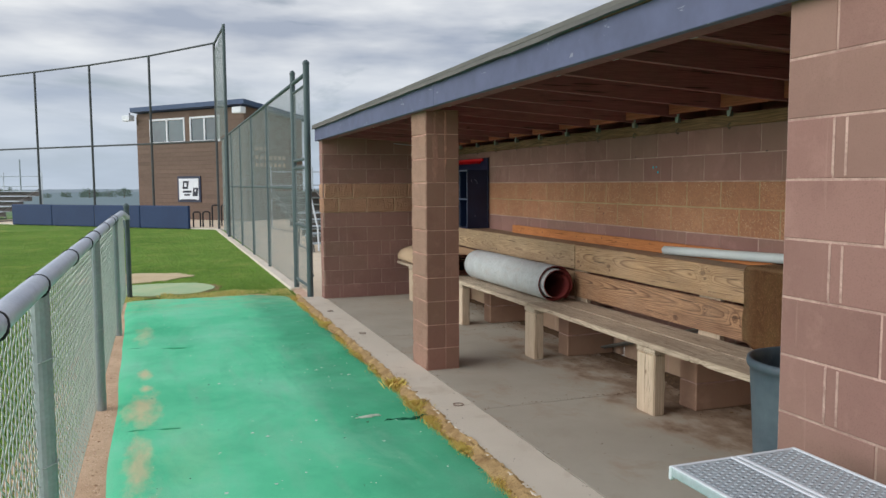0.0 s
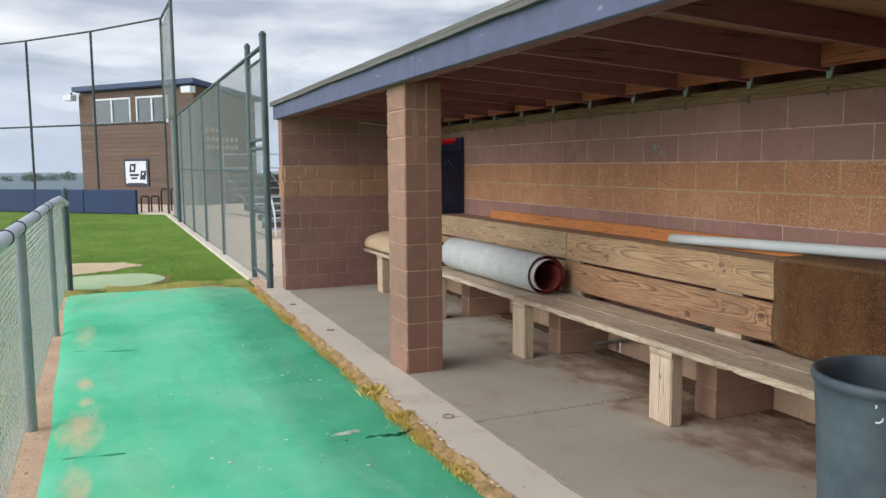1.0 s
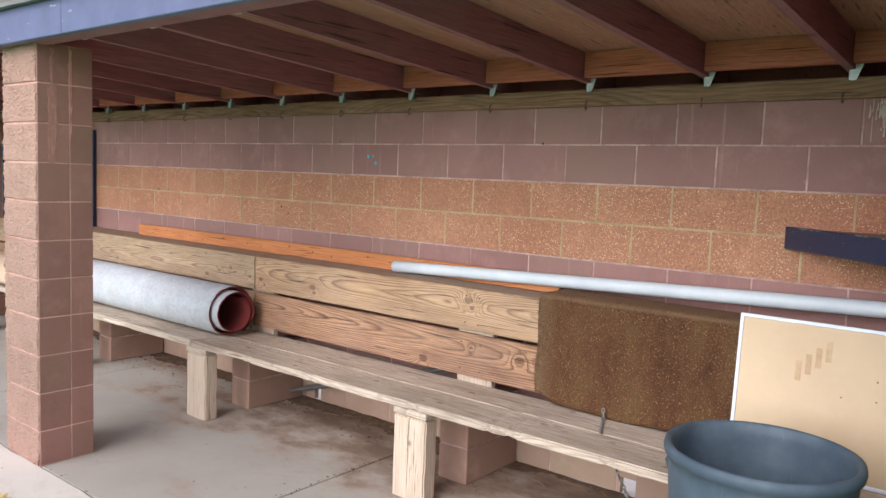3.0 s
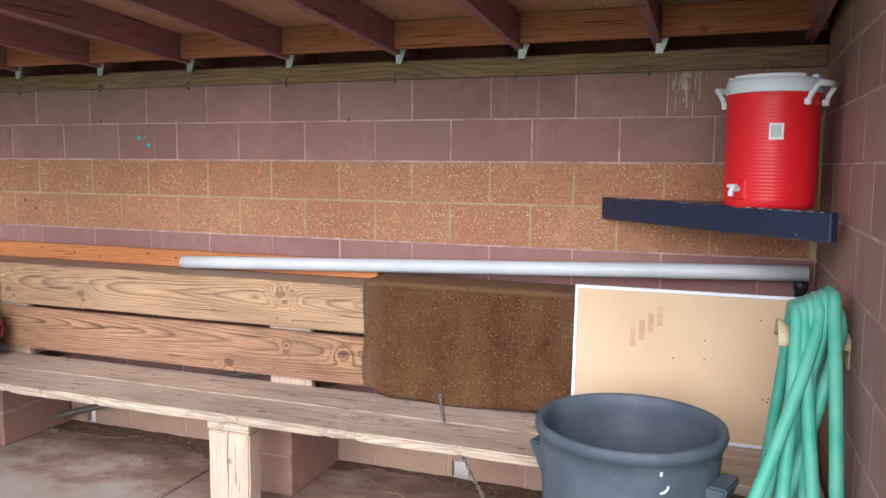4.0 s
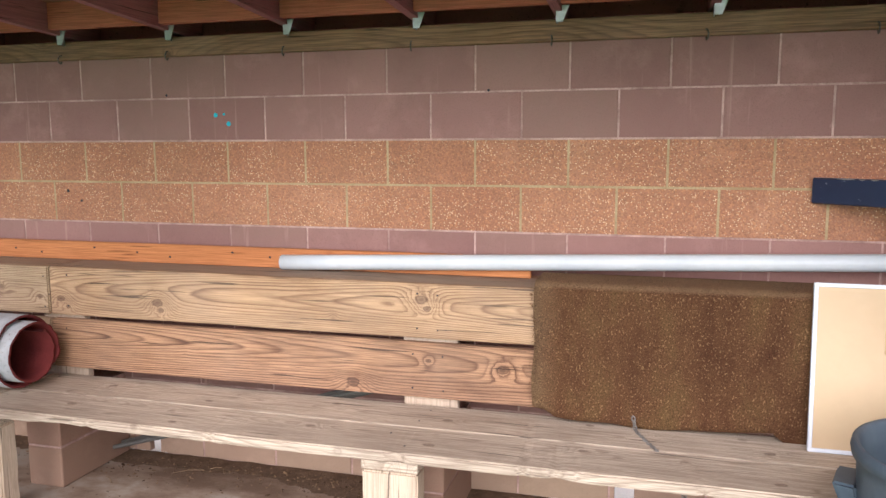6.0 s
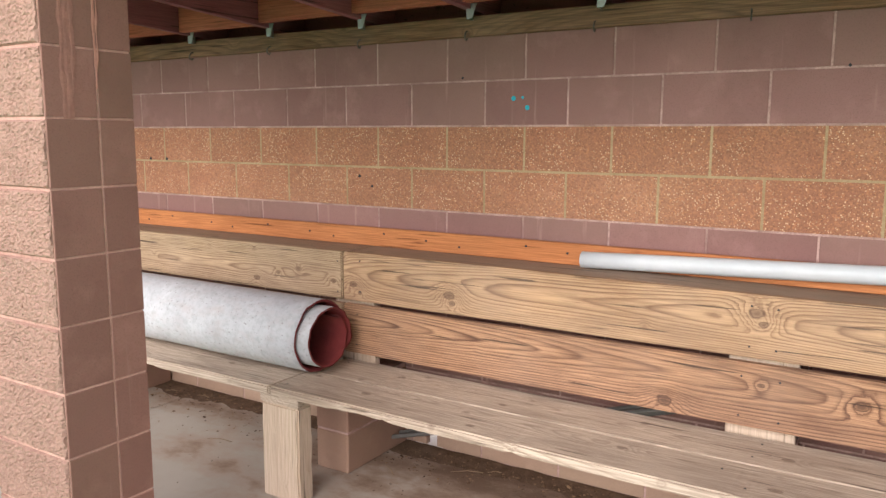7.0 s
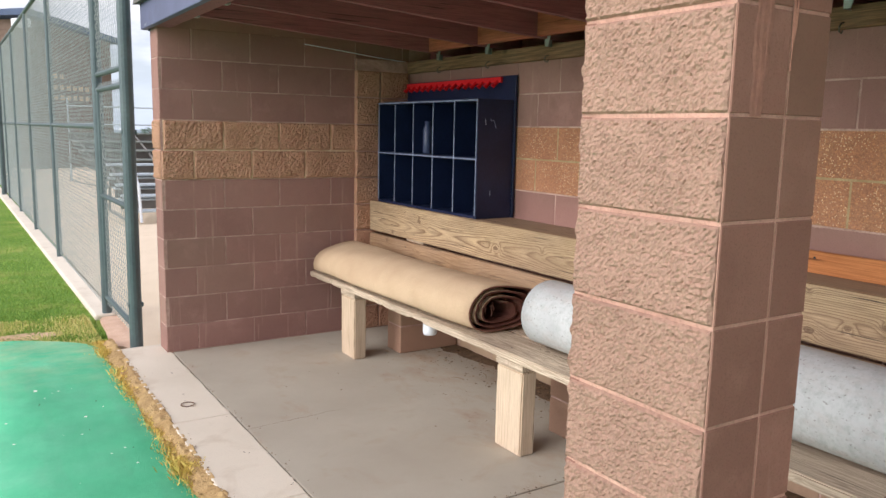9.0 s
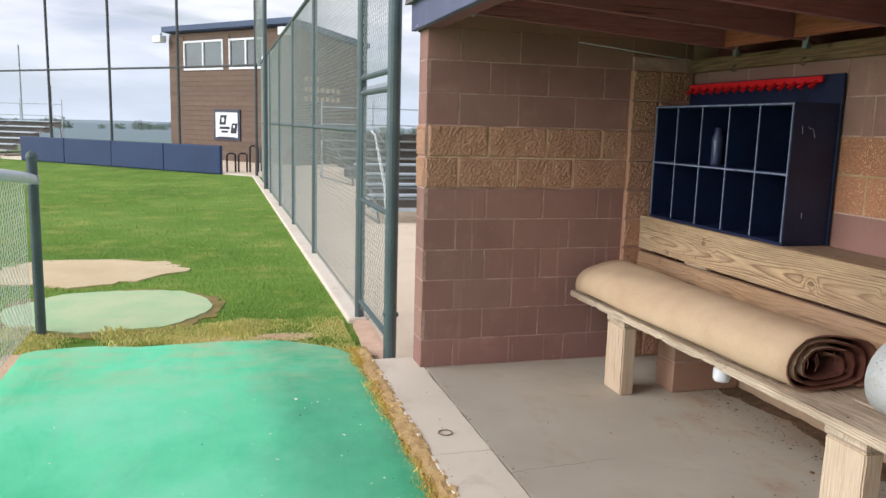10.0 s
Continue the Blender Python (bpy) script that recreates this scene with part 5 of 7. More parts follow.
fib = new("pile_fibre", raw_mesh("pile_fibre", verts, faces, leaf_material("pile_leaf", rgb(84, 54, 36), rgb(140, 104, 66))))
fib.parent = floor_mat
tagged(fib, kind="stuff")

# framed board leaning on the backrest
frame_board = empty("framed_board", (3.43, 2.694, 0.508), "tan board in a thin white frame leaning on the backrest", "board")
lean = pose(3.437, 2.694, 0.5085, 0, 4.6, 0)
frame_board.matrix_basis = lean
W, Hh, fw = 0.902, 0.598, 0.014
part("panel", box(0.0, 0.008, -W / 2 + 0.004, W / 2 - 0.004, 0.004, Hh - 0.004), BOARD, frame_board)
for y0, y1, z0, z1 in ((-W / 2, W / 2, 0, fw), (-W / 2, W / 2, Hh - fw, Hh), (-W / 2, -W / 2 + fw, fw, Hh - fw), (W / 2 - fw, W / 2, fw, Hh - fw)):
    part("frame_rail", box(-0.006, 0.012, y0, y1, z0, z1, 0.002), WHITE, frame_board, "thin white frame rail")
for dy, dz in ((0.05, 0.325), (-0.068, 0.405), (-0.07, 0.33), (-0.29, 0.195), (-0.305, 0.185), (-0.31, 0.2), (-0.27, 0.50)):
    part("blemish", box(-0.001, 0.002, dy - 0.003, dy + 0.003, dz - 0.003, dz + 0.003, 0.001), FELT_EDGE, frame_board)
for k in range(4):
    part("ghost_mark", box(-0.0008, 0.002, 0.20 - 0.035 * k, 0.21 - 0.035 * k + 0.012, 0.36 + 0.03 * k, 0.44 + 0.03 * k, 0.0005), mottled("ghost_ink", rgb(206, 173, 133), rgb(196, 162, 120), 6, 40, 0.5), frame_board)

# dustbin
bin_ob = empty("trash_can", (2.815, 2.84, 0.0), "dark grey round plastic trash can with side handles, open and empty", "trash can")
prof = [(0.0, 0.03), (0.225, 0.03), (0.235, 0.0), (0.245, 0.012), (0.262, 0.2), (0.276, 0.44), (0.283, 0.56), (0.287, 0.60), (0.29, 0.655), (0.292, 0.69), (0.304, 0.695), (0.308, 0.712), (0.304, 0.73), (0.293, 0.733), (0.284, 0.726), (0.279, 0.69), (0.268, 0.44), (0.236, 0.06), (0.0, 0.05)]
prof = [(r * 1.0, z * 1.055) for r, z in prof]
part("body", lathe(prof, 56), CAN, bin_ob, smooth=True)
for a in (72, 252):
    hb = bmesh.new()
    lower = [hb.verts.new(p) for p in ((0.262, -0.05, 0.47), (0.278, -0.05, 0.47), (0.278, 0.05, 0.47), (0.262, 0.05, 0.47))]
    upper = [hb.verts.new(p) for p in ((0.28, -0.075, 0.645), (0.345, -0.068, 0.645), (0.345, 0.068, 0.645), (0.28, 0.075, 0.645))]
    hb.faces.new(lower[::-1])
    hb.faces.new(upper)
    for k in range(4):
        hb.faces.new((lower[k], lower[(k + 1) % 4], upper[(k + 1) % 4], upper[k]))
    bmesh.ops.bevel(hb, geom=hb.edges[:], offset=0.008, segments=2, affect="EDGES")
    h = part("handle", hb, CAN, bin_ob)
    h.matrix_basis = Matrix.Rotation(radians(a), 4, "Z")
part("scuff", tube([(-0.265, -0.122, 0.712), (-0.265, -0.121, 0.70)], 0.004, 6), WHITE, bin_ob, "small white scuff mark")
part("scuff", tube([(-0.254, -0.142, 0.667), (-0.252, -0.139, 0.655), (-0.258, -0.130, 0.647), (-0.263, -0.120, 0.646)], 0.0035, 6), WHITE, bin_ob, "small white scuff mark")

CHIPPED = mottled("bare_chip", rgb(176, 172, 166), rgb(130, 126, 124), 30, 90, 0.8, vary=0)
# corner shelf and drinks cooler
shelf = empty("corner_shelf", (3.5, 2.6, 1.34), "corner shelf with chipped dark blue front board", "shelf")
si = Matrix.Translation((3.5, 2.6, 1.34)).inverted()
b = bmesh.new()
pts3 = [(3.16, 2.275), (3.899, 2.275), (3.899, 3.05)]
lo = [b.verts.new((x, y, 1.429)) for x, y in pts3]
hi = [b.verts.new((x, y, 1.447)) for x, y in pts3]
b.faces.new(lo[::-1])
b.faces.new(hi)
for k in range(3):
    b.faces.new((lo[k], lo[(k + 1) % 3], hi[(k + 1) % 3], hi[k]))
b.transform(si)
part("shelf_top", b, GREYWOOD, shelf, "grey plywood shelf top")
length = math.hypot(0.88, 0.88)
b = box(0.045, length - 0.003, -0.04, 0.0, -0.1, 0.0, 0.005)
bmesh.ops.subdivide_edges(b, edges=b.edges[:], cuts=1)
ang = math.atan2(0.88, 0.88)
b.transform(si @ Matrix.Translation((3.02, 2.205, 1.455)) @ Matrix.Rotation(ang, 4, "Z") @ Matrix.Translation((0, 0.03, 0)))
front_board = part("front_board", b, NAVY_WORN, shelf, "chipped dark blue painted front board")
rng = random.Random(31)
run = Matrix.Translation((3.02, 2.205, 1.455)) @ Matrix.Rotation(ang, 4, "Z") @ Matrix.Translation((0, 0.03, 0))
u = 0.07
while u < length - 0.06:
    w = rng.uniform(0.015, 0.09)
    if rng.random() < 0.75:
        chip = tube([(u, 0.0005, -0.002), (u + w * 0.5, 0.001, -0.0015 - 0.003 * rng.random()), (min(u + w, length - 0.01), 0.0005, -0.002)], [0.0012, 0.0028, 0.0012], 5)
        chip.transform(si @ run)
        part("paint_chip", chip, CHIPPED, front_board)
    u += w + rng.uniform(0.004, 0.03)

cooler = empty("drinks_cooler", (3.405, 2.425, 1.4475), "round red drinks cooler with white lid on the shelf", "cooler")
prof = [(0.0, 0.0), (0.146, 0.0), (0.156, 0.010), (0.158, 0.02)]
for k in range(29):
    z = 0.03 + 0.37 * k / 29
    prof += [(0.160, z), (0.160, z + 0.0085), (0.1596, z + 0.0098), (0.1596, z + 0.0115)]
prof += [(0.162, 0.403), (0.162, 0.412), (0.0, 0.413)]
part("body", lathe(prof, 48), RED, cooler, "red ribbed plastic body", smooth=True)
lid = part("lid", lathe([(0.0, 0.411), (0.164, 0.411), (0.167, 0.418), (0.165, 0.452), (0.160, 0.462), (0.15, 0.464), (0.145, 0.452), (0.0, 0.452)], 48), WHITE, cooler, "white screw lid", smooth=True)
for a0 in (0, 120, 240):
    h = bmesh.new()
    ring_v = []
    for k in range(13):
        t = radians(a0 + 8 * k)
        ring_v.append([h.verts.new((r * math.cos(t), r * math.sin(t), z)) for r, z in ((0.132, 0.452), (0.160, 0.452), (0.157, 0.474), (0.136, 0.474))])
    for p, q in zip(ring_v, ring_v[1:]):
        for k in range(4):
            h.faces.new((p[k], p[(k + 1) % 4], q[(k + 1) % 4], q[k]))
    h.faces.new(ring_v[0][::-1])
    h.faces.new(ring_v[-1])
    bmesh.ops.recalc_face_normals(h, faces=h.faces[:])
    part("lid_lug", h, WHITE, lid)
for a in (54, 234):
    h = bmesh.new()
    for sgn in (-1, 1):
        add_box(h, 0.156, 0.176, sgn * 0.055 - 0.010, sgn * 0.055 + 0.010, 0.365, 0.388, 0.003)
        add_tube(h, [(0.168, sgn * 0.055, 0.375), (0.176, sgn * 0.055, 0.40), (0.196, sgn * 0.053, 0.428), (0.204, sgn * 0.046, 0.436)], 0.0095, 8)
    add_tube(h, [(0.204, -0.055, 0.436), (0.207, 0.0, 0.438), (0.204, 0.055, 0.436)], 0.011, 8)
    o = part("handle", h, WHITE, cooler, "white loop handle", smooth=True)
    o.matrix_basis = Matrix.Rotation(radians(a), 4, "Z")
tap_dir = Matrix.Rotation(radians(138), 4, "Z")
h = box(0.150, 0.164, -0.03, 0.03, 0.03, 0.105, 0.006)
o = part("tap_recess", h, RED, cooler)
o.matrix_basis = tap_dir
h = tube([(0.165, 0, 0.07), (0.195, 0, 0.07), (0.2, 0, 0.06), (0.2, 0, 0.045)], 0.010, 10)
add_box(h, 0.185, 0.205, -0.018, 0.018, 0.076, 0.088, 0.003)
o = part("tap", h, WHITE, cooler, "white push tap")
o.matrix_basis = tap_dir
o = part("label_patch", box(0.158, 0.1625, -0.024, 0.024, 0.245, 0.302, 0.001), WHITE, cooler, "small white sticker with a grey square")
o.matrix_basis = Matrix.Rotation(radians(182), 4, "Z")
part("label_print", box(0.1615, 0.1632, -0.018, 0.016, 0.253, 0.296), mottled("sticker_grey", rgb(196, 200, 196), rgb(180, 186, 184), 10, 40, 0.5), o)

# short black stub under the white pipe's end
tagged(part("pipe_stub", lathe([(0, 0), (0.024, 0), (0.024, 0.07), (0.029, 0.072), (0.029, 0.098), (0.024, 0.102), (0, 0.102)], 18, (3.79, 2.262, 1.022)), mottled("black_plastic", rgb(42, 42, 46), rgb(60, 60, 64), 12, 60, 0.35, vary=0), smooth=True), "short black pipe fitting standing under the white pipe's end", "pipe fitting")

# hose on a saddle hook
CREAM = mottled("hook_cream", rgb(206, 190, 158), rgb(184, 166, 132), 9, 60, 0.6, vary=0)
HX, HY, HZ = 2.90, 2.205, 1.045
saddle, rows = bmesh.new(), []
for j in range(7):
    y = HY + 0.20 * j / 6
    lip = 0.03 * max(0.0, (j - 4) / 2) ** 2
    rows.append([saddle.verts.new((HX + (0.062 + lip) * math.sin(t), y, HZ - 0.01 + (0.062 + lip) * math.cos(t))) for t in (radians(-75 + 150 * i / 12) for i in range(13))])
for p, q in zip(rows, rows[1:]):
    for i in range(12):
        saddle.faces.new((p[i], p[i + 1], q[i + 1], q[i]))
saddle.normal_update()
bmesh.ops.solidify(saddle, geom=saddle.faces[:], thickness=0.006)
hose_hook = tagged(part("hose_hook", saddle, CREAM, smooth=True), "cream saddle-shaped hose hook fixed to the block wall", "hook")
part("wall_plate", box(HX - 0.03, HX + 0.03, 2.2005, 2.207, HZ - 0.06, HZ + 0.04, 0.003), CREAM, hose_hook)
# feet of the hanging turns: those behind, then those in front
BEHIND = ((3.06, 2.50), (3.10, 2.41), (3.02, 2.45), (3.08, 2.34), (3.00, 2.37), (3.05, 2.29), (2.98, 2.30))
AHEAD = ((2.56, 2.52), (2.42, 2.60), (2.48, 2.42), (2.54, 2.58), (2.46, 2.29), (2.38, 2.26), (2.56, 2.33))
path = []
for n, (p, q) in enumerate(zip(BEHIND, AHEAD)):
    y = HY + 0.035 + 0.02 * ((n * 3) % 7)
    top = 1.155 + 0.02 * ((n * 4) % 7) / 2
    low = 0.26 + 0.05 * ((n * 5) % 3)
    half = 0.075 + 0.012 * (n % 3)
    for k in range(9):
        u = 1 - k / 8
        path.append((HX + half + (p[0] - HX - half) * u ** 0.8 + 0.02 * math.sin(u * 3 + n), y + (p[1] - y) * u ** 1.15, top - 0.06 - (top - 0.06 - low) * u))
    for t in (0.55, 0.0, -0.55):
        path.append((HX + half * math.sin(t) * 1.3, y, top - 0.02 + 0.05 * math.cos(t) - 0.03))
    for k in range(9):
        u = k / 8
        path.append((HX - half + (q[0] - HX + half) * u ** 0.9 - 0.02 * math.sin(u * 3.1), y + (q[1] - y) * u ** 1.1, top - 0.06 - (top - 0.06 - low + 0.03) * u))
    nxt = BEHIND[(n + 1) % 7]
    path.append(((q[0] * 2 + nxt[0]) / 3, (q[1] * 2 + nxt[1]) / 3, low - 0.12))
    path.append(((q[0] + nxt[0] * 2) / 3, (q[1] + nxt[1] * 2) / 3, low - 0.11))
path = [Vector((x, max(y, 2.223), z)) for x, y, z in path[:-2]]
# a smooth line through those points
curve = []
for i in range(len(path) - 1):
    p0, p1, p2, p3 = path[max(i - 1, 0)], path[i], path[i + 1], path[min(i + 2, len(path) - 1)]
    for k in range(3):
        t = k / 3
        curve.append(0.5 * (2 * p1 + (p2 - p0) * t + (2 * p0 - 5 * p1 + 4 * p2 - p3) * t * t + (3 * p1 - p0 - 3 * p2 + p3) * t ** 3))
curve.append(path[-1])
hose = tagged(part("garden_hose", tube(curve, 0.0195, 10), HOSE, smooth=True), "coiled green garden hose hanging on the wall hook", "hose")
part("coupling", tube([curve[-1], curve[-1] + (curve[-1] - curve[-2]).normalized() * 0.05], 0.0225, 12), mottled("brass", rgb(186, 150, 84), rgb(160, 124, 62), 10, 50, 0.4, metal=0.8), hose, "brass hose coupling")

# cubby cabinet with hook rail
cub = empty("equipment_cubby", (3.74, 9.99, 1.022), "navy-blue painted wooden cubby with ten pigeonholes and a red peg rail", "cubby")
ci = Matrix.Translation((3.74, 9.99, 1.022)).inverted()


def cub_part(name, b, material, label="", parent=None):
    b.transform(ci)
    return part(name, b, material, parent or cub, label)


cy0, cy1, cz0, cz1, cxf, cxb = 9.335, 10.675, 1.0225, 1.778, 3.592, 3.872
cub_part("back_panel", box(cxb, cxb + 0.018, 9.325, 10.74, 1.0225, 1.935, 0.002), NAVY)
cub_part("side_panel", box(cxf, cxb, cy0, cy0 + 0.02, cz0, cz1, 0.002), NAVY)
cub_part("side_panel", box(cxf, cxb, cy1 - 0.02, cy1, cz0, cz1, 0.002), NAVY)
for z in (cz0, (cz0 + cz1) / 2 - 0.009, cz1 - 0.018):
    cub_part("cubby_shelf", box(cxf, cxb - 0.001, cy0 + 0.021, cy1 - 0.021, z, z + 0.018, 0.002), NAVY)
for k in range(1, 5):
    y = cy0 + (cy1 - cy0) * k / 5
    for z0, z1 in ((cz0 + 0.019, (cz0 + cz1) / 2 - 0.01), ((cz0 + cz1) / 2 + 0.01, cz1 - 0.019)):
        cub_part("divider", box(cxf, cxb - 0.001, y - 0.008, y + 0.008, z0, z1, 0.001), NAVY)
# pale colour for worn paint, with the edges' white glints painted in too
EDGE = mottled("worn_edge", rgb(150, 160, 184), rgb(92, 102, 132), 30, 60, 0.6, vary=0)
for k in range(0, 6):
    y = cy0 + (cy1 - cy0) * k / 5
    y = min(max(y, cy0 + 0.01), cy1 - 0.01)
    cub_part("worn_edge", box(cxf - 0.002, cxf + 0.001, y - 0.0035, y + 0.0035, cz0 + 0.02, cz1 - 0.005), EDGE, "paint-worn edge with its pale glint painted on")
for z in ((cz0 + cz1) / 2, cz1 - 0.009):
    cub_part("worn_edge", box(cxf - 0.003, cxf, cy0, cy1, z - 0.004, z + 0.004), EDGE, "paint-worn edge with its pale glint painted on")
for pts_s in (((3.65, cy0 - 0.0005, 1.655), (3.655, cy0 - 0.0008, 1.615)), ((3.69, cy0 - 0.0005, 1.655), (3.70, cy0 - 0.0008, 1.64), (3.715, cy0 - 0.0005, 1.645)), ((3.72, cy0 - 0.0005, 1.64), (3.735, cy0 - 0.0008, 1.595)), ((3.70, cy0 - 0.0005, 1.20), (3.70, cy0 - 0.0008, 1.17))):
    cub_part("scratch", tube(pts_s, 0.0022, 5), EDGE, "pale scratch in the paint")
for y, z, lean, long_ in ((9.47, 1.70, 0.02, 0.11), (9.50, 1.67, -0.015, 0.13), (9.53, 1.71, 0.01, 0.08), (9.45, 1.60, 0.03, 0.06), (9.54, 1.60, -0.02, 0.05)):
    cub_part("scratch", tube([(cxb - 0.0015, y, z), (cxb - 0.002, y + lean * 0.6, z - long_ * 0.5), (cxb - 0.0015, y + lean, z - long_)], 0.003, 5), EDGE, "pale scratch in the paint")
rail = cub_part("peg_rail", box(cxb - 0.022, cxb - 0.002, 9.46, 10.70, 1.893, 1.929, 0.003), RED, "red plastic peg rail")
for k in range(15):
    y = 9.50 + 1.16 * k / 14
    cub_part("peg", tube([(cxb - 0.014, y, 1.903), (cxb - 0.034, y, 1.886), (cxb - 0.05, y, 1.867), (cxb - 0.062, y, 1.877)], 0.012, 8), RED, parent=rail)
# bottle shape added in place of a vertical highlight inside the cubby
tagged(part("water_bottle", lathe([(0, 0), (0.03, 0), (0.033, 0.01), (0.033, 0.17), (0.02, 0.2), (0.02, 0.23), (0, 0.232)], 16, (3.70, 10.12, (cz0 + cz1) / 2 + 0.0095)), mottled("bottle", rgb(70, 80, 110), rgb(50, 60, 90), 10, 40, 0.3), smooth=True), "bottle shape standing in for a vertical highlight in the cubby", "bottle")

# paper cup hanging below the seat's end, poles and chain
tagged(part("plastic_jug", lathe([(0, 0), (0.036, 0.0), (0.043, 0.012), (0.043, 0.06), (0.022, 0.08), (0.014, 0.084), (0.014, 0.1), (0, 0.101)], 18, (3.17, 9.17, 0.362)), WHITE, smooth=True), "white plastic jug wedged under the bench seat", "jug")
for k, (dx, dz) in enumerate(((0.0, 0.0), (0.03, 0.035), (-0.035, 0.028))):
    pole = part("metal_pole", tube([(3.80 + dx, 6.42, 0.024 + dz * 0.3), (3.80 + dx, 4.45, 0.60 + dz)], 0.0105, 10), POLE)
    tagged(pole, "grey-green metal pole leaning behind the bench from floor to backrest", "pole", "poles behind the bench")


def chain(name, points, label):
    top = empty(name, points[0], label, "chain")
    b = bmesh.new()
    ring = [(0.011 * math.cos(t) * 0.62, 0, 0.011 * math.sin(t)) for t in (2 * math.pi * k / 10 for k in range(10))]
    add_tube(b, ring, 0.0029, 5, closed=True)
    me = mesh_of(b, "link", CHAIN)
    ps = [Vector(p) for p in points]
    n = 0
    for a, c in zip(ps, ps[1:]):
        d = c - a
        steps = max(1, round(d.length / 0.017))
        q = d.to_track_quat("Z", "Y").to_matrix().to_4x4()
        for k in range(steps):
            p = a + d * (k + 0.5) / steps - ps[0]
            piece("link", me, top, Matrix.Translation(p) @ q @ Matrix.Rotation(math.pi / 2 * (n % 2), 4, "Z"))
            n += 1


chain("chain", [(3.49, 3.745, 0.56), (3.475, 3.735, 0.513), (3.38, 3.695, 0.510), (3.295, 3.655, 0.510), (3.289, 3.65, 0.48)], "short steel chain lying over the bench seat")
chain("chain", [(3.289, 3.63, 0.46), (3.285, 3.57, 0.38), (3.30, 3.49, 0.22), (3.33, 3.41, 0.07), (3.37, 3.35, 0.012), (3.43, 3.27, 0.01)], "steel chain hanging from under the bench to the floor")

# dirt drifted along the foot of the wall and leaf litter
b = bmesh.new()
rows = []
for j in range(300):
    y = 2.25 + 8.4 * j / 299
    row = []
    for i in range(6):
        u = i / 5
        w = max(0.02, 0.16 + 0.26 * noise.noise(Vector((y * 1.1, 0, 3))) + 0.06 * noise.noise(Vector((y * 6, 0, 3))) + 0.03 * noise.noise(Vector((y * 21, 0, 3))))
        row.append(b.verts.new((3.895 - w * u, y, 0.0015 + 0.006 * (1 - u) ** 2 * (0.7 + 0.9 * noise.noise(Vector((y * 9, u * 3, 0))))) if i < 5 else (3.895 - w, y, -0.004)))
    rows.append(row)
for p, q in zip(rows, rows[1:]):
    for i in range(5):
        b.faces.new((p[i], p[i + 1], q[i + 1], q[i]))
tagged(part("drifted_dirt", b, DIRT, smooth=True), "brown dirt drifted against the foot of the wall", "dirt", kind="stuff")
rng = random.Random(21)
verts, faces = [], []
for k in range(900):
    x = 2.06 + 1.8 * rng.random() ** 0.6
    y = rng.uniform(2.4, 10.6)
    if k > 260:
        kind = k % 4
        if kind == 0:
            x, y = 2.029 + rng.gauss(0, 0.012), rng.uniform(2.3, 10.6)
        elif kind == 1:
            x, y = rng.uniform(2.04, 3.5), rng.choice((5.05, 7.83)) + rng.gauss(0, 0.012)
        else:
            x, y = 3.75 - abs(rng.gauss(0, 0.22)), rng.uniform(2.3, 10.6)
    if k < 260 and rng.random() < 0.2:
        x = rng.uniform(1.74, 2.1)
    s = rng.uniform(0.003, 0.009)
    a = rng.uniform(0, 6.28)
    n0 = len(verts)
    for t, m in ((0, 1), (2.1, 0.6), (3.4, 0.9), (4.6, 0.5)):
        verts.append((x + s * m * math.cos(a + t), y + s * m * math.sin(a + t), 0.006 + 0.004 * rng.random()))
    faces.append((n0, n0 + 1, n0 + 2, n0 + 3))
tagged(new("leaf_litter", raw_mesh("leaf_litter", verts, faces, leaf_material("litter", rgb(120, 96, 72), rgb(82, 64, 50)))), "scattered crumbs of leaf and grit on the concrete", "litter", kind="stuff")

def wall_crumb(r):
    while True:
        y = r.uniform(2.3, 10.6)
        if noise.noise(Vector((y * 1.1, 0, 3))) + 0.45 > r.random():
            return 3.89 - abs(r.gauss(0, 0.16)), y, 0.004


crumbs("soil_crumbs", 2200, wall_crumb, 0.006, dry_crumb("damp_crumb", rgb(70, 52, 38), rgb(150, 122, 92)), "crumbs of soil and leaf along the foot of the wall", 46, 0.7)
bm = bmesh.new()
rng = random.Random(52)
for k in range(34):
    x, y = 3.8 - abs(rng.gauss(0, 0.22)), rng.uniform(2.5, 10.4)
    a, long_ = rng.uniform(-0.7, 0.7) + 1.57, rng.uniform(0.04, 0.16)
    add_tube(bm, [(x, y, 0.011), (x + long_ * 0.5 * math.cos(a) + 0.008, y + long_ * 0.5 * math.sin(a), 0.015), (x + long_ * math.cos(a), y + long_ * math.sin(a), 0.010)], [0.0022, 0.0018, 0.001], 5)
tagged(part("twigs", bm, mottled("dry_twig", rgb(168, 142, 110), rgb(112, 88, 64), 20, 90, 0.9, vary=0)), "dry twigs lying under the bench", "twigs", kind="stuff")

RUST = mottled("rusty_ring", rgb(150, 122, 104), rgb(112, 88, 76), 30, 90, 0.8, vary=0.2)
# iron rings let into the kerb
for (x, y) in ((1.85, 9.637), (1.905, 5.2), (1.888, 8.075)):
    b = bmesh.new()
    add_tube(b, [(x + 0.036 * math.cos(t), y + 0.036 * math.sin(t), 0.007) for t in (2 * math.pi * k / 20 for k in range(20))], 0.0032, 6, closed=True)
    tagged(part("kerb_ring", b, RUST), "rusty steel ring set flush in the concrete kerb", "ring", "rings in the kerb")

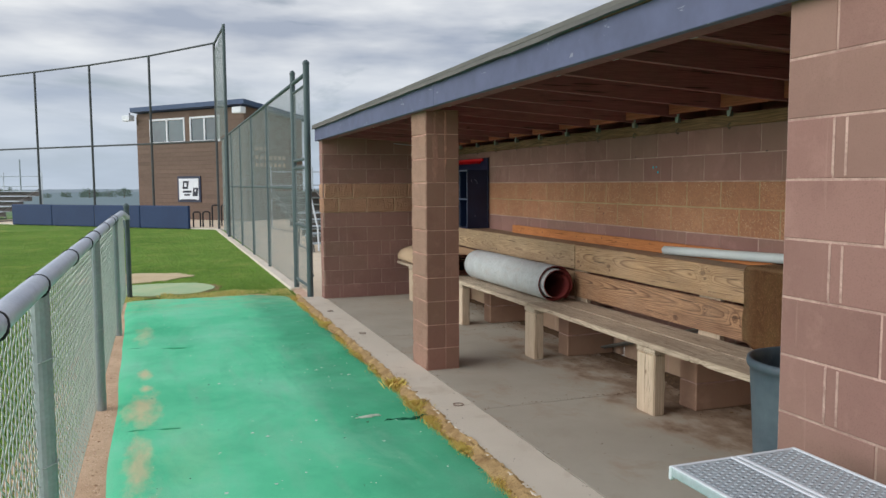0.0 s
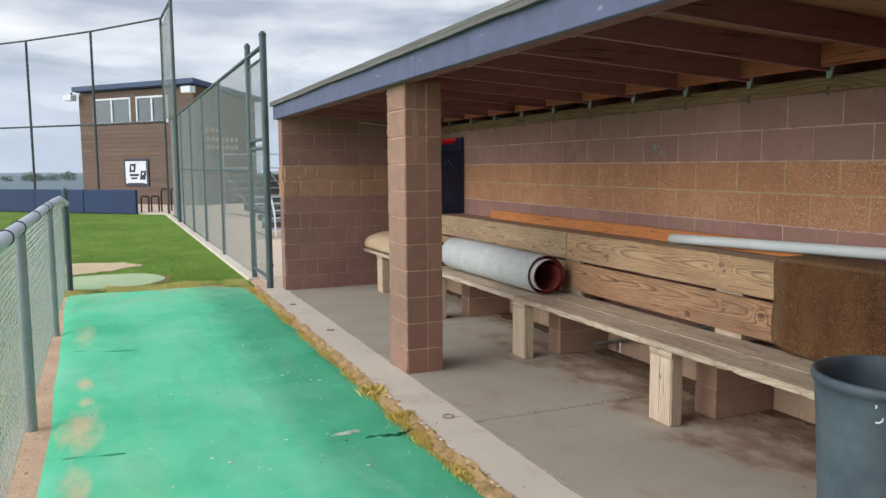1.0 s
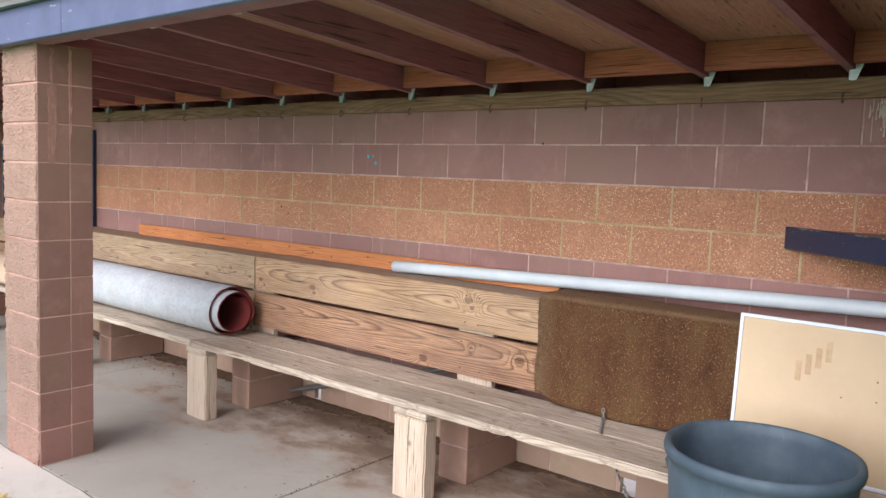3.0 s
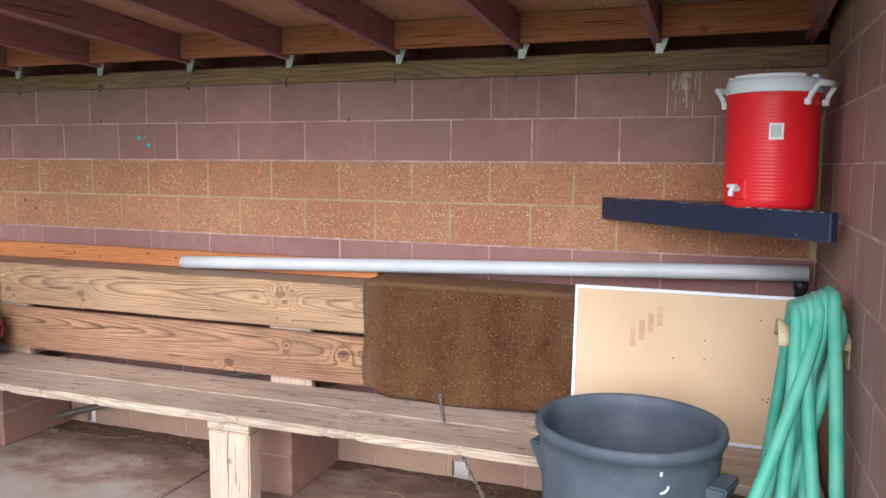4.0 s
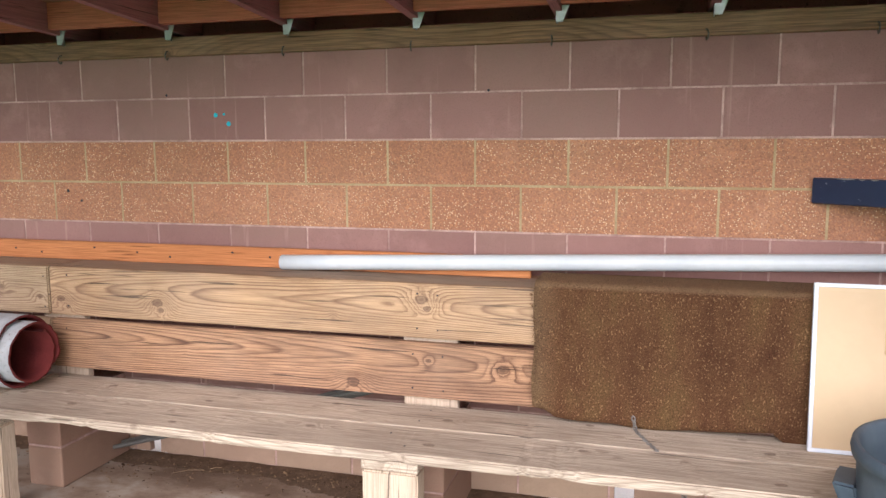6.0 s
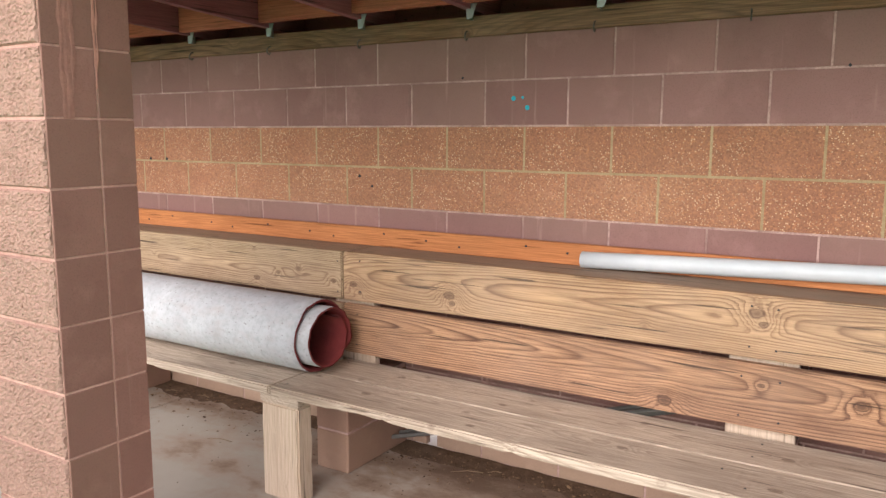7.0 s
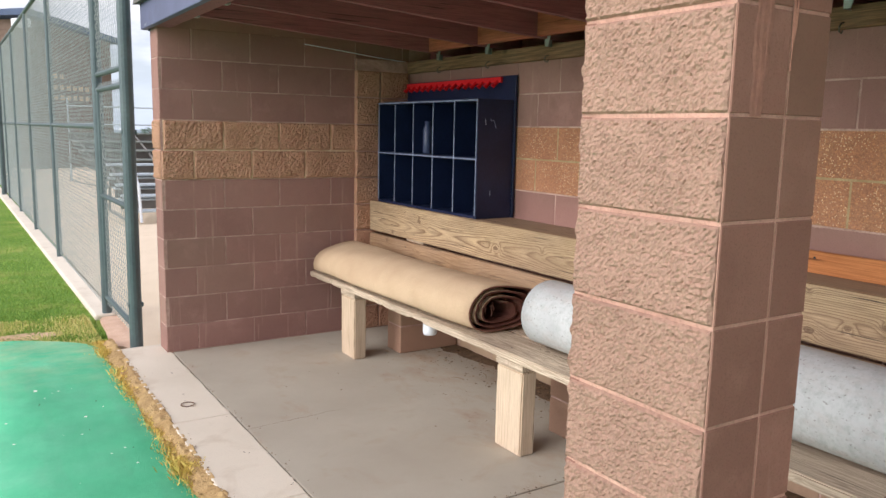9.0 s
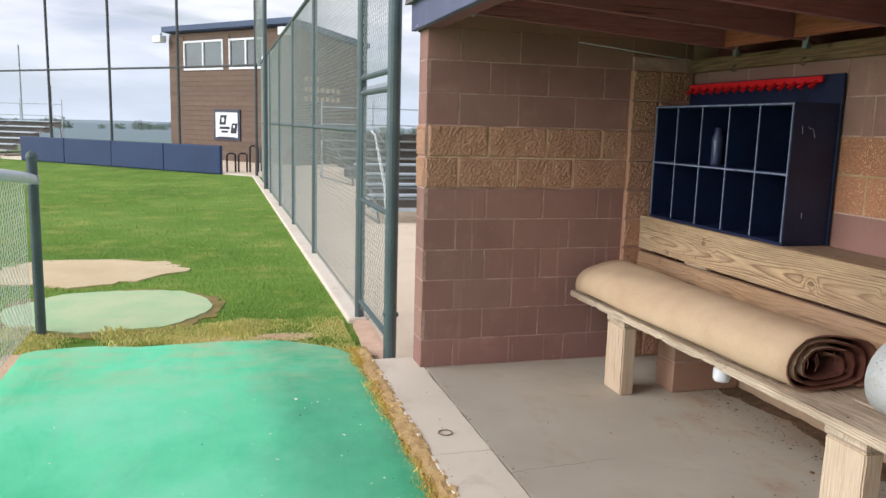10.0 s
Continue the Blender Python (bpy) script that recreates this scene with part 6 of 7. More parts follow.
# wire along the top of the end wall
tagged(part("wall_cable", tube([(3.02, 10.738, 2.175), (3.3, 10.738, 2.150), (3.6, 10.738, 2.12), (3.86, 10.738, 2.10)], 0.004, 6), WHITE), "thin white cable along the top of the end wall", "cable")
# paint spots and holes on the back wall
for y, z, r in ((5.735, 1.732, 0.012), (5.69, 1.735, 0.007), (5.667, 1.69, 0.012)):
    spot = part("paint_spot", lathe([(0, 0), (r, 0), (r * 0.9, 0.002), (0, 0.002)], 9), TEAL)
    spot.matrix_basis = pose(WALL_X + 0.0005, y, z, 0, -90, 0)
    tagged(spot, "small splash of turquoise paint on the block wall", "paint spot", "turquoise paint spots")
for y, z, r in ((6.61, 1.36, 0.009), (6.53, 1.31, 0.007), (8.1, 1.42, 0.01), (8.25, 1.42, 0.01), (6.0, 1.83, 0.006), (4.4, 1.82, 0.006)):
    spot = part("wall_hole", lathe([(0, 0), (r, 0), (r * 0.9, 0.002), (0, 0.002)], 9), DARKSTEEL)
    spot.matrix_basis = pose(WALL_X + 0.0005, y, z, 0, -90, 0)
    tagged(spot, "small dark plug hole in the block wall", "hole", "plug holes")
rng = random.Random(8)
splash = bmesh.new()
for k in range(34):
    y = 2.75 + rng.gauss(0, 0.035)
    z0 = 2.018 - abs(rng.gauss(0, 0.05))
    drop = 0.012 + 0.10 * rng.random() ** 2
    w = 0.0012 + 0.002 * rng.random()
    add_tube(splash, [(WALL_X, y, z0), (WALL_X, y + rng.gauss(0, 0.002), z0 - drop * 0.5), (WALL_X, y, z0 - drop)], [w * 0.6, w, w * 1.3], 5)
tagged(part("wall_splash", splash, SPLASH), "pale streaks of droppings below the timber plate", "stain", kind="stuff")


# ---- fences ----
def chain_link(name, a, b, z0, z1, parent, diag=0.072, wire=0.0018, material=None):
    """Woven zigzag wires between two plan points; every wire a thin three-sided tube."""
    ax, ay = a
    dx, dy = b[0] - ax, b[1] - ay
    length = math.hypot(dx, dy)
    ux, uy = dx / length, dy / length
    w = diag / 2
    n_p, n_z = int(length / w), int((z1 - z0) / w)
    i = np.arange(n_p)[:, None]
    k = np.arange(n_z + 1)[None, :]
    s = (i + ((k + i) % 2)) * w
    z = z0 + k * w + 0 * i
    off = np.where((k % 2) == 0, wire * 0.9, -wire * 0.9) + 0 * i
    cx, cy = ax + ux * s - uy * off, ay + uy * s + ux * off
    rings = []
    for t in (0.5, 2.6, 4.7):
        rings.append(np.stack([cx - uy * wire * math.cos(t) + ux * wire * math.sin(t), cy + ux * wire * math.cos(t) + uy * wire * math.sin(t), z], -1))
    verts = np.stack(rings, 2).reshape(-1, 3)
    base = (i * (n_z + 1) + k)[:, :-1].reshape(-1) * 3
    faces = np.concatenate([np.stack([base + p, base + q, base + 3 + q, base + 3 + p], -1) for p, q in ((0, 1), (1, 2), (2, 0))])
    ob = new(name, raw_mesh(name, verts.tolist(), faces.tolist(), material or WIRE))
    ob.parent = parent
    return ob


def post(parent, x, y, z0, z1, r, material, cap=True):
    o = part("post", tube([(x, y, z0), (x, y, z1)], r, 14), material, parent, smooth=False)
    if cap:
        part("post_cap", lathe([(r * 1.08, 0), (r * 1.12, 0.03), (r * 0.8, 0.055), (r * 0.3, 0.07), (0, 0.075)], 14, (x, y, z1 - 0.015)), material, o)
    return o


# low fence beside the carpet
low = empty("low_fence", (0, 0, 0), "waist-high galvanised chain-link fence with a thick top rail", "fence")


def low_x(y):
    return -0.435 - 0.0175 * y


TOP = 1.235
post_y = [-2.75, 0.25, 3.25, 6.17, 9.2]
for y in post_y:
    post(low, low_x(y), y, -0.1, TOP - 0.02, 0.035, GALV, cap=False)
end_post = post(low, -0.615, 12.25, -0.1, TOP + 0.05, 0.038, GREENPOST)
part("top_rail", tube([(low_x(-3.5), -3.5, TOP - 0.0), (low_x(0), 0, TOP), (low_x(3), 3, TOP + 0.004), (low_x(6), 6, TOP), (low_x(9.2), 9.2, TOP + 0.002), (low_x(11.4), 11.4, TOP - 0.012), (-0.622, 11.9, TOP - 0.06), (-0.615, 12.22, TOP - 0.10)], 0.039, 16), RAILM, low, smooth=True)
for y in (1.1, 2.35, 3.22, 4.4, 5.4, 6.14, 7.4, 8.6, 9.15):
    b = bmesh.new()
    x = low_x(y)
    add_tube(b, [(x + 0.042 * math.cos(t), y + 0.012 * math.sin(2 * t), TOP + 0.042 * math.sin(t)) for t in (2 * math.pi * k / 16 for k in range(16))], 0.004, 5, closed=True)
    part("rail_tie", b, DARKSTEEL, low, "dark tie wire round the rail")
for y in post_y:
    for z in (0.25, 0.55, 0.95):
        b = bmesh.new()
        x = low_x(y)
        add_tube(b, [(x + 0.039 * math.cos(t), y + 0.039 * math.sin(t), z + 0.012 * math.cos(t)) for t in (math.pi * (k / 10 - 0.6) for k in range(13))], 0.003, 5)
        part("post_tie", b, CLIP, low, "bright tie wire round the post")
chain_link("wire_mesh", (low_x(-3.5) - 0.042, -3.5), (-0.66, 12.2), 0.0, TOP - 0.04, low, wire=0.0024)
part("corner_sleeve", tube([(-0.615, 12.25, TOP - 0.14), (-0.615, 12.25, TOP - 0.07)], 0.046, 14), GALV, end_post)

# tall fence that runs on from the dugout, with a gate panel
tall = empty("tall_fence", (0, 0, 0), "tall grey-green chain-link fence on steel posts", "fence")
FX0, FX1 = 1.845, 1.76


def tall_x(y):
    return FX0 + (FX1 - FX0) * (y - 11.05) / 17.0


HT = 3.15
post(tall, tall_x(11.05), 11.05, -0.1, 3.28, 0.045, GREENPOST)
for k, y in enumerate((12.27, 15.55, 18.35, 21.15, 23.95, 26.4)):
    post(tall, tall_x(y), y, -0.1, 3.30 if k == 0 else HT, 0.040 if k == 0 else 0.032, GREENPOST, cap=k == 0)
part("top_rail", tube([(tall_x(11.05), 11.05, HT), (tall_x(28), 28, HT)], 0.03, 10), GREENPOST, tall, smooth=True)
part("middle_rail", tube([(tall_x(12.27), 12.27, 1.55), (tall_x(28), 28, 1.55)], 0.022, 8), GREENPOST, tall)
chain_link("wire_mesh", (tall_x(12.3), 12.3), (tall_x(28), 28), 0.02, HT - 0.03, tall, wire=0.0019, material=MESHM)
gate = empty("gate_panel", (0, 0, 0), "narrow chain-link panel between two fence posts", "gate")
for z, r in ((3.0, 0.02), (1.965, 0.022), (1.845, 0.022), (0.99, 0.02), (0.13, 0.022)):
    part("gate_rail", tube([(tall_x(11.1), 11.09, z), (tall_x(12.25), 12.23, z)], r, 8), GREENPOST, gate)
for y in (11.13, 12.2):
    part("gate_stile", tube([(tall_x(y), y, 0.13), (tall_x(y), y, 1.845)], 0.02, 8), GREENPOST, gate)
chain_link("wire_mesh", (tall_x(11.13), 11.13), (tall_x(12.25), 12.25), 0.06, 1.9, gate, wire=0.0021, material=MESHM)
chain_link("wire_mesh", (tall_x(11.13), 11.13), (tall_x(12.25), 12.25), 1.98, 3.05, gate, wire=0.0021, material=MESHM)
for z in (1.52, 0.3):
    part("hinge", box(tall_x(11.05) - 0.048, tall_x(11.05) + 0.055, 11.03, 11.08, z - 0.016, z + 0.016, 0.005), GREENPOST, gate, "rusty steel hinge band")

# backstop: tall posts and rails, then a wing that joins the tall fence
back = empty("backstop", (0, 0, 0), "very tall backstop fence of steel posts and rails behind home plate", "backstop")
BA, BB = Vector((1.69, 29.6)), Vector((-9.61, 40.6))
HB = (6.70, 6.47, 6.34, 6.27, 6.22, 6.18)
tops = []
for k, h in enumerate(HB):
    p = BA.lerp(BB, k / 5)
    tops.append(p)
    post(back, p.x, p.y, -0.1, h, 0.045, BACKPOST, cap=False)
for heights in (HB, (3.2, 3.17, 3.16, 3.15, 3.14, 3.13)):
    part("rail", tube([(p.x, p.y, z) for p, z in zip(tops, heights)], 0.035, 8), BACKPOST, back)
post(back, 1.72, 25.0, -0.1, 6.49, 0.05, GREENPOST, cap=False)
part("rail", tube([(1.72, 25.0, 6.42), (1.69, 29.6, 6.66)], 0.04, 8), GREENPOST, back)
chain_link("wire_mesh", (1.72, 25.05), (1.69, 29.5), 3.2, 6.4, back, diag=0.10, material=MESHM)

# padded low wall under the backstop
pad = empty("backstop_padding", (0, 0, 0), "low padded wall in royal-blue vinyl below the backstop", "padding")
d = (BB - BA).normalized()
s = 1.4
while s < 11.0:
    L = 2.45
    b = box(0.005, L - 0.005, -0.06, 0.06, 0.0, 0.87, 0.03, 2)
    p = BA + d * s
    b.transform(Matrix.Translation((p.x, p.y, -0.05)) @ Matrix.Rotation(math.atan2(d.y, d.x), 4, "Z"))
    part("pad", b, PAD, pad)
    s += L
b = box(0, 16.0, -0.25, -0.05, -0.3, 0.04, 0.01)
p = BA - d * 0.4
b.transform(Matrix.Translation((p.x, p.y, -0.05)) @ Matrix.Rotation(math.atan2(d.y, d.x), 4, "Z"))
tagged(part("backstop_kerb", b, KERB), "pale concrete edge at the foot of the padded wall", "kerb", kind="structure")
b = box(-2.2, 16.0, -9.0, -0.26, -0.3, 0.0)
b.transform(Matrix.Translation((BA.x, BA.y, -0.045)) @ Matrix.Rotation(math.atan2(d.y, d.x), 4, "Z"))
tagged(part("pavement_back", b, PAVING), "pale concrete paving behind the backstop", "pavement", kind="structure")

# ---- press box ----
corner = Vector((3.30, 36.0))
along = Vector((-0.639, 0.769))
press = empty("press_box", (corner.x, corner.y, -0.05), "two-storey press box with brown lap siding and blue roof edge", "building")
press.rotation_euler = (0, 0, math.atan2(along.y, along.x))
PL, PD, PH, PB = 7.35, 3.8, 5.15, 4.75


# local x runs along the front, local -y into the building
def press_wall(name, pts_front, thick_dir):
    b = bmesh.new()
    a = [b.verts.new(p) for p in pts_front]
    c = [b.verts.new(Vector(p) + Vector(thick_dir)) for p in pts_front]
    b.faces.new(a)
    b.faces.new(c[::-1])
    for k in range(len(a)):
        j = (k + 1) % len(a)
        b.faces.new((a[k], c[k], c[j], a[j]))
    bmesh.ops.recalc_face_normals(b, faces=b.faces[:])
    return part(name, b, SIDING, press)


press_wall("wall", [(0, 0, 0), (PL, 0, 0), (PL, 0, PH), (0, 0, PH)], (0, -0.15, 0))
press_wall("wall", [(0, -0.15, 0), (0, -PD, 0), (0, -PD, PB), (0, -0.15, PH)], (0.15, 0, 0))
press_wall("wall", [(PL, -0.15, 0), (PL, -PD, 0), (PL, -PD, PB), (PL, -0.15, PH)], (-0.15, 0, 0))
press_wall("wall", [(0.15, -PD, 0), (PL - 0.15, -PD, 0), (PL - 0.15, -PD, PB), (0.15, -PD, PB)], (0, 0.15, 0))
# lap boards on the two faces that show
WINS = ((3.87, 6.36), (1.55, 3.53))
WZ0, WZ1 = 3.64, 4.84
rows_s = int(PH / 0.2)
for k in range(rows_s):
    z0, z1 = 0.2 * k, min(0.2 * k + 0.198, PH)
    cuts = [(0.0, PL)]
    if z1 > WZ0 and z0 < WZ1:
        cuts = [(0.0, WINS[1][0]), (WINS[1][1], WINS[0][0]), (WINS[0][1], PL)]
    for x0, x1 in cuts:
        part("siding_board", box(x0, x1, 0.003, 0.03, z0, z1, 0.008), SIDING, press)
    top = min(z1, PB + 0.05)
    if top > z0 + 0.05:
        part("siding_board", box(-0.03, -0.003, -PD, 0.0, z0, top, 0.008), SIDING, press)
b = bmesh.new()
vs = []
for x in (-0.3, PL + 0.05):
    for y, z in ((0.35, PH + 0.08), (0.35, PH + 0.29), (-PD - 0.3, PB + 0.17), (-PD - 0.3, PB - 0.03)):
        vs.append(b.verts.new((x, y, z)))
for f in ((0, 1, 2, 3), (7, 6, 5, 4), (0, 4, 5, 1), (1, 5, 6, 2), (2, 6, 7, 3), (3, 7, 4, 0)):
    b.faces.new([vs[i] for i in f])
bmesh.ops.recalc_face_normals(b, faces=b.faces[:])
part("roof", b, mottled("roof_blue", rgb(62, 82, 116), rgb(74, 92, 124), 0.8, 10, 0.6), press, "blue painted flat roof edge")
for x0, x1 in WINS:
    win = part("window", box(x0 + 0.1, x1 - 0.1, 0.0, 0.01, WZ0 + 0.1, WZ1 - 0.1), GLASSY, press, "sliding window in a white frame")
    for a in ((x0, x1, WZ0, WZ0 + 0.09), (x0, x1, WZ1 - 0.09, WZ1), (x0, x0 + 0.09, WZ0 + 0.09, WZ1 - 0.09), (x1 - 0.09, x1, WZ0 + 0.09, WZ1 - 0.09), ((x0 + x1) / 2 - 0.05, (x0 + x1) / 2 + 0.05, WZ0 + 0.09, WZ1 - 0.09)):
        part("window_frame", box(a[0], a[1], 0.0, 0.06, a[2], a[3], 0.01), WHITE, win)
sign = part("sign", box(2.88, 4.46, 0.03, 0.08, 0.83, 2.06, 0.01), NAVY, press, "white team sign in a navy frame")
part("sign_face", box(3.0, 4.34, 0.08, 0.1, 0.94, 1.95, 0.004), WHITE, sign)
INK = mottled("sign_ink", rgb(30, 36, 52), rgb(40, 46, 62), 2, 20, 0.6, vary=0)
for x0, x1, z0, z1, lean in ((3.72, 4.1, 1.46, 1.84, 0.08), (3.08, 3.42, 1.12, 1.52, 0.08), (3.5, 4.1, 1.28, 1.38, 0.05), (3.6, 4.0, 1.14, 1.22, 0.03), (3.15, 4.2, 0.92, 0.97, 0.0)):
    m = box(x0, x1, 0.1, 0.106, z0, z1, 0.001)
    for v in m.verts:
        v.co.x -= lean * (v.co.z - z0) / (z1 - z0)
    part("sign_mark", m, INK, sign)
part("sign_mark", box(3.80, 3.95, 0.106, 0.11, 1.56, 1.74, 0.001), WHITE, sign)
part("sign_mark", box(3.16, 3.26, 0.106, 0.11, 1.34, 1.44, 0.001), WHITE, sign)
for x, y in ((7.55, 0.35), (-0.1, 0.45)):
    lamp = part("floodlight", box(x - 0.28, x + 0.28, y - 0.16, y + 0.16, PH - 0.35, PH - 0.07, 0.03, 2), WHITE, press, "white floodlight under the eaves")
    part("lamp_arm", tube([(x, y - 0.1, PH - 0.1), (x, y - 0.1, PH + 0.05)], 0.03, 8), DARKSTEEL, lamp)
# pale unreadable lettering on the side wall
for r, (z, n) in enumerate(((3.3, 3), (2.9, 7), (2.55, 7))):
    for k in range(n):
        part("letter_bar", box(-0.05, -0.031, -0.75 - 0.30 * k, -0.57 - 0.30 * k, z - 0.09, z + 0.08, 0.004), FELT_TAN, press)

# bicycle rack and bench slab by the press box
rack = empty("bike_rack", (1.3, 31.6, 0), "dark steel bicycle rack of bent hoops on the paving", "bike rack")
for k in range(4):
    x = -0.45 + 0.36 * k
    part("hoop", tube([(x, 0.1 * k, -0.04), (x, 0.1 * k, 0.75 if k > 1 else 0.5), (x + 0.06, 0.1 * k, 0.8 if k > 1 else 0.55), (x + 0.2, 0.1 * k, 0.8 if k > 1 else 0.55), (x + 0.26, 0.1 * k, 0.7 if k > 1 else 0.5), (x + 0.26, 0.1 * k, -0.04)], 0.03, 8), DARKSTEEL, rack)

# ---- bleachers ----
# grey of the bleacher frames and of the panels that imitate shadowed gaps
GAP_FRAME_GREY = mottled("gap_frame_grey", rgb(128, 124, 120), rgb(104, 100, 98), 3, 40, 0.6)
def bleachers(name, x, y, turn, length, rows, label, mat_plank, rise=0.2, run=0.6, rails=True):
    top = empty(name, (x, y, -0.03), label, "bleachers")
    top.rotation_euler = (0, 0, radians(turn))
    for r in range(rows):
        z = 0.25 + rise * r * 1.15
        part("seat_plank", box(0, length, run * r, run * r + 0.26, z + 0.16, z + 0.2, 0.008), mat_plank, top)
        # added panel whose grey stands for the shadow between two planks
        part("riser", box(0, length, run * r + 0.262, run * r + 0.272, z - 0.05, z + 0.155), GAP_FRAME_GREY, top, "grey panel standing in for the shadowed gap between planks")
        part("foot_plank", box(0, length, run * r - 0.3, run * r - 0.05, z - 0.06, z - 0.02, 0.008), mat_plank, top)
    n = max(2, round(length / 1.8))
    for k in range(n + 1):
        xx = 0.1 + (length - 0.2) * k / n
        part("frame", tube([(xx, -0.3, 0.0), (xx, run * rows, 0.0), (xx, run * rows - 0.3, 0.3 + rise * rows * 1.15), (xx, -0.1, 0.28), (xx, -0.3, 0.0)], 0.025, 6), GAP_FRAME_GREY, top)
        if not rails:
            continue
        part("rear_post", tube([(xx, run * rows - 0.1, 0.0), (xx, run * rows - 0.05, 1.15 + rise * rows * 1.15)], 0.022, 6), ALU, top)
    for z in (0.45, 0.95) if rails else ():
        part("guard_rail", tube([(0.1, run * rows - 0.05, z + rise * rows * 1.15), (length - 0.1, run * rows - 0.05, z + rise * rows * 1.15)], 0.02, 6), ALU, top)
    return top


stand = bleachers("bleachers", 3.12, 18.8, 0, 5.7, 4, "aluminium spectator bleachers on the paving behind the fence", ALU, 0.13, 0.5, False)
part("end_rail", tube([(0.22, -0.3, 0.03), (0.2, -0.28, 0.6), (0.05, -0.1, 1.46), (0.02, 0.1, 1.52)], 0.022, 8), WHITE, stand, "white painted end rail")
bleachers("bleachers", 3.9, 26.5, 8, 5.0, 5, "weathered grey spectator bleachers beside the press box", mottled("dull_plank", rgb(140, 144, 138), rgb(118, 122, 118), 3, 40, 0.7))
bleachers("bleachers", -11.2, 42.5, -30, 4.5, 5, "pale metal bleachers far off beyond the backstop", ALU)

# thin poles far beyond the field
for x, y, h in ((-10.4, 56.0, 5.5), (-9.6, 60.0, 3.4), (7.2, 30.5, 3.2), (9.0, 33.0, 3.4)):
    tagged(part("field_pole", tube([(x, y, -0.4), (x, y, h)], 0.045, 8), GALV), "thin grey metal pole standing beyond the field", "pole", "far poles")


# ---- aluminium table by the store wall ----
table = empty("aluminium_table", (1.60, 0.6, 0), "perforated aluminium plank table standing by the block wall", "table")
TX = ((-0.235, -0.005), (0.008, 0.236))
for x0, x1 in TX:
    b = box(x0, x1, -1.6, 1.36, 0.725, 0.755, 0.006, 2)
    pl = part("plank", b, ALU, table)
    verts, faces = [], []
    nx, ny = 9, 42
    for i in range(nx):
        for j in range(ny):
            cx = x0 + 0.028 + (x1 - x0 - 0.056) * i / (nx - 1)
            cy = 1.335 - 0.024 * j - (0.012 if i % 2 else 0)
            n0 = len(verts)
            for k in range(6):
                t = math.pi / 3 * k
                verts.append((cx + 0.0105 * math.cos(t), cy + 0.0085 * math.sin(t), 0.7555))
            for k in range(6):
                t = math.pi / 3 * k
                verts.append((cx + 0.0065 * math.cos(t), cy + 0.005 * math.sin(t), 0.7585))
            for k in range(6):
                j2 = (k + 1) % 6
                faces.append((n0 + k, n0 + j2, n0 + 6 + j2, n0 + 6 + k))
    o = new("tread", raw_mesh("tread", verts, faces, ALU))
    o.parent = pl
    tagged(o, kind="stuff")
    part("edge_trim", box(x0, x0 + 0.012, -1.6, 1.36, 0.752, 0.7585, 0.002), WHITE, pl)
    part("edge_trim", box(x1 - 0.012, x1, -1.6, 1.36, 0.752, 0.7585, 0.002), WHITE, pl)
part("end_cap", box(-0.238, 0.238, 1.352, 1.364, 0.715, 0.757, 0.003), WHITE, table)
for y in (1.0, -1.2):
    part("table_leg", tube([(-0.2, y, -0.02), (-0.12, y, 0.72), (0.12, y, 0.72), (0.2, y, -0.02)], 0.022, 8), ALU, table)


# ---- grass and far land ----
def blades(name, count, place, height, material, label, seed, width=0.004):
    rng = random.Random(seed)
    verts, faces = [], []
    for k in range(count):
        x, y, z, m = place(rng)
        h = height * m * rng.uniform(0.5, 1.2)
        a = rng.uniform(0, 6.28)
        lean = rng.uniform(0.1, 0.9) * h
        bx, by = rng.uniform(-1, 1) * lean, rng.uniform(-1, 1) * lean
        wx, wy = width * math.cos(a), width * math.sin(a)
        n0 = len(verts)
        verts += [(x - wx, y - wy, z), (x + wx, y + wy, z), (x + bx * 0.4 + wx * 0.7, y + by * 0.4 + wy * 0.7, z + h * 0.65), (x + bx, y + by, z + h)]
        faces += [(n0, n0 + 1, n0 + 2), (n0, n0 + 2, n0 + 3)]
    return tagged(new(name, raw_mesh(name, verts, faces, material)), label, "grass", kind="stuff")


def kerb_place(r):
    while True:
        y = r.uniform(2.2, 11.4)
        if 1.3 * noise.noise(Vector((y * 2.3, 1, 0))) + 0.5 > r.random():
            break
    return min(1.71, 1.655 + r.gauss(0, 0.036)), y, -0.04, 0.35 + 1.5 * max(0, noise.noise(Vector((y * 3.1, 5, 0))) + 0.1)


def end_place(r):
    while True:
        x, y = r.uniform(-1.2, 1.68), 11.1 + 1.3 * r.random() ** 1.3
        edge = 11.72 - max(0, x - 0.9) ** 2 * 0.85 + 0.12 * noise.noise(Vector((x * 2.2, 1, 4)))
        if y > edge and noise.noise(Vector((x * 1.8, y * 1.8, 6))) + 0.35 > r.random() * 0.7:
            return x, y, -0.055, 0.6 + 1.2 * max(0, noise.noise(Vector((x * 3, y * 3, 1))))


def lawn_place(r):
    while True:
        y = 11.6 + 20 * r.random() ** 2.1
        x = r.uniform(-4.5 - 0.15 * (y - 11.6), 1.72 - 0.0095 * (y - 12.2))
        if y < 11.95 - 0.5 * max(0, x - 0.6) or ((x + 0.2) / 0.86) ** 2 + ((y - 12.95) / 0.78) ** 2 < 1 or ((x + 0.72) / 0.95) ** 2 + ((y - 14.77) / 0.68) ** 2 < 1:
            continue
        return x, y, -0.065, 1.0


def field_place(r):
    y = r.uniform(1.0, 12.0)
    return low_x(y) - 0.12 - 3.2 * r.random() ** 1.5, y, -0.065, 1.0


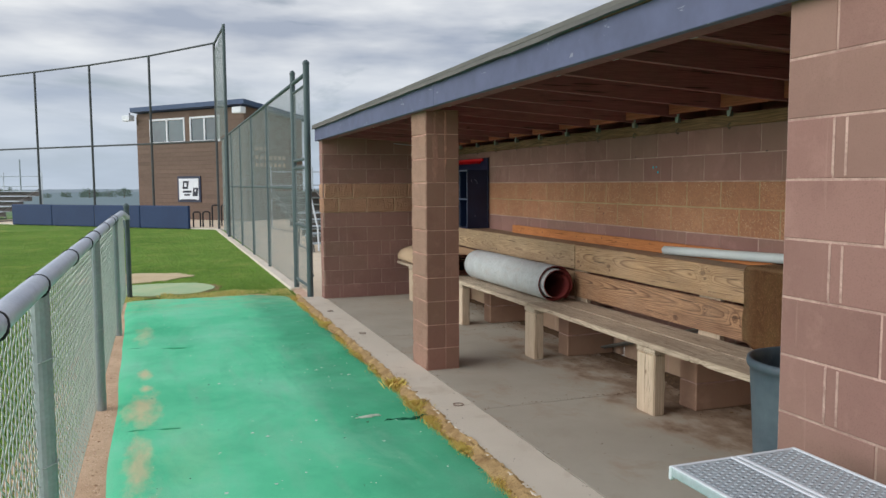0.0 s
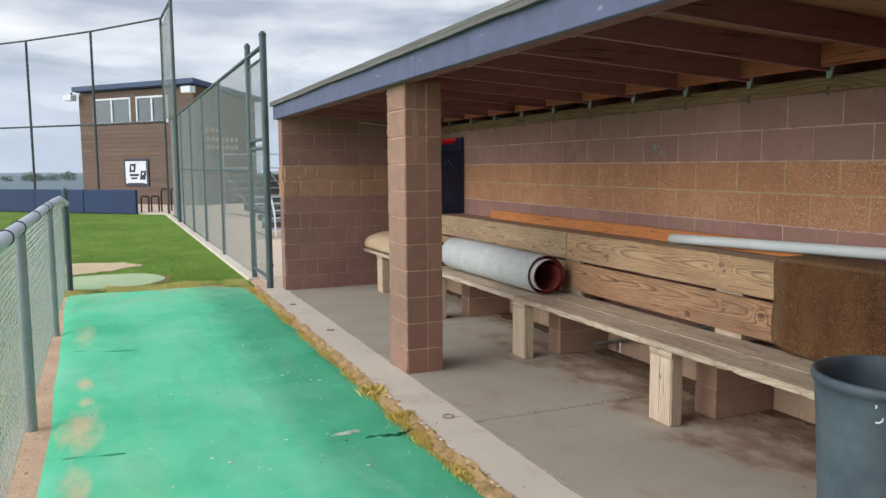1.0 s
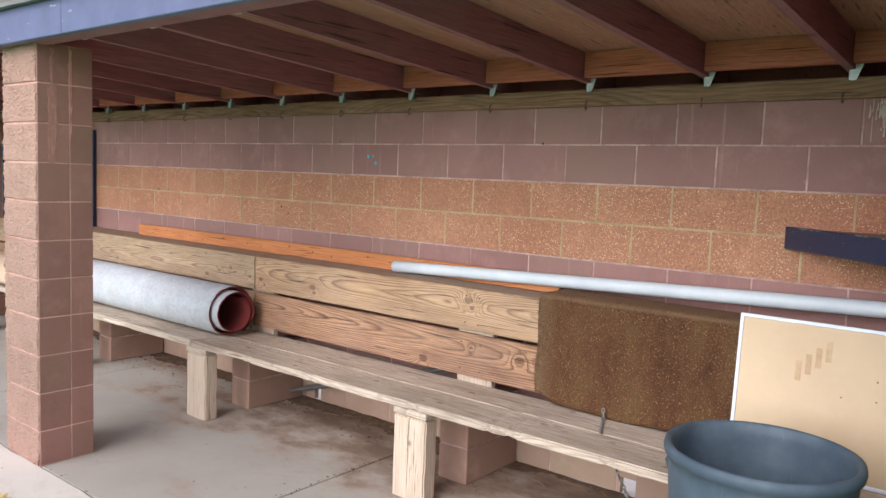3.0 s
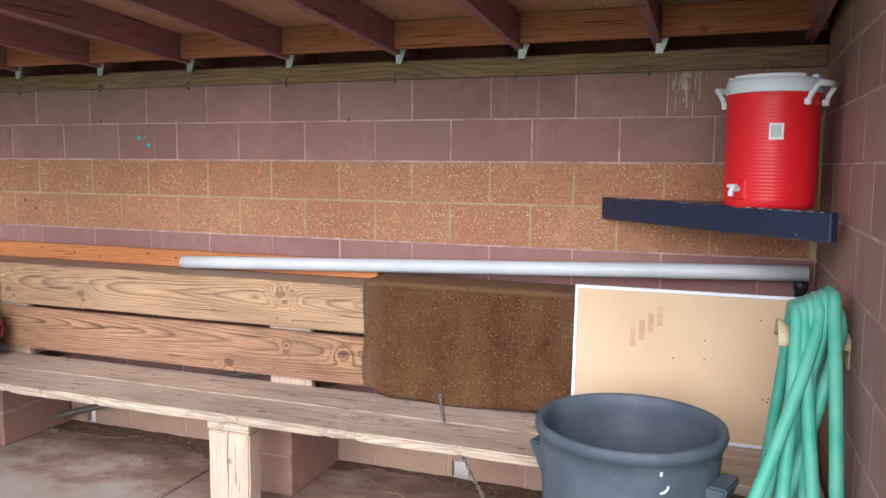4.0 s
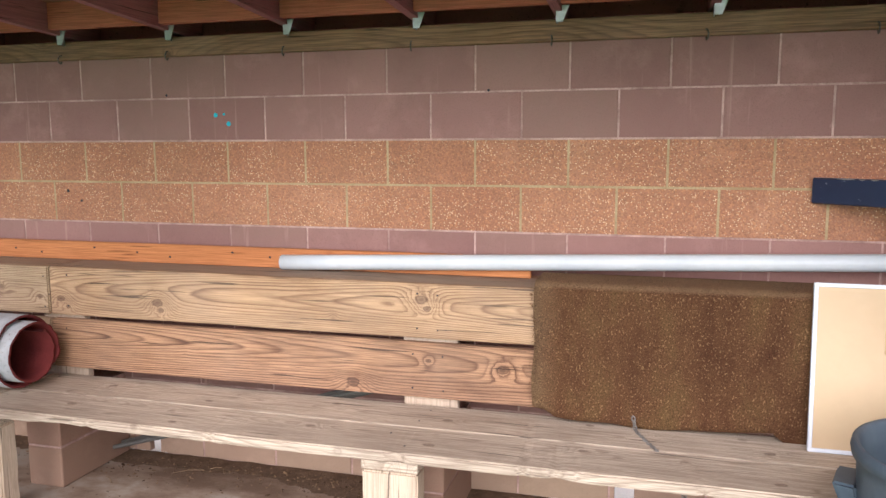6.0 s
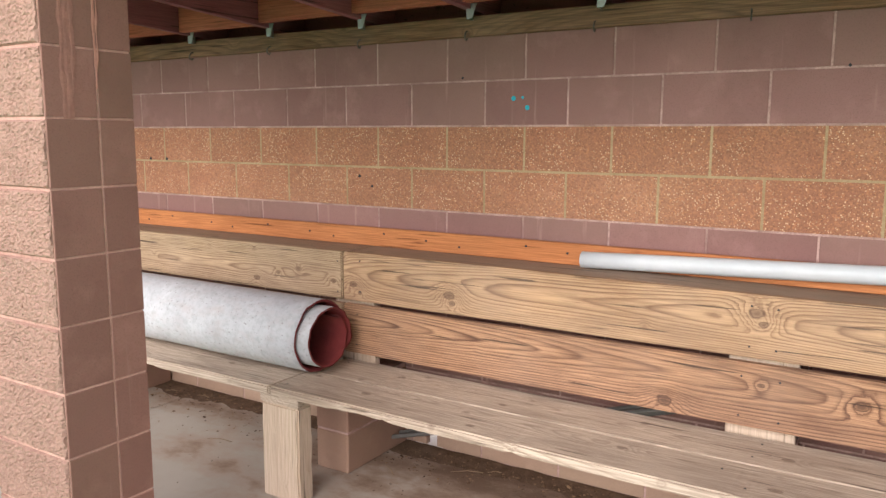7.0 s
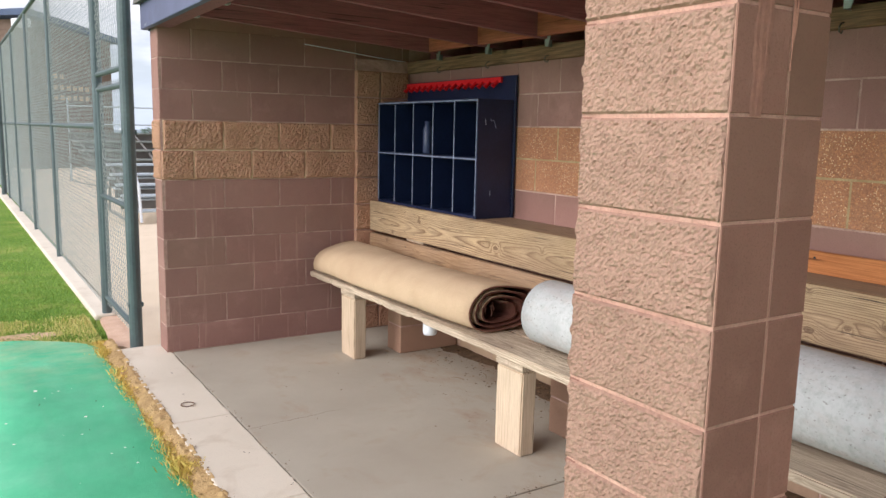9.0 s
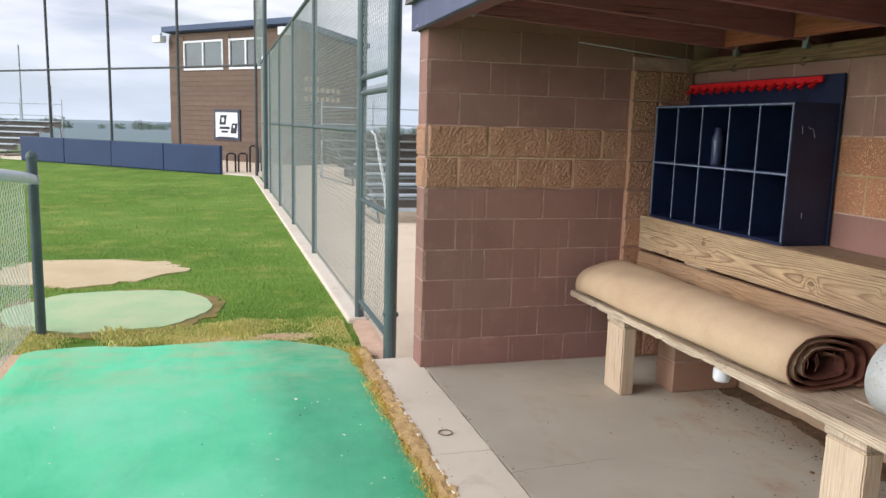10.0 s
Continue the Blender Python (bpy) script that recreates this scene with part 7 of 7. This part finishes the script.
blades("kerb_tuft", 9000, kerb_place, 0.055, leaf_material("tuft_blade", rgb(222, 206, 104), rgb(236, 210, 128)), "yellow-green grass tufts between carpet and kerb", 15, 0.0022)
blades("kerb_grass", 15000, kerb_place, 0.05, STRAW, "dry yellow grass growing between carpet and kerb", 5, 0.002)
blades("verge_green", 11000, end_place, 0.034, leaf_material("verge_green", rgb(150, 176, 80), rgb(200, 208, 116), 0.25), "short green grass creeping over the carpet's end", 12)
blades("verge_grass", 15000, end_place, 0.042, leaf_material("verge_dry", rgb(214, 206, 128), rgb(236, 222, 156), 0.2), "short dry grass at the end of the carpet", 6)
blades("lawn_grass", 130000, lawn_place, 0.028, BLADE, "short green grass blades of the field", 7, 0.0035)
blades("field_grass", 30000, field_place, 0.06, BLADE, "short green grass behind the low fence", 9, 0.006)


def tree(name, x, y, z, h, seed, label):
    rng = random.Random(seed)
    top = empty(name, (x, y, z), label, "tree", "far trees")
    b = bmesh.new()
    add_tube(b, [(0, 0, 0), (0.1, 0, h * 0.25), (0.0, 0.1, h * 0.55), (0.1, 0, h * 0.8)], [h * 0.04, h * 0.03, h * 0.02, h * 0.008], 7)
    for k in range(5):
        a = 1.26 * k + rng.random()
        add_tube(b, [(0, 0, h * 0.35), (h * 0.2 * math.cos(a), h * 0.2 * math.sin(a), h * (0.55 + 0.05 * k))], [h * 0.015, h * 0.005], 5)
    part("trunk", b, DIRT, top)
    verts, faces = [], []
    for c in range(60):
        a, rr = rng.uniform(0, 6.28), rng.random() ** 0.5 * h * 0.7
        cx, cy, cz = rr * math.cos(a), rr * math.sin(a), h * rng.uniform(0.2, 0.95) * (1 - 0.3 * rr / (h * 0.7))
        for k in range(45):
            p = Vector((cx + rng.gauss(0, h * 0.07), cy + rng.gauss(0, h * 0.07), cz + rng.gauss(0, h * 0.055)))
            s = h * 0.035
            n0 = len(verts)
            for q in range(3):
                verts.append(p + Vector((rng.uniform(-s, s), rng.uniform(-s, s), rng.uniform(-s, s))))
            faces.append((n0, n0 + 1, n0 + 2))
    o = new("crown", raw_mesh("crown", verts, faces, LEAF))
    o.parent = top


rng = random.Random(17)
for k in range(44):
    x = -85 + 3.9 * k + rng.uniform(-3, 3)
    y = 230 + rng.uniform(-30, 50)
    far = max(0.0, math.hypot(x, y - 20) - 70)
    tree("tree", x, y, -0.06 - 0.012 * far - 0.2, rng.uniform(1.8, 3.6), 30 + k, "distant leafy green tree beyond the field")

# low hills on the horizon, with aerial haze painted into their colour
b = bmesh.new()
ring, n = [], 90
for k in range(n + 1):
    t = math.pi * (0.05 + 0.9 * k / n)
    r = 1900
    h = 2 + 10 * max(0, noise.noise(Vector((k * 0.13, 2, 0))) + 0.4)
    ring.append((b.verts.new((r * math.cos(t), r * math.sin(t), -40)), b.verts.new((r * 1.05 * math.cos(t), r * 1.05 * math.sin(t), -14.5 + h))))
for p, q in zip(ring, ring[1:]):
    b.faces.new((p[0], q[0], q[1], p[1]))
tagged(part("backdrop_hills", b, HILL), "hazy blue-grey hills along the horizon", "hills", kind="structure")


# ---- blocks of the walls, laid last ----
def back_kind(k):
    return "tan" if k in (7, 8) else "dusty" if k == 1 else "brown"


def end_kind(k):
    return "tan_split" if k in (7, 8) else "brown"


def vent_here(k, a, b):
    """Cuts the bottom course round a vent: lays its cheeks and the piece above, and skips the block."""
    for v0, v1 in VENTS:
        c0, c1 = END_Y - v1, END_Y - v0
        if k == 1 and a < c1 and b > c0:
            base = Matrix.Translation((WALL_X, END_Y, 0)) @ Matrix.Rotation(radians(-90), 4, "Z")
            z1 = course_z(1) - JOINT / 2
            for p, q, z0, zt in ((a + JOINT / 2, c0, JOINT / 2, z1), (c1, b - JOINT / 2, JOINT / 2, z1), (c0, c1, 0.09, z1)):
                p, q = max(p, a), min(q, b)
                if q - p > 0.01:
                    piece("block", mesh_of(smooth_block(q - p, zt - z0), "block_dusty", PIER), wall_back, base @ Matrix.Translation((p, 0, z0)))
            return True
    return False


lay_blocks(wall_back, (WALL_X, END_Y, 0), -90, END_Y - NEAR_Y, 10, back_kind, odd=(END_Y - 2.223) % BLOCK, even=(END_Y - 2.427) % BLOCK, skip=vent_here)
lay_blocks(wall_end, (FRONT_X, END_Y, 0), 0, 3.9 - FRONT_X, 11, end_kind, odd=0.22, even=0.425)
lay_blocks(wall_near, (3.9, NEAR_Y, 0), 180, 3.9 - FRONT_X, 11, lambda k: "brown", odd=0.2, even=0.4)
lay_blocks(wall_store, (FRONT_X, NEAR_Y, 0), -90, 3.6, 11, lambda k: "brown", odd=0.2032, even=0.4064)
lay_blocks(wall_end, (FRONT_X, 10.95, 0), -90, 0.2, 11, end_kind, odd=0.2, even=0.2)
# corner pilaster of rough tan blocks
pil = tagged(part("pilaster", box(3.43, 3.885, 10.724, 10.747, 0.0, 2.1), MORTAR_END), "corner pilaster of rough tan concrete blocks", "pilaster", kind="structure")
for k in range(1, 11):
    z0, z1 = course_z(k - 1), course_z(k)
    piece("block", block_mesh("tan_split", 0.20, z1 - z0 - JOINT, k % 4), pil, Matrix.Translation((3.425, 10.722, z0 + JOINT / 2)))
    piece("block", block_mesh("tan_split", 0.24, z1 - z0 - JOINT, (k + 1) % 4), pil, Matrix.Translation((3.635, 10.722, z0 + JOINT / 2)))
# column courses: split front, smooth sides in two stacks
x0, x1, y0, y1 = COL
for k in range(1, 12):
    z0, z1 = course_z(k - 1) + JOINT / 2, course_z(k) - JOINT / 2
    h = z1 - z0
    if k == 11:
        h = 2.215 - z0
    piece("block", block_mesh("pink_split", y1 - y0 - 0.008, h, k), column, Matrix.Translation((x0 + 0.003, y1 - 0.004, z0)) @ Matrix.Rotation(radians(-90), 4, "Z"))
    for side, yy, turn in ((0, y0, 0), (1, y1, 180)):
        for a, w in ((x0 + 0.004, 0.160), (x0 + 0.172, x1 - x0 - 0.172)):
            m = Matrix.Translation((a if turn == 0 else a + w, yy, z0)) @ Matrix.Rotation(radians(turn), 4, "Z")
            piece("block", block_mesh("pink", w + 0.003, h + 0.002), column, m)
    piece("block", block_mesh("pink", y1 - y0 - 0.004, h), column, Matrix.Translation((x1, y0 + 0.002, z0)) @ Matrix.Rotation(radians(90), 4, "Z"))
# pale run of mortar wash down the column's side
def wash(parent, at, turn, length, wide, seed, material=None):
    verts, n = [], 26
    for k in range(n + 1):
        u = k / n
        c = 0.008 * noise.noise(Vector((u * 4, seed, 0)))
        w = wide * (0.8 + 0.9 * noise.noise(Vector((u * 9, seed, 3)))) * (1 - 0.3 * u)
        verts += [(c - w, 0.0, -length * u), (c - w * 0.2, -0.0006, -length * u), (c + w, 0.0, -length * u)]
    faces = [f for k in range(n) for f in ((3 * k, 3 * k + 3, 3 * k + 4, 3 * k + 1), (3 * k + 1, 3 * k + 4, 3 * k + 5, 3 * k + 2))]
    piece("mortar_wash", raw_mesh("mortar_wash", verts, faces, material or MORTAR_WASH), parent, Matrix.Translation(at) @ Matrix.Rotation(radians(turn), 4, "Z"))


MORTAR_WASH = mottled("mortar_wash", rgb(186, 136, 118), rgb(158, 116, 102), 30, 140, vary=0)
MORTAR_RUN = mottled("mortar_run", rgb(212, 156, 136), rgb(190, 138, 120), 30, 140, vary=0)
for off, top, long_, wide, seed in ((0.066, 2.0, 0.39, 0.013, 2), (0.083, 2.01, 0.40, 0.016, 5), (0.097, 2.02, 0.34, 0.011, 9), (0.078, 2.2, 0.2, 0.012, 12)):
    wash(column, (COL[0] + off, COL[2] - 0.0008, top), 0, long_, wide, seed)
for off, top, long_, wide, seed in ((0.169, 2.2, 0.50, 0.007, 3), (0.178, 2.2, 0.42, 0.004, 6)):
    wash(column, (COL[0] + off, COL[2] - 0.0022, top), 0, long_, wide, seed, MORTAR_RUN)
# pale mortar runs beside the joints of the outer wall
for k in (5, 7, 9):
    for off in (0.0, 0.05):
        y = 1.995 - off
        part("mortar_run", box(FRONT_X - 0.0012, FRONT_X + 0.003, y - 0.004, y + 0.004 + 0.002 * (k % 2), course_z(k - 1) + 0.012, course_z(k) - 0.008), MORTAR, wall_store)
